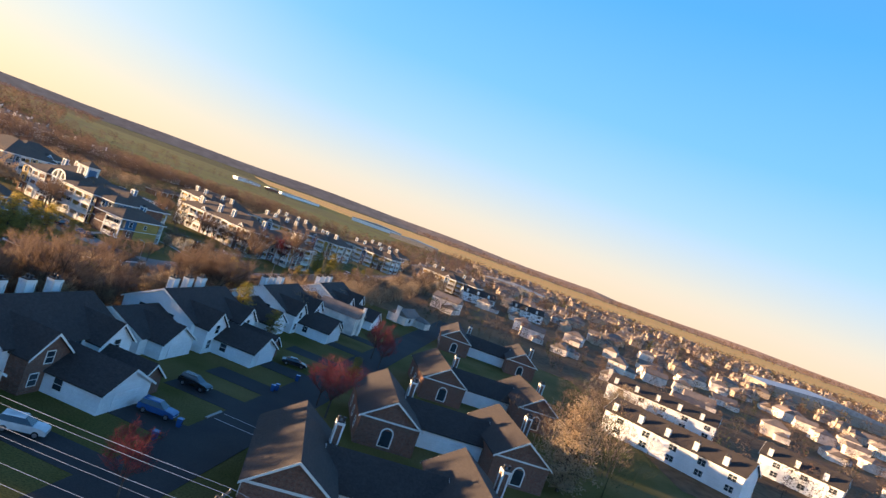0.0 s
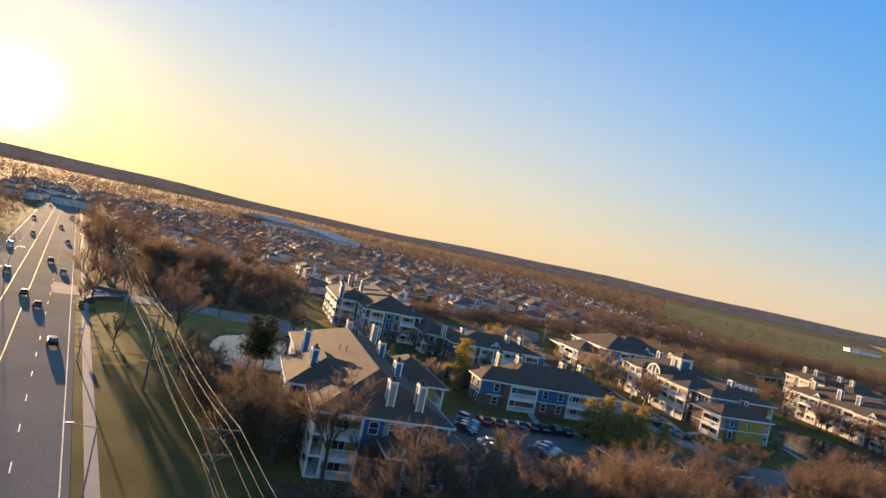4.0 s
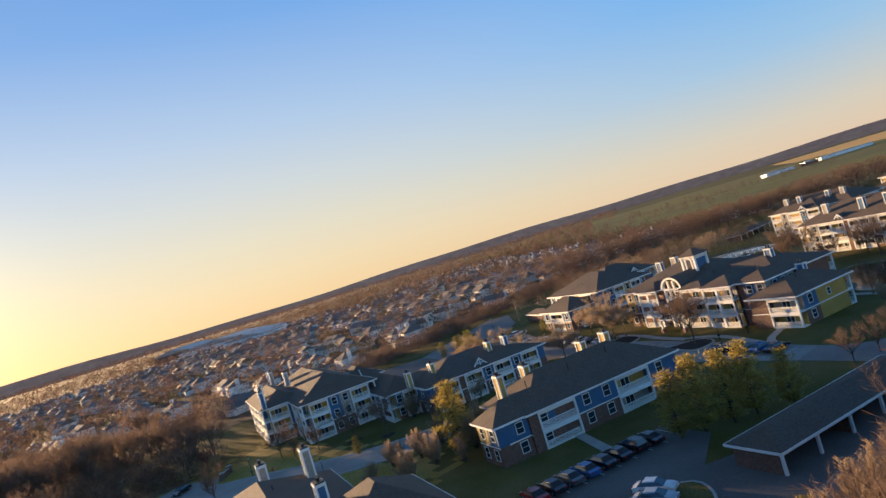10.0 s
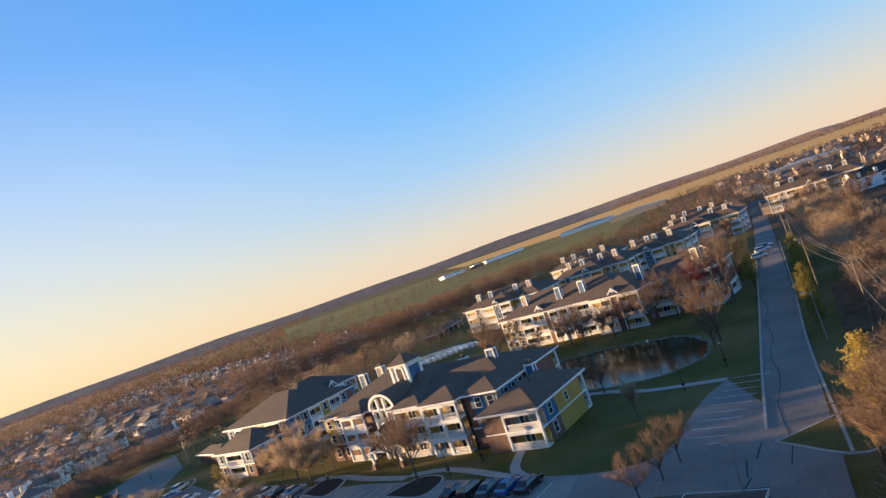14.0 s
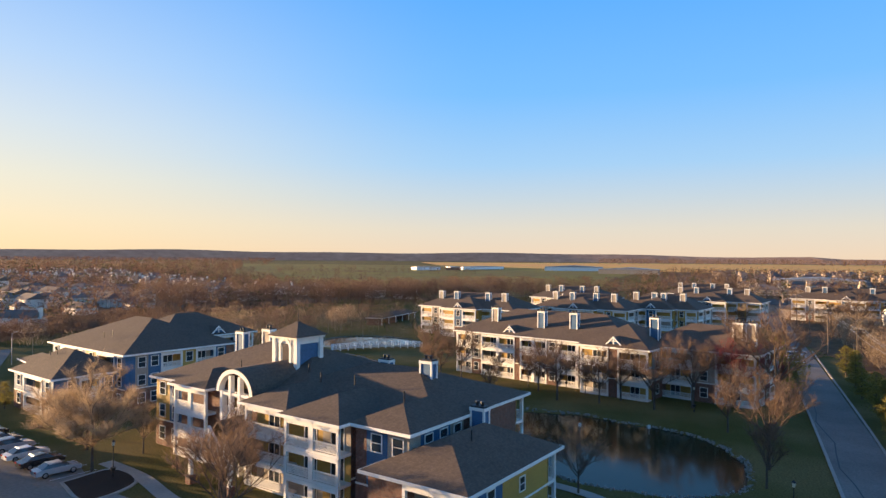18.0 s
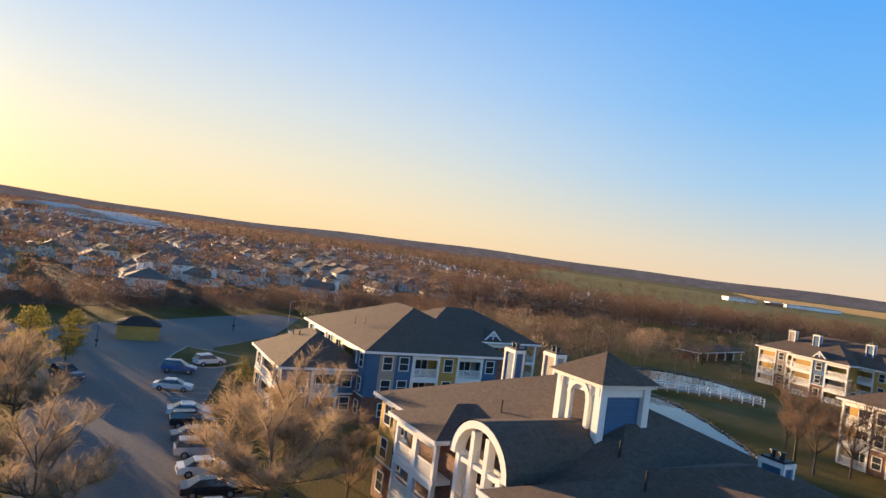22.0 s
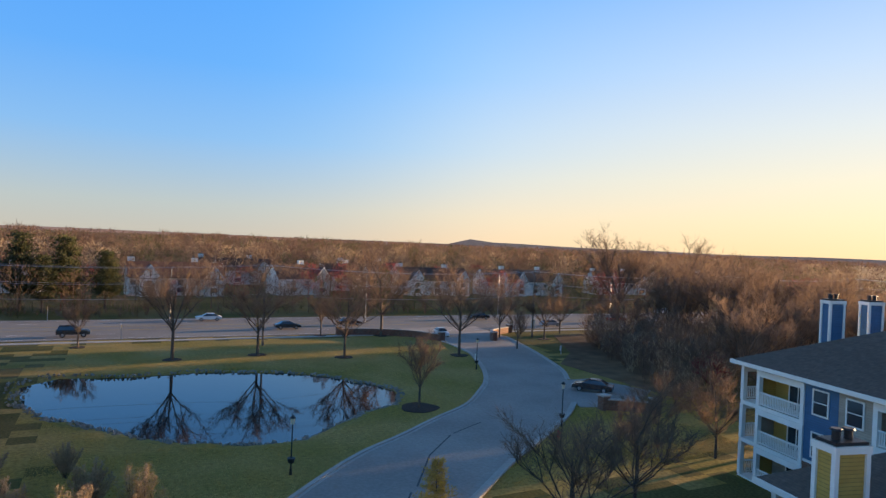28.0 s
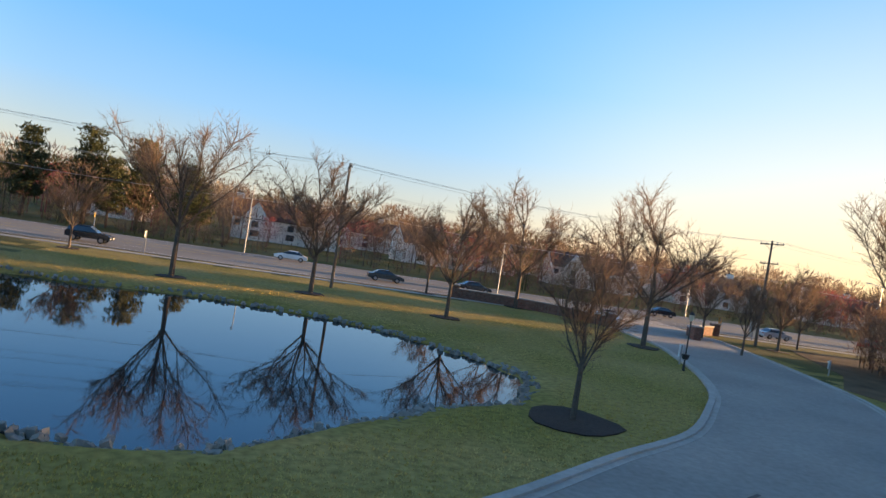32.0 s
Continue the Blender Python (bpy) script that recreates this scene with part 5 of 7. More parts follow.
# low garages of the estate
def garage_row(x, y, deg, length, label, wall=M_BRICK):
    t = thing("garage_building", label, "garage", at(x, y, 0, deg))
    d = 6.2
    part("back_wall", Geo().box(0, 0, 0, 0.2, length, 2.6), wall, t)
    r = Geo()
    hip_roof(r, -0.2, 0, d, length, 2.65, 1.3, 0.4)
    part("roof", r, M_SHINGLE, t)
    f = Geo()
    fascia(f, -0.2, 0, d, length, 2.65, 0.4)
    part("fascia", f, M_WHITE, t)
    k = int(length / 5.2)
    for i in range(k + 1):
        part("post", Geo().box(d - 0.3, i * (length - 0.4) / k, 0, d, i * (length - 0.4) / k + 0.3, 2.6), M_WHITE, t)
    for i in range(0, k + 1, 2):
        part("end_wall", Geo().box(0.2, i * (length - 0.2) / k, 0, d - 0.4, i * (length - 0.2) / k + 0.15, 2.6), wall, t)


garage_row(-100.2, 112.4, -11, 29, "long open garage row under a dark shingled roof")
garage_row(-213, 152, -100, 24, "garage row with dark shingled roof and yellow wall", M_YELLOW)
garage_row(-219, 325, 3, 30, "open carport with white posts by the north pond")
garage_row(-222, 206, 70, 14, "open carport at the west car park")
hut = thing("garden_hut", "small yellow pump hut with brown hip roof", "hut", at(-239.6, 184, 0, -13))
part("wall", Geo().box(-2.2, -3.3, 0, 2.2, 3.3, 2.5), M_YELLOW, hut)
hr = Geo()
hip_roof(hr, -2.2, -3.3, 2.2, 3.3, 2.5, 1.4, 0.4)
part("roof", hr, M_SHINGLE_B, hut)
def pipe(pts, r, sides=3):
    """One unbroken tube along a line of points."""
    g, k = Geo(), len(pts)
    for i, p in enumerate(pts):
        d = (pts[min(i + 1, k - 1)] - pts[max(i - 1, 0)]).normalized()
        a = d.cross(Vector((0, 0, 1))).normalized()
        u = d.cross(a)
        g.v += [tuple(p + (a * math.cos(2.0944 * j + 0.5) + u * math.sin(2.0944 * j + 0.5)) * r) for j in range(sides)]
    g.f = [(sides * i + j, sides * i + (j + 1) % sides, sides * i + sides + (j + 1) % sides, sides * i + sides + j) for i in range(k - 1) for j in range(sides)]
    return g


# footbridge over the north pond
bridge = thing("footbridge", "white timber footbridge over the north pond", "bridge", at(-184.5, 272.5, 0, 42))
for i in range(12):
    z0, z1 = 0.5 + 0.5 * math.sin(math.pi * i / 12), 0.5 + 0.5 * math.sin(math.pi * (i + 1) / 12)
    bd = Geo().add([(-12 + 2 * i, y, z) for y in (-1, 1) for z in (z0 - 0.2, z0)] + [(-10 + 2 * i, y, z) for y in (-1, 1) for z in (z1 - 0.2, z1)], [(1, 3, 7, 5), (0, 4, 6, 2), (0, 1, 5, 4), (2, 6, 7, 3)])
    part("deck_panel", bd, M_CONCRETE, bridge)
for y in (-1, 1):
    for i in range(13):
        z = 0.5 + 0.5 * math.sin(math.pi * i / 12)
        part("post", Geo().box(-12 + 2 * i - 0.1, y - 0.1, z - 0.6, -12 + 2 * i + 0.1, y + 0.1, z + 1.1), M_WHITE, bridge)
    for z, rad in ((1.5, 0.08), (1.0, 0.06)):
        part("handrail", pipe([Vector((-12 + 2 * i, y, z + 0.5 * math.sin(math.pi * i / 12))) for i in range(13)], rad), M_WHITE, bridge)


# ---- cars ----
CAR_PAINT = {k: material(k + "_car_paint", c, 0.22, var=0.03, bump=0.0, spec=0.7) for k, c in {"white": (0.75, 0.75, 0.74), "silver": (0.42, 0.43, 0.45), "dark": (0.018, 0.02, 0.024), "grey": (0.1, 0.105, 0.11), "blue": (0.03, 0.11, 0.3), "red": (0.4, 0.02, 0.02), "lightblue": (0.3, 0.45, 0.6)}.items()}
M_LAMP = material("lamp_lens", (0.7, 0.7, 0.68), 0.1, var=0.02, bump=0.0)
M_TAIL = material("tail_lens", (0.35, 0.02, 0.02), 0.15, var=0.02, bump=0.0)
CAR_MESH = {}
PLANS = {"saloon": ([(-2.35, 0.35), (-2.35, 0.85), (-1.75, 0.97), (-0.9, 1.0), (1.0, 1.0), (1.9, 0.86), (2.35, 0.7), (2.38, 0.35)], [(-1.75, 0.97), (-1.0, 1.42), (0.35, 1.45), (1.25, 0.98)], 1.82, 0.33),
         "suv": ([(-2.3, 0.45), (-2.32, 1.05), (-1.9, 1.15), (0.9, 1.15), (1.9, 1.02), (2.3, 0.85), (2.33, 0.45)], [(-2.2, 1.13), (-1.95, 1.72), (0.1, 1.76), (1.0, 1.14)], 1.9, 0.37)}


def shell(outline, w, tuck):
    """A car body from its side outline: sides that lean in towards the top, rounded at the shoulders."""
    g = Geo()
    k = len(outline)
    zs = [z for _, z in outline]
    lo, hi = min(zs), max(zs)
    rows = []
    for s in (-1, -0.86, 0.86, 1):
        rows.append([(x * (0.985 if abs(s) == 1 else 1), s * w / 2 * (1 - tuck * (z - lo) / (hi - lo)), z - (0.05 if abs(s) == 1 and z == hi else 0)) for x, z in outline])
    for r in rows:
        g.v += r
    for a in range(3):
        for i in range(k):
            j = (i + 1) % k
            g.f.append((a * k + i, a * k + j, (a + 1) * k + j, (a + 1) * k + i))
    g.f.append(tuple(range(k))[::-1])
    g.f.append(tuple(range(3 * k, 4 * k)))
    return g


def car(kind, paint, x, y, deg, label, group="parked cars"):
    body, cabin, w, rad = PLANS[kind]
    if kind not in CAR_MESH:
        ca = shell(cabin, w * 0.92, 0.26)
        top = [(x_ * 0.98, z_ + 0.03) for x_, z_ in cabin[1:3]]
        roof = shell([(top[0][0] - 0.05, top[0][1] - 0.1), top[0], top[1], (top[1][0] + 0.08, top[1][1] - 0.1)], w * 0.74, 0.1)
        ty, ri = Geo().tube((0, -0.11, 0), (0, 0.11, 0), rad, rad, 14), Geo().tube((0, -0.125, 0), (0, 0.125, 0), rad * 0.62, rad * 0.62, 10)
        CAR_MESH[kind] = (ca.mesh("cabin", M_GLASS), roof, ty.mesh("wheel", M_TYRE), ri.mesh("rim", M_RIM), Geo().box(-0.04, -0.22, -0.07, 0.04, 0.22, 0.07).mesh("headlight", M_LAMP), Geo().box(-0.04, -0.2, -0.07, 0.04, 0.2, 0.09).mesh("tail_light", M_TAIL))
    key = kind + paint
    if key not in CAR_MESH:
        CAR_MESH[key] = (shell(body, w, 0.06).mesh("body", CAR_PAINT[paint]), Geo().add(CAR_MESH[kind][1].v, CAR_MESH[kind][1].f).mesh("roof_panel", CAR_PAINT[paint]))
    t = thing("car", label, "car", at(x, y, 0.09, deg), group)
    part("body", CAR_MESH[key][0], None, t)
    part("window_glass", CAR_MESH[kind][0], None, t)
    part("roof_panel", CAR_MESH[key][1], None, t)
    for wx in (-1.42, 1.42):
        for wy in (-1, 1):
            wh = part("wheel", CAR_MESH[kind][2], None, t, m=at(wx, wy * (w / 2 - 0.1), rad))
            part("rim", CAR_MESH[kind][3], None, wh)
    front, back = max(p[0] for p in body), min(p[0] for p in body)
    for wy in (-0.6, 0.6):
        part("headlight", CAR_MESH[kind][4], None, t, m=at(front - 0.04, wy, 0.66))
        part("tail_light", CAR_MESH[kind][5], None, t, m=at(back + 0.02, wy, 0.78))


def row_of_cars(x, y, dx, dy, deg, list_of, where):
    for i, (kind, paint) in enumerate(list_of):
        if paint:
            car(kind, paint, x + dx * i, y + dy * i, deg + (i * 37 % 5 - 2) * 0.7, "%s %s parked %s" % ({"lightblue": "pale blue", "dark": "black"}.get(paint, paint), "estate car" if kind == "suv" else "saloon car", where))


S, O = "saloon", "suv"
row_of_cars(-119.2, 99.2, 0.585, 2.52, 167, [(S, "red"), (S, "dark"), (S, "grey"), (S, "blue"), (S, "dark"), (S, "dark"), (O, "dark"), (S, "dark")], "in the inner car park")
row_of_cars(-118.6, 95.0, 1.7, -1.3, 20, [(O, "lightblue"), (S, "grey"), (S, "silver"), (S, "grey")], "in the inner car park")
row_of_cars(-106.5, 92.3, 2.8, -0.9, 70, [(S, "silver"), (S, "white"), (S, "silver"), (S, "grey"), (S, "white")], "by the shrubs")
row_of_cars(-105.6, 104.8, 1.6, -2.2, 20, [(S, "white"), (S, "silver"), (S, "dark")], "beside the grass island")
row_of_cars(-127.6, 157.0, 2.9, -0.5, 76, [(S, "dark"), (O, "dark"), (S, "grey"), (S, "blue"), (S, "dark")], "in front of the entrance building")
row_of_cars(-167.2, 170.2, -4.35, 1.15, 76, [(S, "silver"), (S, "dark"), (S, "white"), (O, "silver"), (S, "grey"), (O, "dark"), (S, "silver")], "in the west car park")
for x, y, deg, kind, paint in ((-192.7, 177.0, 62, S, "white"), (-204.2, 178.8, 62, S, "white"), (-213.5, 182.6, 62, O, "blue"), (-217.8, 188.4, 100, O, "white"), (-211.5, 168.3, 25, O, "grey")):
    row_of_cars(x, y, 0, 0, deg, [(kind, paint)], "in the west car park")
row_of_cars(-221, 141.5, -4.4, 1.6, 60, [(O, "white"), (S, "silver"), (S, "white"), (S, "white"), (O, "silver"), (S, "grey")], "by the garages")
row_of_cars(-85.5, 292, 0.3, 3, 10, [(O, "white"), (S, "dark"), (S, None), (S, None), (O, "white"), (S, "silver"), (O, "grey"), (S, "white")], "beside the estate road")
car(S, "dark", -206.4, 78.3, -50, "black saloon car parked in the drive pocket")
car(O, "dark", -40.8, 86.0, 0, "black estate car on a driveway")
car(O, "blue", -38.0, 73.0, 10, "bright blue small car on a driveway")
car(O, "white", -42.4, 57.0, 25, "white estate car on a driveway")
car(S, "dark", -38, 116, 20, "black saloon car on a driveway")
car(S, "white", -209, 33, 80, "white saloon car waiting at the junction")
for i, (x, y, c) in enumerate([(-150, 24, "dark"), (-184, 20, "dark"), (-240, 24, "silver"), (-262, 20, "red"), (-330, 24, "dark"), (-230, 10.5, "dark"), (-290, 6.5, "white"), (-345, 10.5, "grey"), (-172, 6.5, "white"), (-430, 6.5, "dark"), (-480, 24, "white"), (-560, 10, "silver"), (-620, 21, "dark"), (-400, 20, "grey"), (-197, 16.6, "dark")]):
    car(S if i % 3 else O, c, x, y, 180 if y > 15 else 0, "%s car on the main road" % {"dark": "black"}.get(c, c), "cars on the main road")


# ---- poles, wires and lamps ----
def power_pole(x, y, h, arms, turn=0.0):
    t = thing("power_pole", "weathered wooden power pole with crossarms and insulators", "power pole", at(x, y, 0, turn), "power poles")
    part("pole", Geo().tube((0, 0, 0), (0, 0, h), 0.17, 0.11, 8), M_POLE, t)
    for z, half in arms:
        a = part("crossarm", Geo().box(-0.07, -half, z - 0.07, 0.07, half, z + 0.07), M_POLE, t)
        for y_ in (-half + 0.1, -half * 0.45, half * 0.45, half - 0.1):
            part("insulator", Geo().tube((0, y_, z + 0.07), (0, y_, z + 0.25), 0.05, 0.03, 6), M_STEEL, a)
        br = Geo().tube((0.05, -half * 0.6, z), (0.05, 0, z - 0.7), 0.025, 0.025, 4).tube((0.05, half * 0.6, z), (0.05, 0, z - 0.7), 0.025, 0.025, 4)
        part("brace", br, M_STEEL, t)


def wire_span(a, b, sag, r=0.022):
    k = 12
    return pipe([Vector(a).lerp(Vector(b), i / k) - Vector((0, 0, sag * 4 * (i / k) * (1 - i / k))) for i in range(k + 1)], r)


xs = [84, 35, -14, -74, -125.6, -176, -226, -277, -328, -380, -432, -484]
for x in xs:
    power_pole(x, 37.4, 12.6, ((12.2, 1.9), (9.9, 1.5)))
for i in range(len(xs) - 1):
    for z, y in ((12.45, -1.8), (12.45, 0.85), (12.45, 1.8), (10.15, -1.4), (10.15, 1.4), (8.0, 0.1)):
        r = 0.02 if z < 9 else 0.016
        tagged(new("power_line", wire_span((xs[i], 37.4 + y, z), (xs[i + 1], 37.4 + y, z), 0.9, r).mesh("power_line", M_WIRE)), "thin power line catching the low sun", "power line", "power lines")
ys = [142, 187, 226.5, 270, 313, 357, 402, 450, 500]
for y in ys:
    power_pole(-76.2 + (3.5 if y < 190 else 0), y, 11.2, ((10.8, 1.2),), 90)
for a, b in zip(ys, ys[1:]):
    for o in (-1.1, 0.5, 1.1):
        xa, xb = -76.2 + o + (3.5 if a < 190 else 0), -76.2 + o + (3.5 if b < 190 else 0)
        tagged(new("power_line", wire_span((xa, a, 11.05), (xb, b, 11.05), 0.8, 0.02).mesh("power_line", M_WIRE)), "thin power line catching the low sun", "power line", "power lines")
M_LANTERN = material("lantern_glass", (0.6, 0.52, 0.38), 0.3, var=0.1, bump=0.0)


def lantern(x, y, h=3.6):
    t = thing("lamp_post", "black lamp post with frosted lantern and planter ring", "street lamp", at(x, y), "estate lamp posts")
    g = Geo().tube((0, 0, 0), (0, 0, 0.5), 0.12, 0.08, 8).tube((0, 0, 0.5), (0, 0, h), 0.055, 0.045, 8)
    part("post", g, M_DARK, t)
    b = Geo().tube((0, 0, 0.85), (0, 0, 1.2), 0.2, 0.3, 10)
    part("planter", b, M_DARK, t)
    part("lantern", Geo().tube((0, 0, h), (0, 0, h + 0.42), 0.12, 0.2, 6), M_LANTERN, t)
    part("lantern_cap", Geo().tube((0, 0, h + 0.42), (0, 0, h + 0.66), 0.25, 0.03, 6), M_DARK, t)


for x, y in ((-166.6, 93.4), (-193.4, 89.4), (-199.5, 62.5), (-168.0, 118.9), (-93.2, 189), (-99, 181), (-160.5, 172), (-132, 164.5), (-128, 168), (-205, 190), (-249, 205), (-232, 176), (-127, 243), (-104, 233)):
    lantern(x, y)


def mast(x, y, h, arm, deg):
    t = thing("street_lamp", "tall grey street lamp with one arm", "street lamp", at(x, y, 0, deg), "tall street lamps")
    part("pole", Geo().tube((0, 0, 0), (0, 0, h), 0.1, 0.06, 8), M_STEEL, t)
    part("arm", Geo().tube((0, 0, h - 0.15), (0, arm, h + 0.2), 0.04, 0.03, 6), M_STEEL, t)
    part("lamp_head", Geo().box(-0.14, arm - 0.1, h + 0.13, 0.14, arm + 0.6, h + 0.28), M_STEEL, t)


for x, y, h, a, deg in ((-113.4, 120.3, 6.3, 0.4, 90), (-78.8, 190.3, 7.5, 0.8, 90), (-253, 28, 10, 2, 180), (-202, 12, 10.5, 2, 0), (-165.3, 3.2, 10, 2, 0), (-305, 28, 10, 2, 180), (-140, 28, 10, 2, 180), (-245, 215, 7, 0.6, 0), (-90, 140, 7, 0.8, 90), (-240, 2.5, 10, 2, 0), (-80, 28, 10, 2, 180), (-105, 2.5, 10, 2, 0)):
    mast(x, y, h, a, deg)


# ---- signs, walls and small things ----
def entrance_wall(pts, name):
    t = thing(name, "low curved brick entrance wall with stone cap", "wall")
    part("wall", ribbon(pts, 0.4, 0, 1.1), M_BRICK, t)
    part("cap", ribbon(pts, 0.55, 1.1, 1.22), M_CONCRETE, t)
    for x, y in (pts[0], pts[-1]):
        p = part("pier", Geo().box(x - 0.45, y - 0.45, 0, x + 0.45, y + 0.45, 1.5), M_BRICK, t)
        part("pier_cap", Geo().box(x - 0.55, y - 0.55, 1.5, x + 0.55, y + 0.55, 1.65), M_CONCRETE, p)


entrance_wall(smooth_line([(-191, 28.6), (-197, 29.6), (-203, 33), (-206.3, 38.5)]), "entrance_wall")
entrance_wall(smooth_line([(-216, 40), (-219, 34.5), (-225, 31)]), "entrance_wall")
entrance_wall([(-201.8, 85.6), (-204, 87), (-206, 88.6)], "garden_wall")


def post_sign(x, y, deg, w, h, top, mat, label):
    t = thing("sign", label, "sign", at(x, y, 0, deg), "road signs")
    part("post", Geo().box(-0.05, 0.0, 0, 0.05, 0.1, top), M_STEEL, t)
    part("panel", Geo().box(-w / 2, -0.04, top - h, w / 2, 0.0, top + 0.05), mat, t)


for x, y, deg, w, h, top, mat, label in ((-201.2, 59.4, 30, 0.6, 0.9, 1.5, M_WHITE, "white sign board beside the drive"), (-219.5, 54.8, 20, 0.5, 0.7, 1.3, M_WHITE, "white sign board beside the drive"), (-231, 30.5, 0, 1.0, 1.9, 2.4, M_WHITE, "white upright sign panel by the junction"),
                                     (-226, 30.5, 0, 0.4, 1.6, 2.4, M_YELLOW, "yellow marker by the junction"), (-156.5, 28.2, 90, 0.8, 0.6, 2.4, M_WHITE, "white road sign beside the footpath"), (-145, 4, 90, 0.6, 0.6, 2.6, M_YELLOW, "yellow road sign beside the main road"),
                                     (-118, 213, 0, 0.4, 0.5, 1.3, M_WHITE, "small white notice by the pond"), (-109, 216, 0, 0.4, 0.5, 1.3, M_WHITE, "small white notice by the pond")):
    post_sign(x, y, deg, w, h, top, mat, label)
M_RED = material("red_enamel", (0.5, 0.03, 0.02), 0.4, var=0.1)
hyd = thing("fire_hydrant", "red fire hydrant on the grass verge", "hydrant", at(-190.6, 92.6))
part("barrel", Geo().tube((0, 0, 0), (0, 0, 0.6), 0.13, 0.12, 10), M_RED, hyd)
part("bonnet", Geo().tube((0, 0, 0.6), (0, 0, 0.8), 0.15, 0.05, 10), M_RED, hyd)
part("nozzle", Geo().tube((-0.24, 0, 0.45), (0.24, 0, 0.45), 0.06, 0.06, 8), M_RED, hyd)
for x, y in ((-34.6, 72.5), (-34.2, 67), (-34, 98), (-33.8, 99.2), (-28.5, 84), (-33.9, 108)):
    b = thing("wheelie_bin", "dark blue wheeled bin at the kerb", "bin", at(x, y, 0, 10), "bins along the kerb")
    part("bin_body", Geo().add([(-0.25, -0.28, 0.05), (0.25, -0.28, 0.05), (0.25, 0.28, 0.05), (-0.25, 0.28, 0.05), (-0.32, -0.36, 1.0), (0.32, -0.36, 1.0), (0.32, 0.36, 1.0), (-0.32, 0.36, 1.0)], [(3, 2, 1, 0), (4, 5, 6, 7), (0, 1, 5, 4), (1, 2, 6, 5), (2, 3, 7, 6), (3, 0, 4, 7)]), CAR_PAINT["blue"], b)
    part("lid", Geo().box(-0.34, -0.38, 1.0, 0.34, 0.4, 1.08), CAR_PAINT["blue"], b)
# stones round the ponds
srng = random.Random(11)
for key, ((cx, cy), (a, b), deg) in PONDS.items():
    g = Geo()
    for i in range(900):
        ang = srng.uniform(0, 2 * math.pi)
        rr = srng.uniform(1.0, 1.07) * pond_edge(cx, cy, ang if cy != 70.5 else math.atan2(b * math.sin(ang), a * math.cos(ang)))
        p = Matrix.Rotation(radians(deg), 2) @ Vector((a * rr * math.cos(ang), b * rr * math.sin(ang)))
        s = srng.uniform(0.06, 0.2)
        m = Matrix.Translation((cx + p.x, cy + p.y, -0.22 + 0.3 * max(0, rr - 1.0))) @ Euler([srng.uniform(0, 6) for _ in range(3)]).to_matrix().to_4x4()
        q = Geo().box(-s, -s * 0.8, -s * 0.6, s, s * 0.7, s * 0.6)
        q.v = [(x * srng.uniform(0.7, 1), y * srng.uniform(0.7, 1), z * srng.uniform(0.7, 1)) for x, y, z in q.v]
        q.moved(m)
        g.add(q.v, q.f)
    tagged(new("bank_stones", g.mesh("bank_stones", M_STONE)), "grey stones along the pond bank", "stones", kind="stuff")


# ---- trees ----
def bare_tree(seed, h, spread, name, label, twig_mat, limbs=7, twigs=1700, upright=0.9):
    """A leafless tree: tapered trunk, forking limbs, a haze of fine twigs."""
    r = random.Random(seed)
    wood, fine = Geo(), Geo()
    top = h * 0.30
    wood.tube((0, 0, -0.1), (0, 0, top), 0.017 * h, 0.012 * h, 7)
    ends = []

    def grow(p, d, length, rad, level):
        q = p + d * length
        mid = p + d * length * 0.5 + Vector((r.uniform(-1, 1), r.uniform(-1, 1), 0)) * length * 0.06
        wood.tube(p, mid, rad, rad * 0.8, 4)
        wood.tube(mid, q, rad * 0.8, rad * 0.55, 4)
        ends.append((mid, d, length))
        ends.append((q, d, length))
        if level < 3:
            for _ in range(3 if level else 3):
                nd = (d + Vector((r.uniform(-1, 1), r.uniform(-1, 1), r.uniform(-0.15, 0.75))) * 0.75).normalized()
                grow(q if r.random() < 0.6 else mid, nd, length * r.uniform(0.55, 0.78), rad * 0.55, level + 1)

    for i in range(limbs):
        a = 2 * math.pi * i / limbs + r.uniform(-0.3, 0.3)
        tilt = r.uniform(0.35, 1.0) * spread
        d = Vector((math.cos(a) * tilt, math.sin(a) * tilt, upright)).normalized()
        grow(Vector((0, 0, top * r.uniform(0.75, 1.0))), d, h * r.uniform(0.24, 0.33), 0.0062 * h, 1)
    grow(Vector((0, 0, top)), Vector((0.08, 0.05, 1)).normalized(), h * 0.32, 0.009 * h, 1)
    for _ in range(twigs):
        p, d, length = r.choice(ends)
        nd = (d * 0.6 + Vector((r.uniform(-1, 1), r.uniform(-1, 1), r.uniform(-0.3, 0.9)))).normalized()
        L = h * r.uniform(0.04, 0.11)
        side = nd.cross(Vector((r.uniform(-1, 1), r.uniform(-1, 1), r.uniform(-1, 1)))).normalized() * 0.0015 * h
        p = p - d * r.uniform(0, 0.5) * length
        q = p + nd * L
        fine.add([p - side, p + side, q], [(0, 1, 2)])
        for _ in range(3):
            n2 = (nd + Vector((r.uniform(-1, 1), r.uniform(-1, 1), r.uniform(-0.5, 0.8)))).normalized()
            s = p.lerp(q, r.uniform(0.3, 0.9))
            fine.add([s - side * 0.7, s + side * 0.7, s + n2 * L * 0.6], [(0, 1, 2)])
    t = tagged(part(name, wood, M_BARK), label, "tree", "bare trees")
    part("crown", fine, twig_mat, t)
    return t


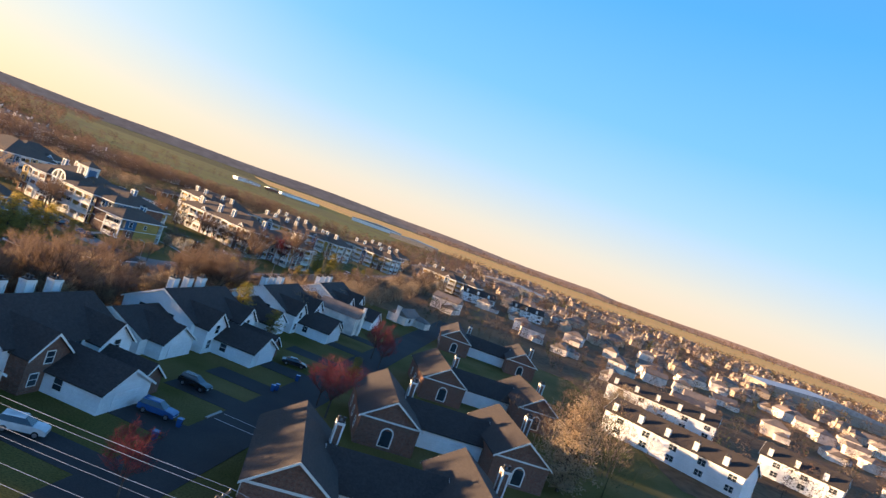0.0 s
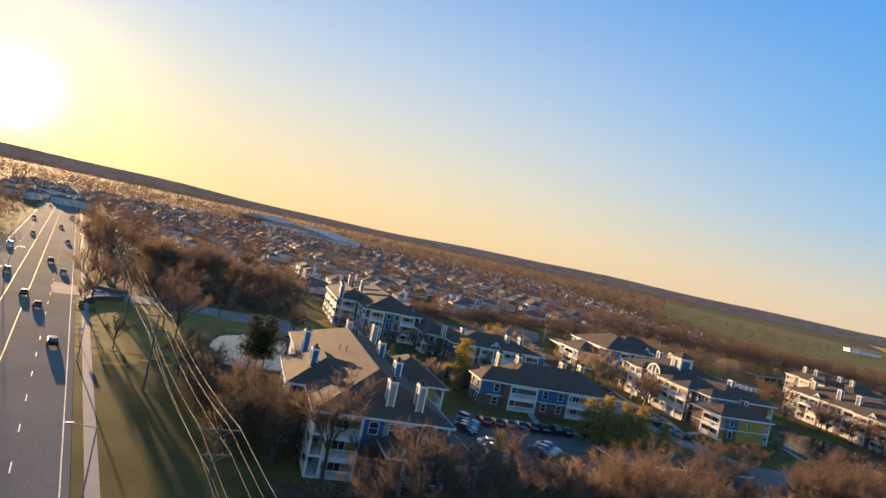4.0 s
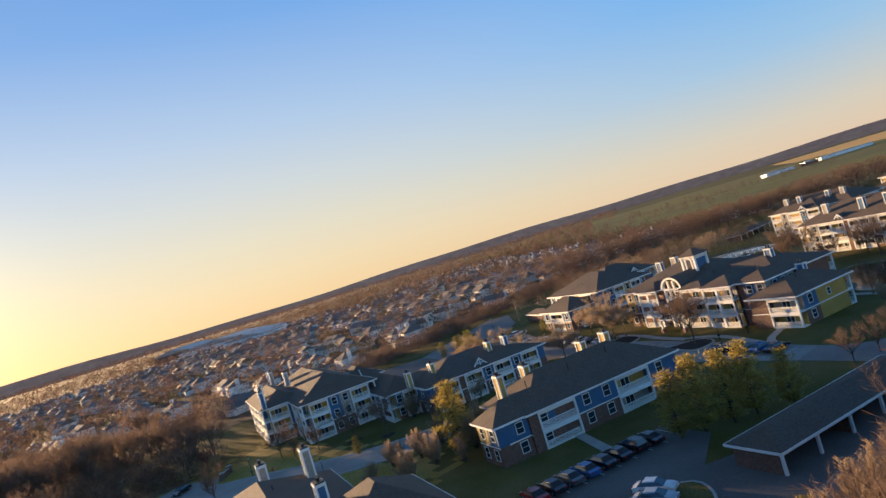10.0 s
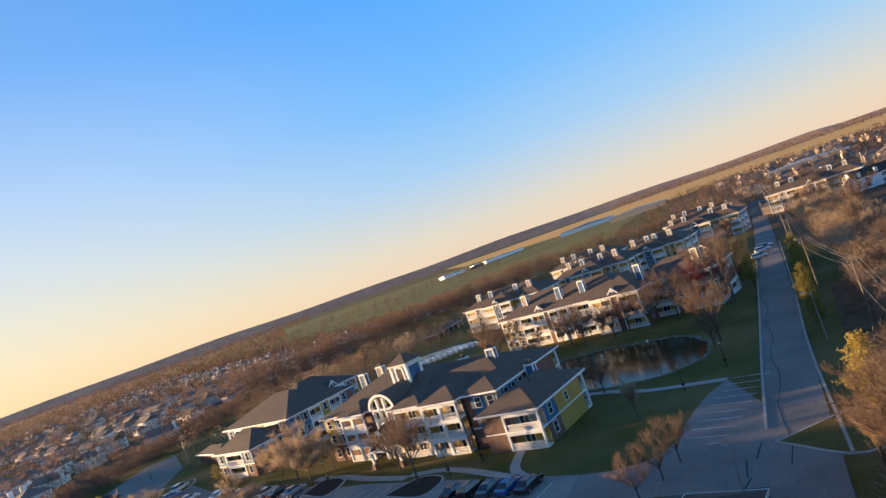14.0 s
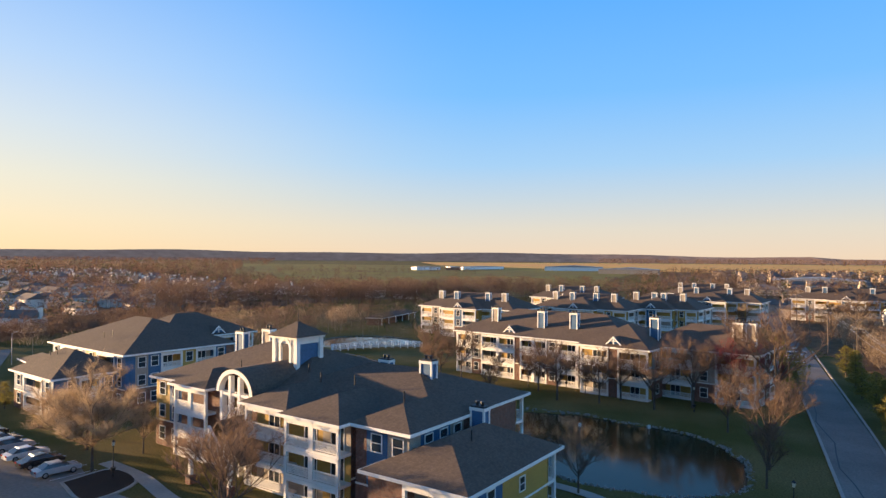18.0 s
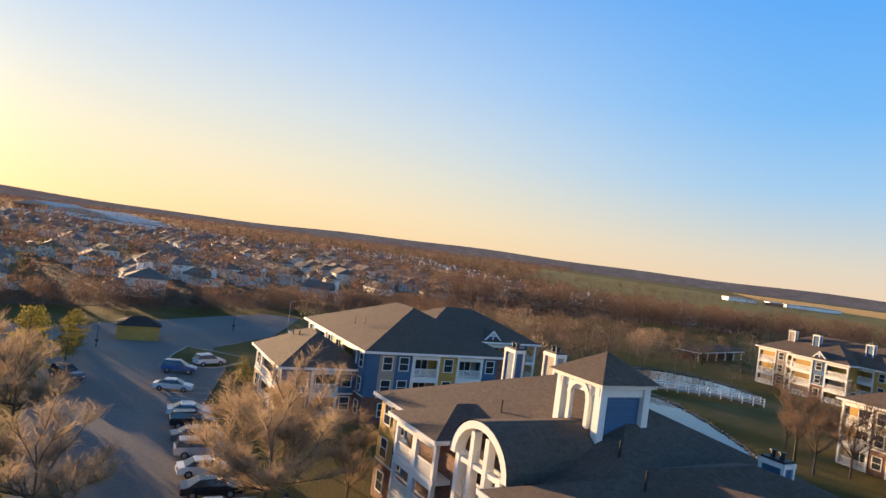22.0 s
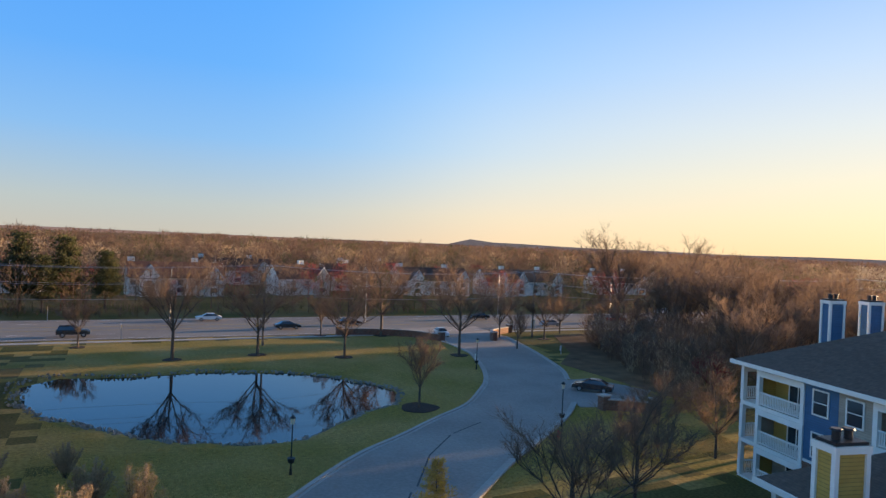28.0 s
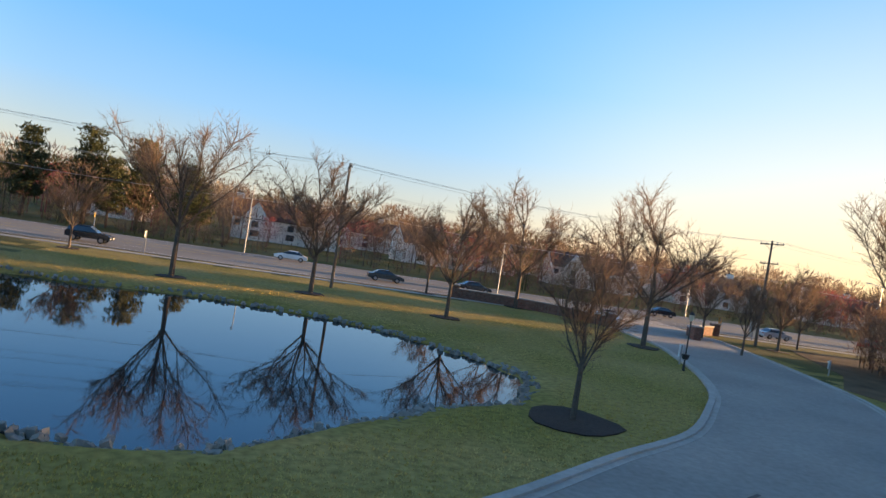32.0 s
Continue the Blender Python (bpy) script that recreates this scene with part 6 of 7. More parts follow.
def pine_tree(seed, h, name, label, mat=None, wide=0.26, tiers=15, start=0.12, tufts=26, size=0.03):
    """A pine: trunk, whorls of limbs that reach unevenly, each with many needle tufts."""
    r = random.Random(seed)
    wood, leaf = Geo(), Geo()
    wood.tube((0, 0, -0.1), (0, 0, h * 0.97), 0.02 * h, 0.004 * h, 7)
    for i in range(tiers):
        f = start + (1 - start) * i / tiers
        z = h * f
        reach = h * wide * (1 - f) ** 0.55 * min(1.0, 0.55 + 2.2 * (f - start)) * r.uniform(0.75, 1.2) + 0.3
        k = 7
        for j in range(k):
            a = 2 * math.pi * (j + r.random() * 0.9) / k
            d = Vector((math.cos(a), math.sin(a), r.uniform(-0.1, 0.4)))
            L = reach * r.uniform(0.5, 1.15)
            wood.tube((0, 0, z), Vector((0, 0, z)) + d * L, 0.006 * h * (1 - f) + 0.01, 0.008, 3)
            for _ in range(int(tufts * (0.4 + 0.8 * (1 - f)))):
                s = Vector((0, 0, z)) + d * L * r.uniform(0.3, 1.06) + Vector((r.uniform(-1, 1), r.uniform(-1, 1), r.uniform(-0.5, 0.8))) * 0.05 * h
                n = Vector((r.uniform(-1, 1), r.uniform(-1, 1), r.uniform(-0.2, 1))).normalized()
                u = n.orthogonal().normalized()
                w = size * h * r.uniform(0.5, 1.2)
                leaf.add([s - u * w * 0.3, s + u * w * 0.3, s + n * w * 1.6, s + n.cross(u) * w * 1.2 + u * w * 0.5], [(0, 1, 2), (0, 3, 1)])
    t = tagged(part(name, wood, M_BARK), label, "tree", "evergreen trees")
    part("crown", leaf, mat or M_NEEDLE, t)
    return t


BARE = [bare_tree(1, 11, 0.9, "bare_tree", "leafless brown tree with fine twigs", M_TWIG), bare_tree(2, 12, 0.7, "bare_tree", "leafless upright tree with fine twigs", M_TWIG, 6), bare_tree(3, 10, 1.15, "bare_tree", "leafless wide tree with low limbs", M_TWIG, 8, 2000, 0.7)]
PALE = [bare_tree(4, 9, 1.0, "budding_tree", "pale budding tree with dense twigs", M_TWIG_PALE, 8, 2600, 0.8), bare_tree(5, 8, 0.55, "budding_tree", "pale budding upright tree with dense twigs", M_TWIG_PALE, 8, 2400, 1.1)]
REDS = [bare_tree(6, 7, 1.0, "red_tree", "small tree with dark red spring buds", M_TWIG_RED, 8, 1800, 0.7)]
PINES = [pine_tree(7, 12, "pine_tree", "broad yellow-green pine tree on grass", None, 0.40, 15, 0.14), pine_tree(8, 10, "pine_tree", "broad dark green pine tree", None, 0.46, 12, 0.16)]


def stem_shrub(seed, h, name, label):
    """Many upright stems from the ground, feathered with short budding twigs."""
    r = random.Random(seed)
    wood, fine = Geo(), Geo()
    for i in range(26):
        a, tilt = r.uniform(0, 6.283), r.uniform(0.05, 0.8)
        d = Vector((math.cos(a) * tilt, math.sin(a) * tilt, 1)).normalized()
        p, L = Vector((r.uniform(-0.4, 0.4), r.uniform(-0.4, 0.4), -0.05)), h * r.uniform(0.7, 1.0) * (1 - 0.12 * tilt)
        q = p + d * L + Vector((0, 0, 0.05 * h))
        wood.tube(p, p.lerp(q, 0.5), 0.006 * h, 0.004 * h, 4)
        wood.tube(p.lerp(q, 0.5), q, 0.004 * h, 0.001 * h, 4)
        for _ in range(130):
            f = r.uniform(0.18, 1.0)
            s = p.lerp(q, f)
            b = r.uniform(0, 6.283)
            nd = Vector((math.cos(b) * 0.75, math.sin(b) * 0.75, r.uniform(0.4, 1.3))).normalized()
            e = s + nd * h * r.uniform(0.06, 0.2) * (1.2 - f * 0.8)
            side = nd.orthogonal().normalized() * 0.0014 * h
            fine.add([s - side, s + side, e], [(0, 1, 2)])
            for _ in range(4):
                c = s.lerp(e, r.uniform(0.3, 1.05))
                n2 = Vector((r.uniform(-1, 1), r.uniform(-1, 1), r.uniform(0, 1.6))).normalized()
                u = n2.orthogonal().normalized() * 0.005 * h
                fine.add([c - u, c + u, c + n2 * 0.024 * h], [(0, 1, 2)])
    t = tagged(part(name, wood, M_BARK), label, "tree", "budding trees")
    part("crown", fine, M_TWIG_PALE, t)
    return t


SHRUBS = [stem_shrub(14, 7.0, "budding_shrub", "golden budding shrub with upright feathery stems"), stem_shrub(15, 6.0, "budding_shrub", "pale budding shrub with many upright stems")]
WIDE = [bare_tree(16, 8, 1.5, "budding_tree", "broad pale budding tree with dense fine twigs", M_TWIG_PALE, 11, 5200, 0.5)]
GOLD = [pine_tree(17, 10, "golden_conifer", "yellow-green conifer on the lawn, coloured gold as if sunlit", M_SUNLIT_NEEDLE, 0.36, 16, 0.1, 30)]
DARK_PINES = [pine_tree(18, 13, "dark_pine", "tall dark green pine south of the road", M_FAR_PINE, 0.38, 15, 0.24, 36)]
USED = set()
SLIM = [pine_tree(19, 13, "slender_pine", "slender dark pine on bare trunk beside the pond", M_FAR_PINE, 0.3, 12, 0.36, 30)]


def plant(sort, x, y, s=1.0, deg=None):
    src = sort[int(abs(x * 7.3 + y * 3.1)) % len(sort)]
    deg = (x * 37 + y * 61) % 360 if deg is None else deg
    s *= 1.0 if sort is PINES or sort is DARK_PINES or sort is SHRUBS or sort is GOLD or sort is SLIM else 1.32
    if src.name not in USED:
        USED.add(src.name)
        src.matrix_basis = at(x, y, 0, deg, s)
        return src
    return copy_thing(src, at(x, y, 0, deg, s))


for x, y, s in ((-162.4, 46.5, 1.0), (-173.7, 45.2, 0.98), (-185, 49.8, 0.66), (-183.3, 79, 0.52), (-202.4, 52.1, 0.85), (-187.6, 29, 0.8), (-198, 31, 0.9), (-226.9, 40, 0.6), (-219, 37, 0.58), (-151, 34, 0.4), (-215, 49, 0.7), (-137, 44, 0.55), (-128, 46, 0.6), (-235, 34, 0.5), (-243, 37, 0.5)):
    plant(BARE, x, y, s)
for x, y, s in ((-101, 147, 0.32), (-99, 151, 0.34), (-97.5, 155, 0.32), (-137, 163.6, 0.62), (-144.5, 171, 0.6), (-136, 226, 0.66), (-126, 232, 0.62), (-119, 233, 0.58), (-131, 238, 0.6), (-104.4, 236, 0.7), (-113, 189, 0.42), (-94.5, 206, 0.7), (-95, 199, 0.75),
                (-110, 232, 0.65), (-99, 222, 0.8), (-155.5, 244, 0.62), (-151.8, 240.5, 0.6), (-149, 244.5, 0.62), (-159, 250, 0.6), (-141, 243.5, 0.55), (-134, 241.5, 0.6), (-122.5, 238.5, 0.55), (-116, 236.5, 0.6), (-102, 450, 1.2), (-92, 236, 1.0), (-176.5, 112.5, 0.5), (-184.2, 108.8, 0.5), (-168, 121, 0.5), (-193.5, 99, 0.38), (-197.5, 97.5, 0.4), (-200, 101.5, 0.42), (-190, 103, 0.36), (-92, 56, 0.8), (-95, 50, 0.85), (-100, 48, 0.8), (-89, 60, 0.75), (-105, 49.5, 0.75)):
    plant(BARE, x, y, s)
for x, y, s in ((-180, 182, 0.7), (-165, 180, 0.55), (-186, 184, 0.62), (-172, 186, 0.6), (-171, 148, 0.6),
                (-166, 130, 0.75), (-170, 124, 0.6), (-160, 140, 0.6), (-138, 110, 0.7), (-101, 450, 1.2), (-89, 420, 1.2), (-95, 380, 1.1), (-105, 173.3, 0.6)):
    plant(PALE, x, y, s)
for x, y, s in ((-206, 159.5, 0.9), (-198, 157.5, 0.85), (-190, 160, 0.8), (-164.6, 172.6, 0.9), (-172.5, 178, 0.98), (-168.4, 158.5, 0.8), (-174.5, 152.5, 0.75)):
    plant(WIDE, x, y, s)
for x, y, s in ((-155, 111, 0.85), (-158.5, 104.5, 0.6), (-153.5, 105.5, 0.95), (-156.4, 101.5, 0.85), (-151.5, 112.5, 0.8), (-145, 111, 0.85), (-150, 100, 0.75), (-147, 104, 0.9), (-154, 96, 0.55), (-144, 97, 0.9), (-148, 92, 0.7), (-152.5, 89, 0.45), (-142, 106, 0.85), (-146, 116, 0.8), (-150.5, 116, 0.9), (-140, 112, 0.8), (-145, 86, 0.9), (-146, 122.4, 1.0), (-150, 124.2, 1.05), (-152.2, 128.3, 1.0), (-154.6, 119.7, 0.95), (-147, 128, 1.0), (-143.5, 118, 1.0), (-148, 119, 1.0), (-180.5, 122, 1.05), (-178.5, 126.5, 0.95), (-183, 127, 0.9),
                (-85.7, 92.4, 1.2), (-82.8, 103.7, 1.2), (-82.2, 112.9, 1.1), (-84, 98, 1.1), (-81, 108, 1.15), (-81, 119, 1.1), (-87, 87, 1.0), (-89, 82, 1.0), (-80.5, 96, 1.2), (-80, 126, 1.1), (-92, 79, 0.9), (-83, 88, 1.15)):
    plant(SHRUBS, x, y, s)
for x, y, s in ((-93.3, 243, 1.1), (-98, 239, 1.0), (-27.5, 140, 0.7), (-27, 100, 0.62), (-31, 57, 0.5), (-29, 54, 0.5), (-31, 146, 0.8), (-216.5, 87, 0.5), (-24, 96, 0.8)):
    plant(REDS, x, y, s)
for x, y, s in ((-56, 126, 0.8), (-90.4, 260, 0.9), (-88, 254, 0.8), (-92, 268, 0.9), (-78.6, 200, 0.6), (-78.8, 211, 0.7), (-79, 220, 0.65), (-78, 230, 0.75), (-77.5, 238, 0.7), (-77, 247, 0.8), (-77.6, 256, 0.7), (-76.8, 268, 0.75), (-76.5, 282, 0.8), (-89.5, 276, 0.95), (-91, 283, 0.85), (-210, 163.5, 0.95), (-203, 162, 0.8), (-204, 187.7, 0.55), (-207, 197, 0.5), (-86, 99, 0.5), (-84, 94, 0.6), (-101, 90, 0.5),
                (-112.8, 49, 0.45), (-118, 48, 0.5), (-27.5, 119.6, 0.55), (-49, 128, 0.8), (-228, 172, 0.8), (-222, 170, 0.8), (-231, 168, 0.7), (-75, 100, 0.7), (-73, 92, 0.6), (-78, 108, 0.6)):
    plant(PINES, x, y, s)
for x, y, s in ((-131, -10, 1.08), (-139, -12, 1.12), (-123, -14, 0.80), (-143, -10, 0.8), (-146.5, -14.5, 1.08), (-154, -16, 0.88), (-112, -14, 0.83), (-104, -20, 0.83), (-155, -24, 0.66), (-118, -9, 0.66)):
    plant(DARK_PINES, x, y, s)
for x, y, s in ((-77, 160, 0.85), (-109.5, 121.5, 1.2), (-105.5, 127.5, 1.15), (-147.2, 109.6, 1.38), (-173, 103.6, 0.43), (-150.5, 118, 0.55), (-111.5, 119, 1.05), (-107, 124.5, 1.15), (-102, 130.5, 0.9)):
    plant(GOLD, x, y, s)
for x, y, s in ((-138.5, 56.5, 0.95), (-137.5, 59, 1.0), (-140.2, 58.4, 0.8)):
    plant(SLIM, x, y, s)
for x, y, s in ((-248, 36, 1.2), (-272, 33, 1.25), (-283, 32, 1.15), (-292, 31, 1.2)):
    plant(BARE, x, y, s)
BIG = pine_tree(9, 14, "dry_conifer", "tall orange-brown dry conifer", M_TWIG_PALE, 0.34, 20, 0.05, 34, 0.022)
BIG.matrix_basis = at(13, 107, 0, 0, 1.1)
wr = random.Random(21)


def inside(x, y, box):
    return box[0] <= x <= box[2] and box[1] <= y <= box[3]


UPRIGHT = [BARE[1], PALE[1]]
# the woodland belt between the townhouses and the estate
k = 0
while k < 150:
    x, y = wr.uniform(-86, -66), wr.uniform(52, 230)
    if y > 62 and x < -79 or y > 150 and x < -69 or y < 62 and x < -86 + (y - 52):
        continue
    plant(UPRIGHT if wr.random() < 0.7 else BARE, x, y, wr.uniform(0.55, 0.8) if y < 150 else wr.uniform(0.42, 0.56))
    k += 1
for i in range(28):
    plant(PALE if i % 3 else BARE, wr.uniform(-68, -54), 225 + i * 9.6, wr.uniform(0.7, 1.0))
# woods beside the drive and the main road
k = 0
while k < 55:
    x, y = wr.uniform(-295, -214), wr.uniform(46, 92)
    if x > -238 + (y - 46) * 0.55:
        continue
    plant(BARE, x, y, wr.uniform(0.5, 0.75) if x > -236 else wr.uniform(0.6, 0.92))
    k += 1
MULCH = [(-162.4, 46.5, 1.2), (-173.7, 45.2, 1.3), (-185, 49.8, 1.3), (-187.6, 28.7, 1.2), (-198, 30.8, 1.2), (-202.4, 52.1, 1.4), (-183.3, 79, 2.0), (-151, 34, 1.0), (-226.9, 40, 1.3), (-219, 37, 1.2), (-176.5, 112.5, 1.5), (-184.2, 108.8, 1.5)]
for i, (x, y, rad) in enumerate(MULCH):
    patch("mulch_%d" % i, [(x + rad * (1 + 0.12 * math.sin(3 * a + i)) * math.cos(a), y + rad * (1 + 0.1 * math.sin(2 * a + i)) * math.sin(a)) for a in [k * 0.449 for k in range(14)]], M_MULCH, "dark mulch circle under a lawn tree", "mulch", 0.06)


def woods(name, count, place, size, tris, mats, label, seed, fine=1.0, low=0.2):
    """Far woodland as one mesh: loose crowns of small blades on thin trunks, uneven in outline."""
    r = random.Random(seed)
    gs = [Geo() for _ in mats]
    for _ in range(count):
        x, y = place(r)
        g = gs[min(int(r.random() ** 1.8 * len(mats)), len(mats) - 1)]
        h = r.uniform(*size)
        w = h * r.uniform(0.3, 0.48)
        if tris > 14:
            g.add([(x - 0.014 * h, y, 0), (x + 0.014 * h, y, 0), (x, y, h * 0.8)], [(0, 1, 2)])
        for _ in range(tris):
            if fine < 0.8:
                a, f = r.uniform(0, 6.283), r.uniform(low, 1.0) ** 0.8
                rad = w * math.sqrt(max(0.03, 1 - ((f - 0.58) / 0.44) ** 2)) * math.sqrt(r.random())
                px, py, pz = x + rad * math.cos(a), y + rad * math.sin(a), h * f * 0.93
                L, q = h * r.uniform(0.06, 0.16), h * fine * r.uniform(0.007, 0.016)
                b = r.uniform(0, 6.283)
                dx, dy, dz = math.cos(a) * 0.5 + r.uniform(-0.5, 0.5), math.sin(a) * 0.5 + r.uniform(-0.5, 0.5), r.uniform(0.1, 1.0)
                g.add([(px - q * math.cos(b), py - q * math.sin(b), pz), (px + q * math.cos(b), py + q * math.sin(b), pz), (px + dx * L, py + dy * L, pz + dz * L)], [(0, 1, 2)])
                continue
            a, f = r.uniform(0, 6.283), r.uniform(low, 1.0)
            rad = w * math.sqrt(max(0.03, 1 - ((f - 0.6) / 0.44) ** 2)) * math.sqrt(r.random())
            px, py, pz = x + rad * math.cos(a), y + rad * math.sin(a), h * f
            s = h * fine * r.uniform(0.05, 0.1) * (30 / tris) ** 0.5
            b = [(px + r.uniform(-1, 1) * s, py + r.uniform(-1, 1) * s, max(0.05, pz + r.uniform(-1, 1) * s)) for _ in range(3)]
            g.add(b, [(0, 1, 2)])
    for g, m in zip(gs, mats):
        if g.v:
            tagged(new(name, g.mesh(name, m)), label, "woodland", kind="stuff")


def ring(r0, r1, a0, a1):
    return lambda r: (lambda d, a: (-120 + d * math.cos(a), 110 + d * math.sin(a)))(math.sqrt(r.uniform(r0 * r0, r1 * r1)), radians(r.uniform(a0, a1)))


def rect(x0, y0, x1, y1):
    return lambda r: (r.uniform(x0, x1), r.uniform(y0, y1))


W_MATS = [M_TWIG, M_TWIG_GREY, M_TWIG_PALE, M_FAR_PINE]
woods("wood_west", 5200, ring(700, 1700, 130, 200), (8, 15), 18, [M_TWIG_GREY, M_TWIG, M_TWIG_GREY, M_FAR_PINE], "brown leafless woodland beyond the suburb", 31)
woods("wood_far_west", 9000, ring(1500, 4100, 128, 265), (12, 20), 12, [M_TWIG_GREY, M_TWIG_GREY, M_TWIG], "distant brown woodland on the horizon", 32)
woods("wood_south", 900, lambda r: (r.uniform(-520, 160), -62 - abs(r.gauss(0, 110))), (9, 16), 260, W_MATS, "brown leafless trees among houses south of the road", 33, 0.79)
woods("garden_trees_south", 300, lambda r: (r.uniform(-420, -60), r.uniform(-75, -4)), (5, 11), 380, [M_TWIG, M_TWIG_RED, M_TWIG_GREY, M_FAR_PINE], "garden trees along the south side of the road", 43, 0.6)
woods("wood_mid_south", 1100, ring(300, 620, 205, 330), (11, 19), 170, [M_TWIG_GREY, M_TWIG, M_TWIG_GREY, M_FAR_PINE], "brown leafless woodland south of the road", 56, 0.79)
woods("wood_far_south", 4200, ring(580, 1900, 195, 330), (9, 16), 60, [M_TWIG_GREY, M_TWIG, M_TWIG_GREY, M_FAR_PINE], "distant brown woodland south of the road", 34, 0.9)
woods("hedge_west", 500, lambda r: (lambda t: (-262 - 34 * t + r.gauss(0, 5), 120 + 190 * t + r.gauss(0, 6)))(r.random()), (3, 7), 330, W_MATS[:2], "brown leafless tree belt behind the west car park", 35, 0.6)
woods("creek_trees", 330, lambda r: (lambda t: (-345 + 150 * t + r.gauss(0, 14), 330 + 190 * t + r.gauss(0, 18)))(r.random()), (8, 15), 330, W_MATS[:2], "tall leafless trees along the creek", 36, 0.5)
woods("suburb_trees", 2900, rect(-800, 30, -285, 520), (5, 10), 80, [M_TWIG_GREY, M_TWIG, M_FAR_PINE], "garden trees among the suburban houses", 37, 1.3)
woods("town_trees", 2300, lambda r: (lambda x: (x, r.uniform(440, max(470, 345 - 0.566 * x))))(-190 - 810 * math.sqrt(r.random())), (5, 10), 50, [M_TWIG_GREY, M_TWIG, M_FAR_PINE], "garden trees of the far northern suburb", 47, 1.3)
woods("east_trees", 900, lambda r: (lambda x: (x, r.uniform(150 if x > 60 else 235, 520)))(r.uniform(-48, 380)), (4, 9), 120, [M_TWIG, M_TWIG_GREY, M_FAR_PINE], "garden trees among the eastern houses", 38, 1.2)
woods("garden_trees_east", 110, lambda r: (lambda t: (r.gauss(12, 5) + 26 * t, 118 + 100 * t + r.gauss(0, 6)))(r.random()), (5, 9), 260, [M_TWIG, M_TWIG_PALE, M_FAR_PINE], "garden trees between the brick houses and the terraces", 49, 0.6)
woods("far_east_trees", 3800, rect(-200, 480, 820, 1400), (5, 11), 44, [M_TWIG_GREY, M_TWIG, M_FAR_PINE], "garden trees of the far eastern suburb", 48, 1.3)
woods("wood_north", 2600, ring(2500, 4200, 40, 100), (16, 26), 10, W_MATS[:2], "distant dark woodland beyond the fields", 39)
woods("wood_southwest", 620, lambda r: (r.uniform(-800, -296), r.uniform(-75, -4) if r.random() < 0.6 else r.uniform(34, 62)), (5, 11), 90, [M_TWIG_GREY, M_TWIG, M_FAR_PINE], "brown leafless trees along the western road", 46, 1.1)
woods("wood_creek_near", 190, lambda r: (lambda y: (r.uniform(-262, -216 if 264 < y < 308 else -202), y))(r.uniform(226, 335)), (5, 9), 300, [M_TWIG, M_TWIG_PALE, M_TWIG_GREY], "brown leafless trees along the creek west of the ponds", 45, 0.6)
woods("wood_creek_far", 500, rect(-330, 420, -60, 640), (4, 10), 90, [M_TWIG, M_TWIG_GREY, M_FAR_PINE], "brown leafless trees beyond the estate", 44, 1.2)
woods("estate_trees", 240, rect(-240, 290, -90, 440), (4, 8), 200, [M_TWIG_PALE, M_TWIG, M_FAR_PINE], "small trees among the farther estate buildings", 40, 0.6)
woods("wood_east", 1800, ring(600, 3000, -30, 42), (9, 18), 14, W_MATS, "brown woodland to the east", 41)
woods("brush_belt", 480, lambda r: (lambda y: (r.uniform(-84 if y < 60 else -79.5 if y < 150 else -70.5, -65), y))(r.uniform(48, 232)), (2.5, 5.5), 300, [M_TWIG, M_TWIG_PALE, M_TWIG_PALE], "dense brown brush in the woodland belt", 51, 0.6, 0.03)
woods("brush_strip", 560, lambda r: (r.uniform(-69.5, -54), 150 + 420 * r.random() ** 1.4), (5, 8), 300, [M_TWIG_PALE, M_TWIG_PALE, M_TWIG], "dense pale brush along the pole line", 52, 0.6, 0.03)
woods("brush_drive", 520, lambda r: (lambda y: (-232 + (y - 46) * 0.52 - 66 * r.random() ** 1.5, y))(r.uniform(45, 90)), (2.5, 7), 260, [M_TWIG, M_TWIG_PALE, M_TWIG_GREY], "dense brown brush beside the entrance drive", 53, 0.6, 0.03)
woods("brush_road", 90, lambda r: (r.uniform(-128, -96), r.uniform(43, 56)), (4, 9), 320, [M_TWIG, M_TWIG_GREY, M_FAR_PINE], "brown brush between the road and the building", 54, 0.6, 0.03)
woods("brush_south", 420, lambda r: (r.uniform(-330, -90), r.uniform(-13, -1)), (1.8, 4.6), 260, [M_TWIG_GREY, M_FAR_PINE, M_TWIG], "low hedge along the south verge", 55, 0.6, 0.03)
woods("field_trees", 150, lambda r: (lambda t, q: (-760 + 330 * t + r.gauss(0, 6), (790 - 60 * t if q < 0.5 else 960 + 20 * t) + r.gauss(0, 8)))(r.random(), r.random()), (7, 14), 150, [M_TWIG_GREY, M_TWIG], "leafless trees in rows along the field edges", 57, 0.79)
# low wooded hills along the horizon
hv, hf = [], []
hk = 180
for i in range(hk + 1):
    a = 2 * math.pi * i / hk
    h = 46 + 9 * math.sin(3 * a + 1) + 5 * math.sin(11 * a) + 3 * math.sin(29 * a + 2)
    d = math.degrees(a)
    h *= 1.0 - 0.15 * math.exp(-((d - 160) / 9) ** 2) + 0.3 * math.exp(-((d - 190) / 11) ** 2) - 0.3 * (205 < d < 238) - 0.65 * (238 < d < 340)
    h += 26 * math.exp(-((d - 183) / 13) ** 2)
    if 20 < math.degrees(a) < 85:
        h *= 0.7
    hv += [(4150 * math.cos(a), 4150 * math.sin(a), -2), (4300 * math.cos(a), 4300 * math.sin(a), h), (4480 * math.cos(a), 4480 * math.sin(a), h * 0.6)]
    if i:
        o = 3 * i
        hf += [(o - 3, o, o + 1, o - 2), (o - 2, o + 1, o + 2, o - 1)]
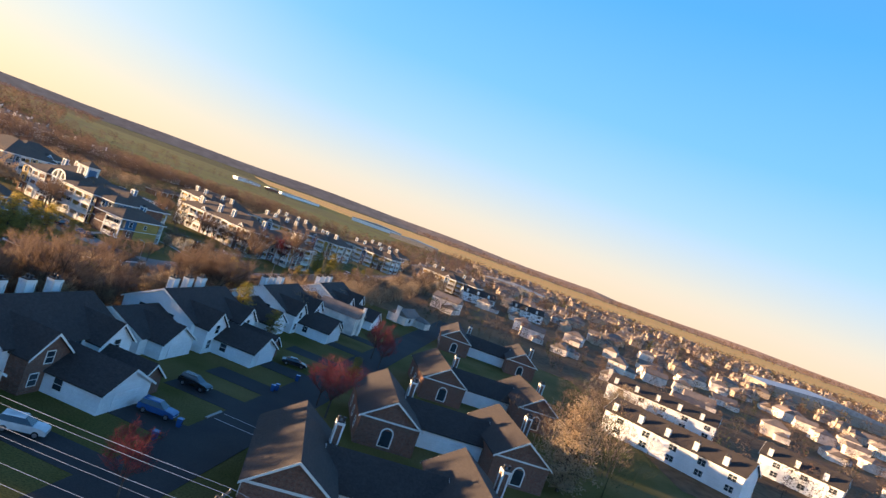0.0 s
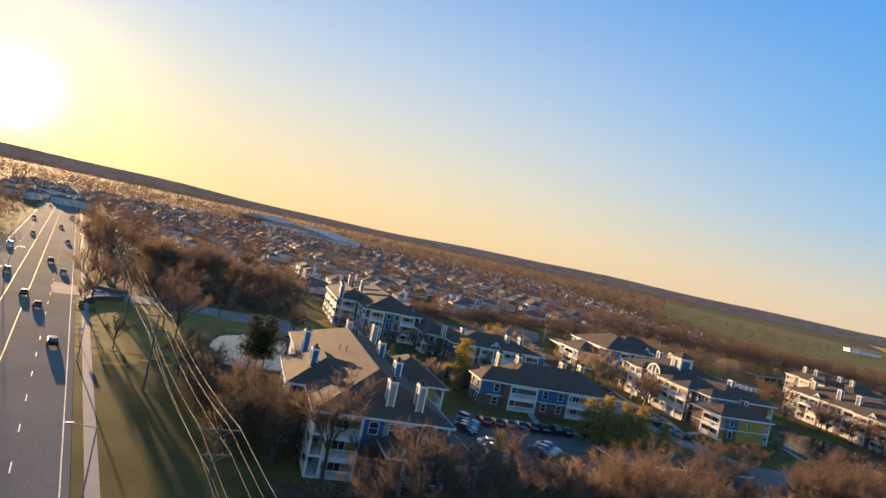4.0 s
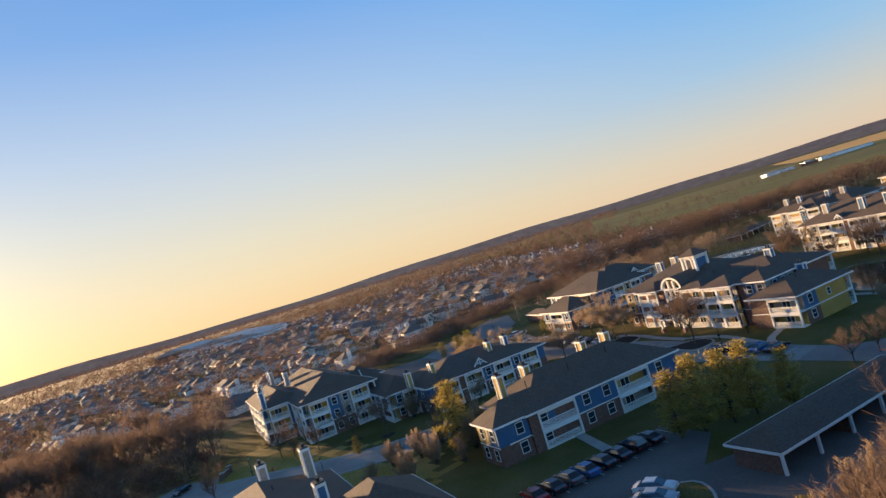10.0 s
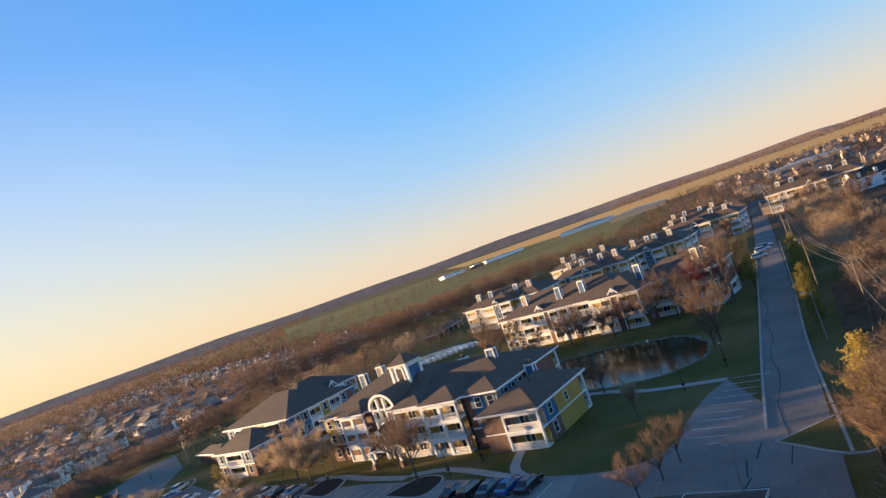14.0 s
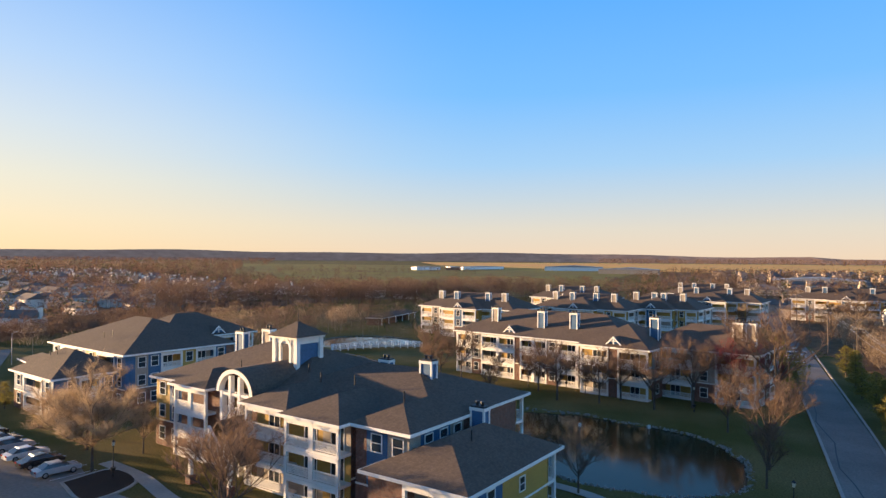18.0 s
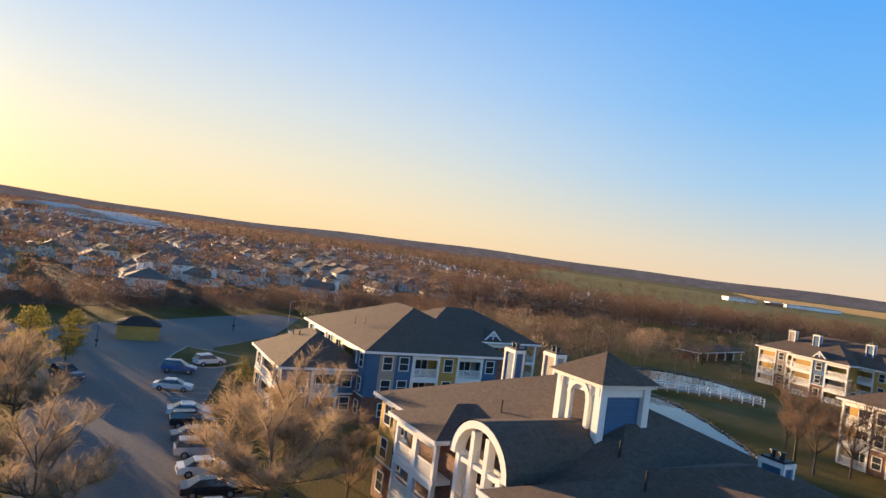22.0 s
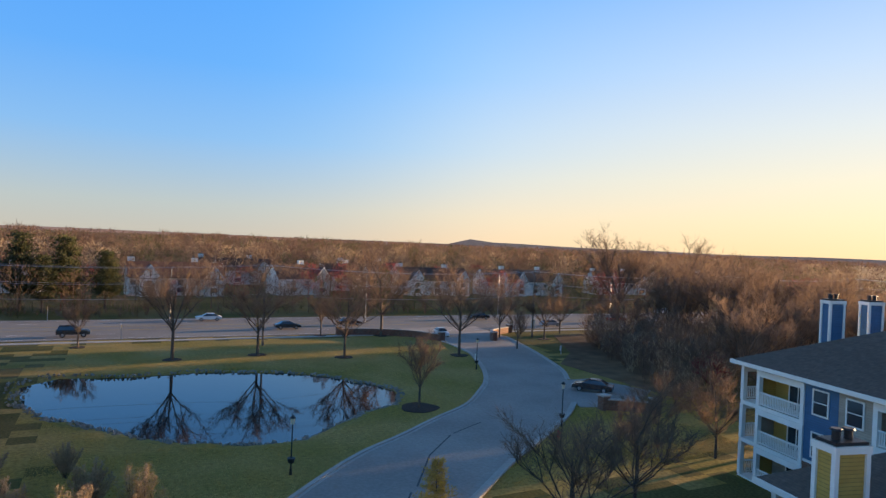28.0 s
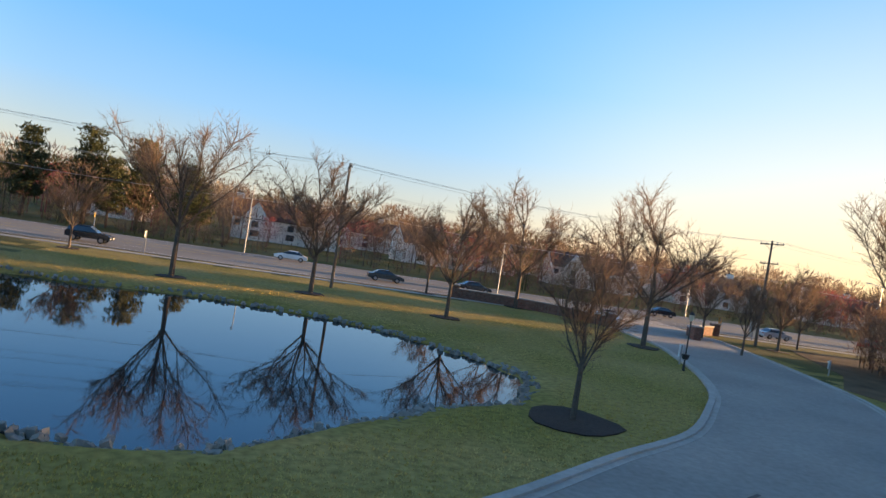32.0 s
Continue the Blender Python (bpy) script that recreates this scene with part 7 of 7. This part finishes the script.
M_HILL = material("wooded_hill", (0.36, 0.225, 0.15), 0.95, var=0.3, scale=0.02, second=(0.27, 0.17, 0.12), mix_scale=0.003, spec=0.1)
# Faint brown emission imitates the haze that lightens the far hills.
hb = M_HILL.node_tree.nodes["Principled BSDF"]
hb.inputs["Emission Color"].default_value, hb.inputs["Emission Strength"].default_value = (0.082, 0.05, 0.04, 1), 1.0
tagged(new("backdrop_hills", Geo().add(hv, hf).mesh("backdrop_hills", M_HILL)), "low brown wooded hills on the horizon, faintly self-lit as haze", "hills", kind="structure")
# fields
for name, pts, mat, label, z in (("field_green", [(-1700, 1310), (-960, 890), (-600, 686), (-400, 573), (-240, 482), (-195, 640), (-228, 900), (-250, 1390), (-900, 1900), (-1800, 1800)], M_GREENFIELD, "green winter field beyond the suburb", 0.1),
                                 ("field_dry", [(-250, 1400), (-100, 1390), (900, 1390), (3800, 1500), (3800, 3600), (-300, 3700), (-1500, 3000), (-900, 1910)], M_FIELD, "dry golden field reaching to the far woods", 0.12),
                                 ("field_meadow", [(-330, 500), (-250, 470), (-180, 560), (-228, 700), (-300, 640)], M_GREENFIELD, "green meadow along the creek", 0.14)):
    patch(name, pts, mat, label, "field", z)
patch("woodland_floor_belt", [(-92, 48), (-66, 48), (-64, 230), (-74, 230), (-79, 150), (-81, 86)], M_LEAFLITTER, "leaf-covered woodland floor", "woodland floor", 0.03)
patch("woodland_floor_west", [(-300, 36), (-232, 36), (-222, 54), (-214, 62), (-214, 84), (-268, 56), (-300, 120)], M_LEAFLITTER, "leaf-covered woodland floor", "woodland floor", 0.03)
patch("suburb_ground", [(-800, 40), (-268, 100), (-268, 130), (-300, 310), (-300, 440), (-232, 470), (-232, 1015), (-960, 1100), (-1010, 500)], M_LEAFLITTER, "brown winter gardens of the suburb", "gardens", 0.05)
patch("gardens_east", [(-60, 232), (20, 232), (40, 140), (460, 120), (1000, 700), (900, 1385), (-228, 1385), (-150, 700)], M_LEAFLITTER, "brown winter gardens of the eastern houses", "gardens", 0.045)
patch("woodland_floor_far", [(-862, -500), (-862, 500), (-905, 615), (-1105, 1255), (-2000, 2200), (-4100, 1500), (-4100, -2200), (-900, -1500)], M_LEAFLITTER, "brown floor of the far western woods", "woodland floor", 0.055)
patch("street_side", [(-34, 40), (-26.5, 40), (-26.5, 260), (-34, 260)], M_TARMAC, "dark asphalt side street", "road", 0.05)
for y in (57, 71, 86, 97, 111, 128, 146, 163):
    patch("driveway_%d" % y, [(-44, y - 2.6), (-34, y - 2.6), (-34, y + 2.6), (-44, y + 2.6)], M_TARMAC, "dark asphalt driveway", "driveway", 0.054)
kerb("kerb_6", [(-34.1, y) for y in range(78, 84, 2)])

# grass blades on the lawn round the entrance pond
M_BLADE = material("grass_blade", (0.47, 0.34, 0.09), 0.9, var=0.3, scale=2.0, second=(0.62, 0.43, 0.16), mix_scale=0.12, spec=0.1)
lr = random.Random(77)
lawn = Geo()
lv, lf = [], []
near_drive = [(p[0], p[1]) for p in DRIVE[18:84:3]]
while len(lf) < 95000:
    x, y = lr.uniform(-206, -150), lr.uniform(88 - 54 * lr.random() ** 1.5, 101)
    if pond_reach(x, y) < 1.13 or min((x - a) ** 2 + (y - b) ** 2 for a, b in near_drive) < 28.5 or (x + 183.3) ** 2 + (y - 79) ** 2 < 5:
        continue
    a, h, w = lr.uniform(0, 6.283), lr.uniform(0.03, 0.09), lr.uniform(0.015, 0.035)
    c, q = math.cos(a), math.sin(a)
    k = len(lv)
    lv += [(x - w * c, y - w * q, 0.0), (x + w * c, y + w * q, 0.0), (x + lr.uniform(-0.05, 0.05), y + lr.uniform(-0.05, 0.05), h)]
    lf.append((k, k + 1, k + 2))
tagged(new("lawn_grass", lawn.add(lv, lf).mesh("lawn_grass", M_BLADE)), "short green and straw-coloured lawn grass", "grass", kind="stuff")
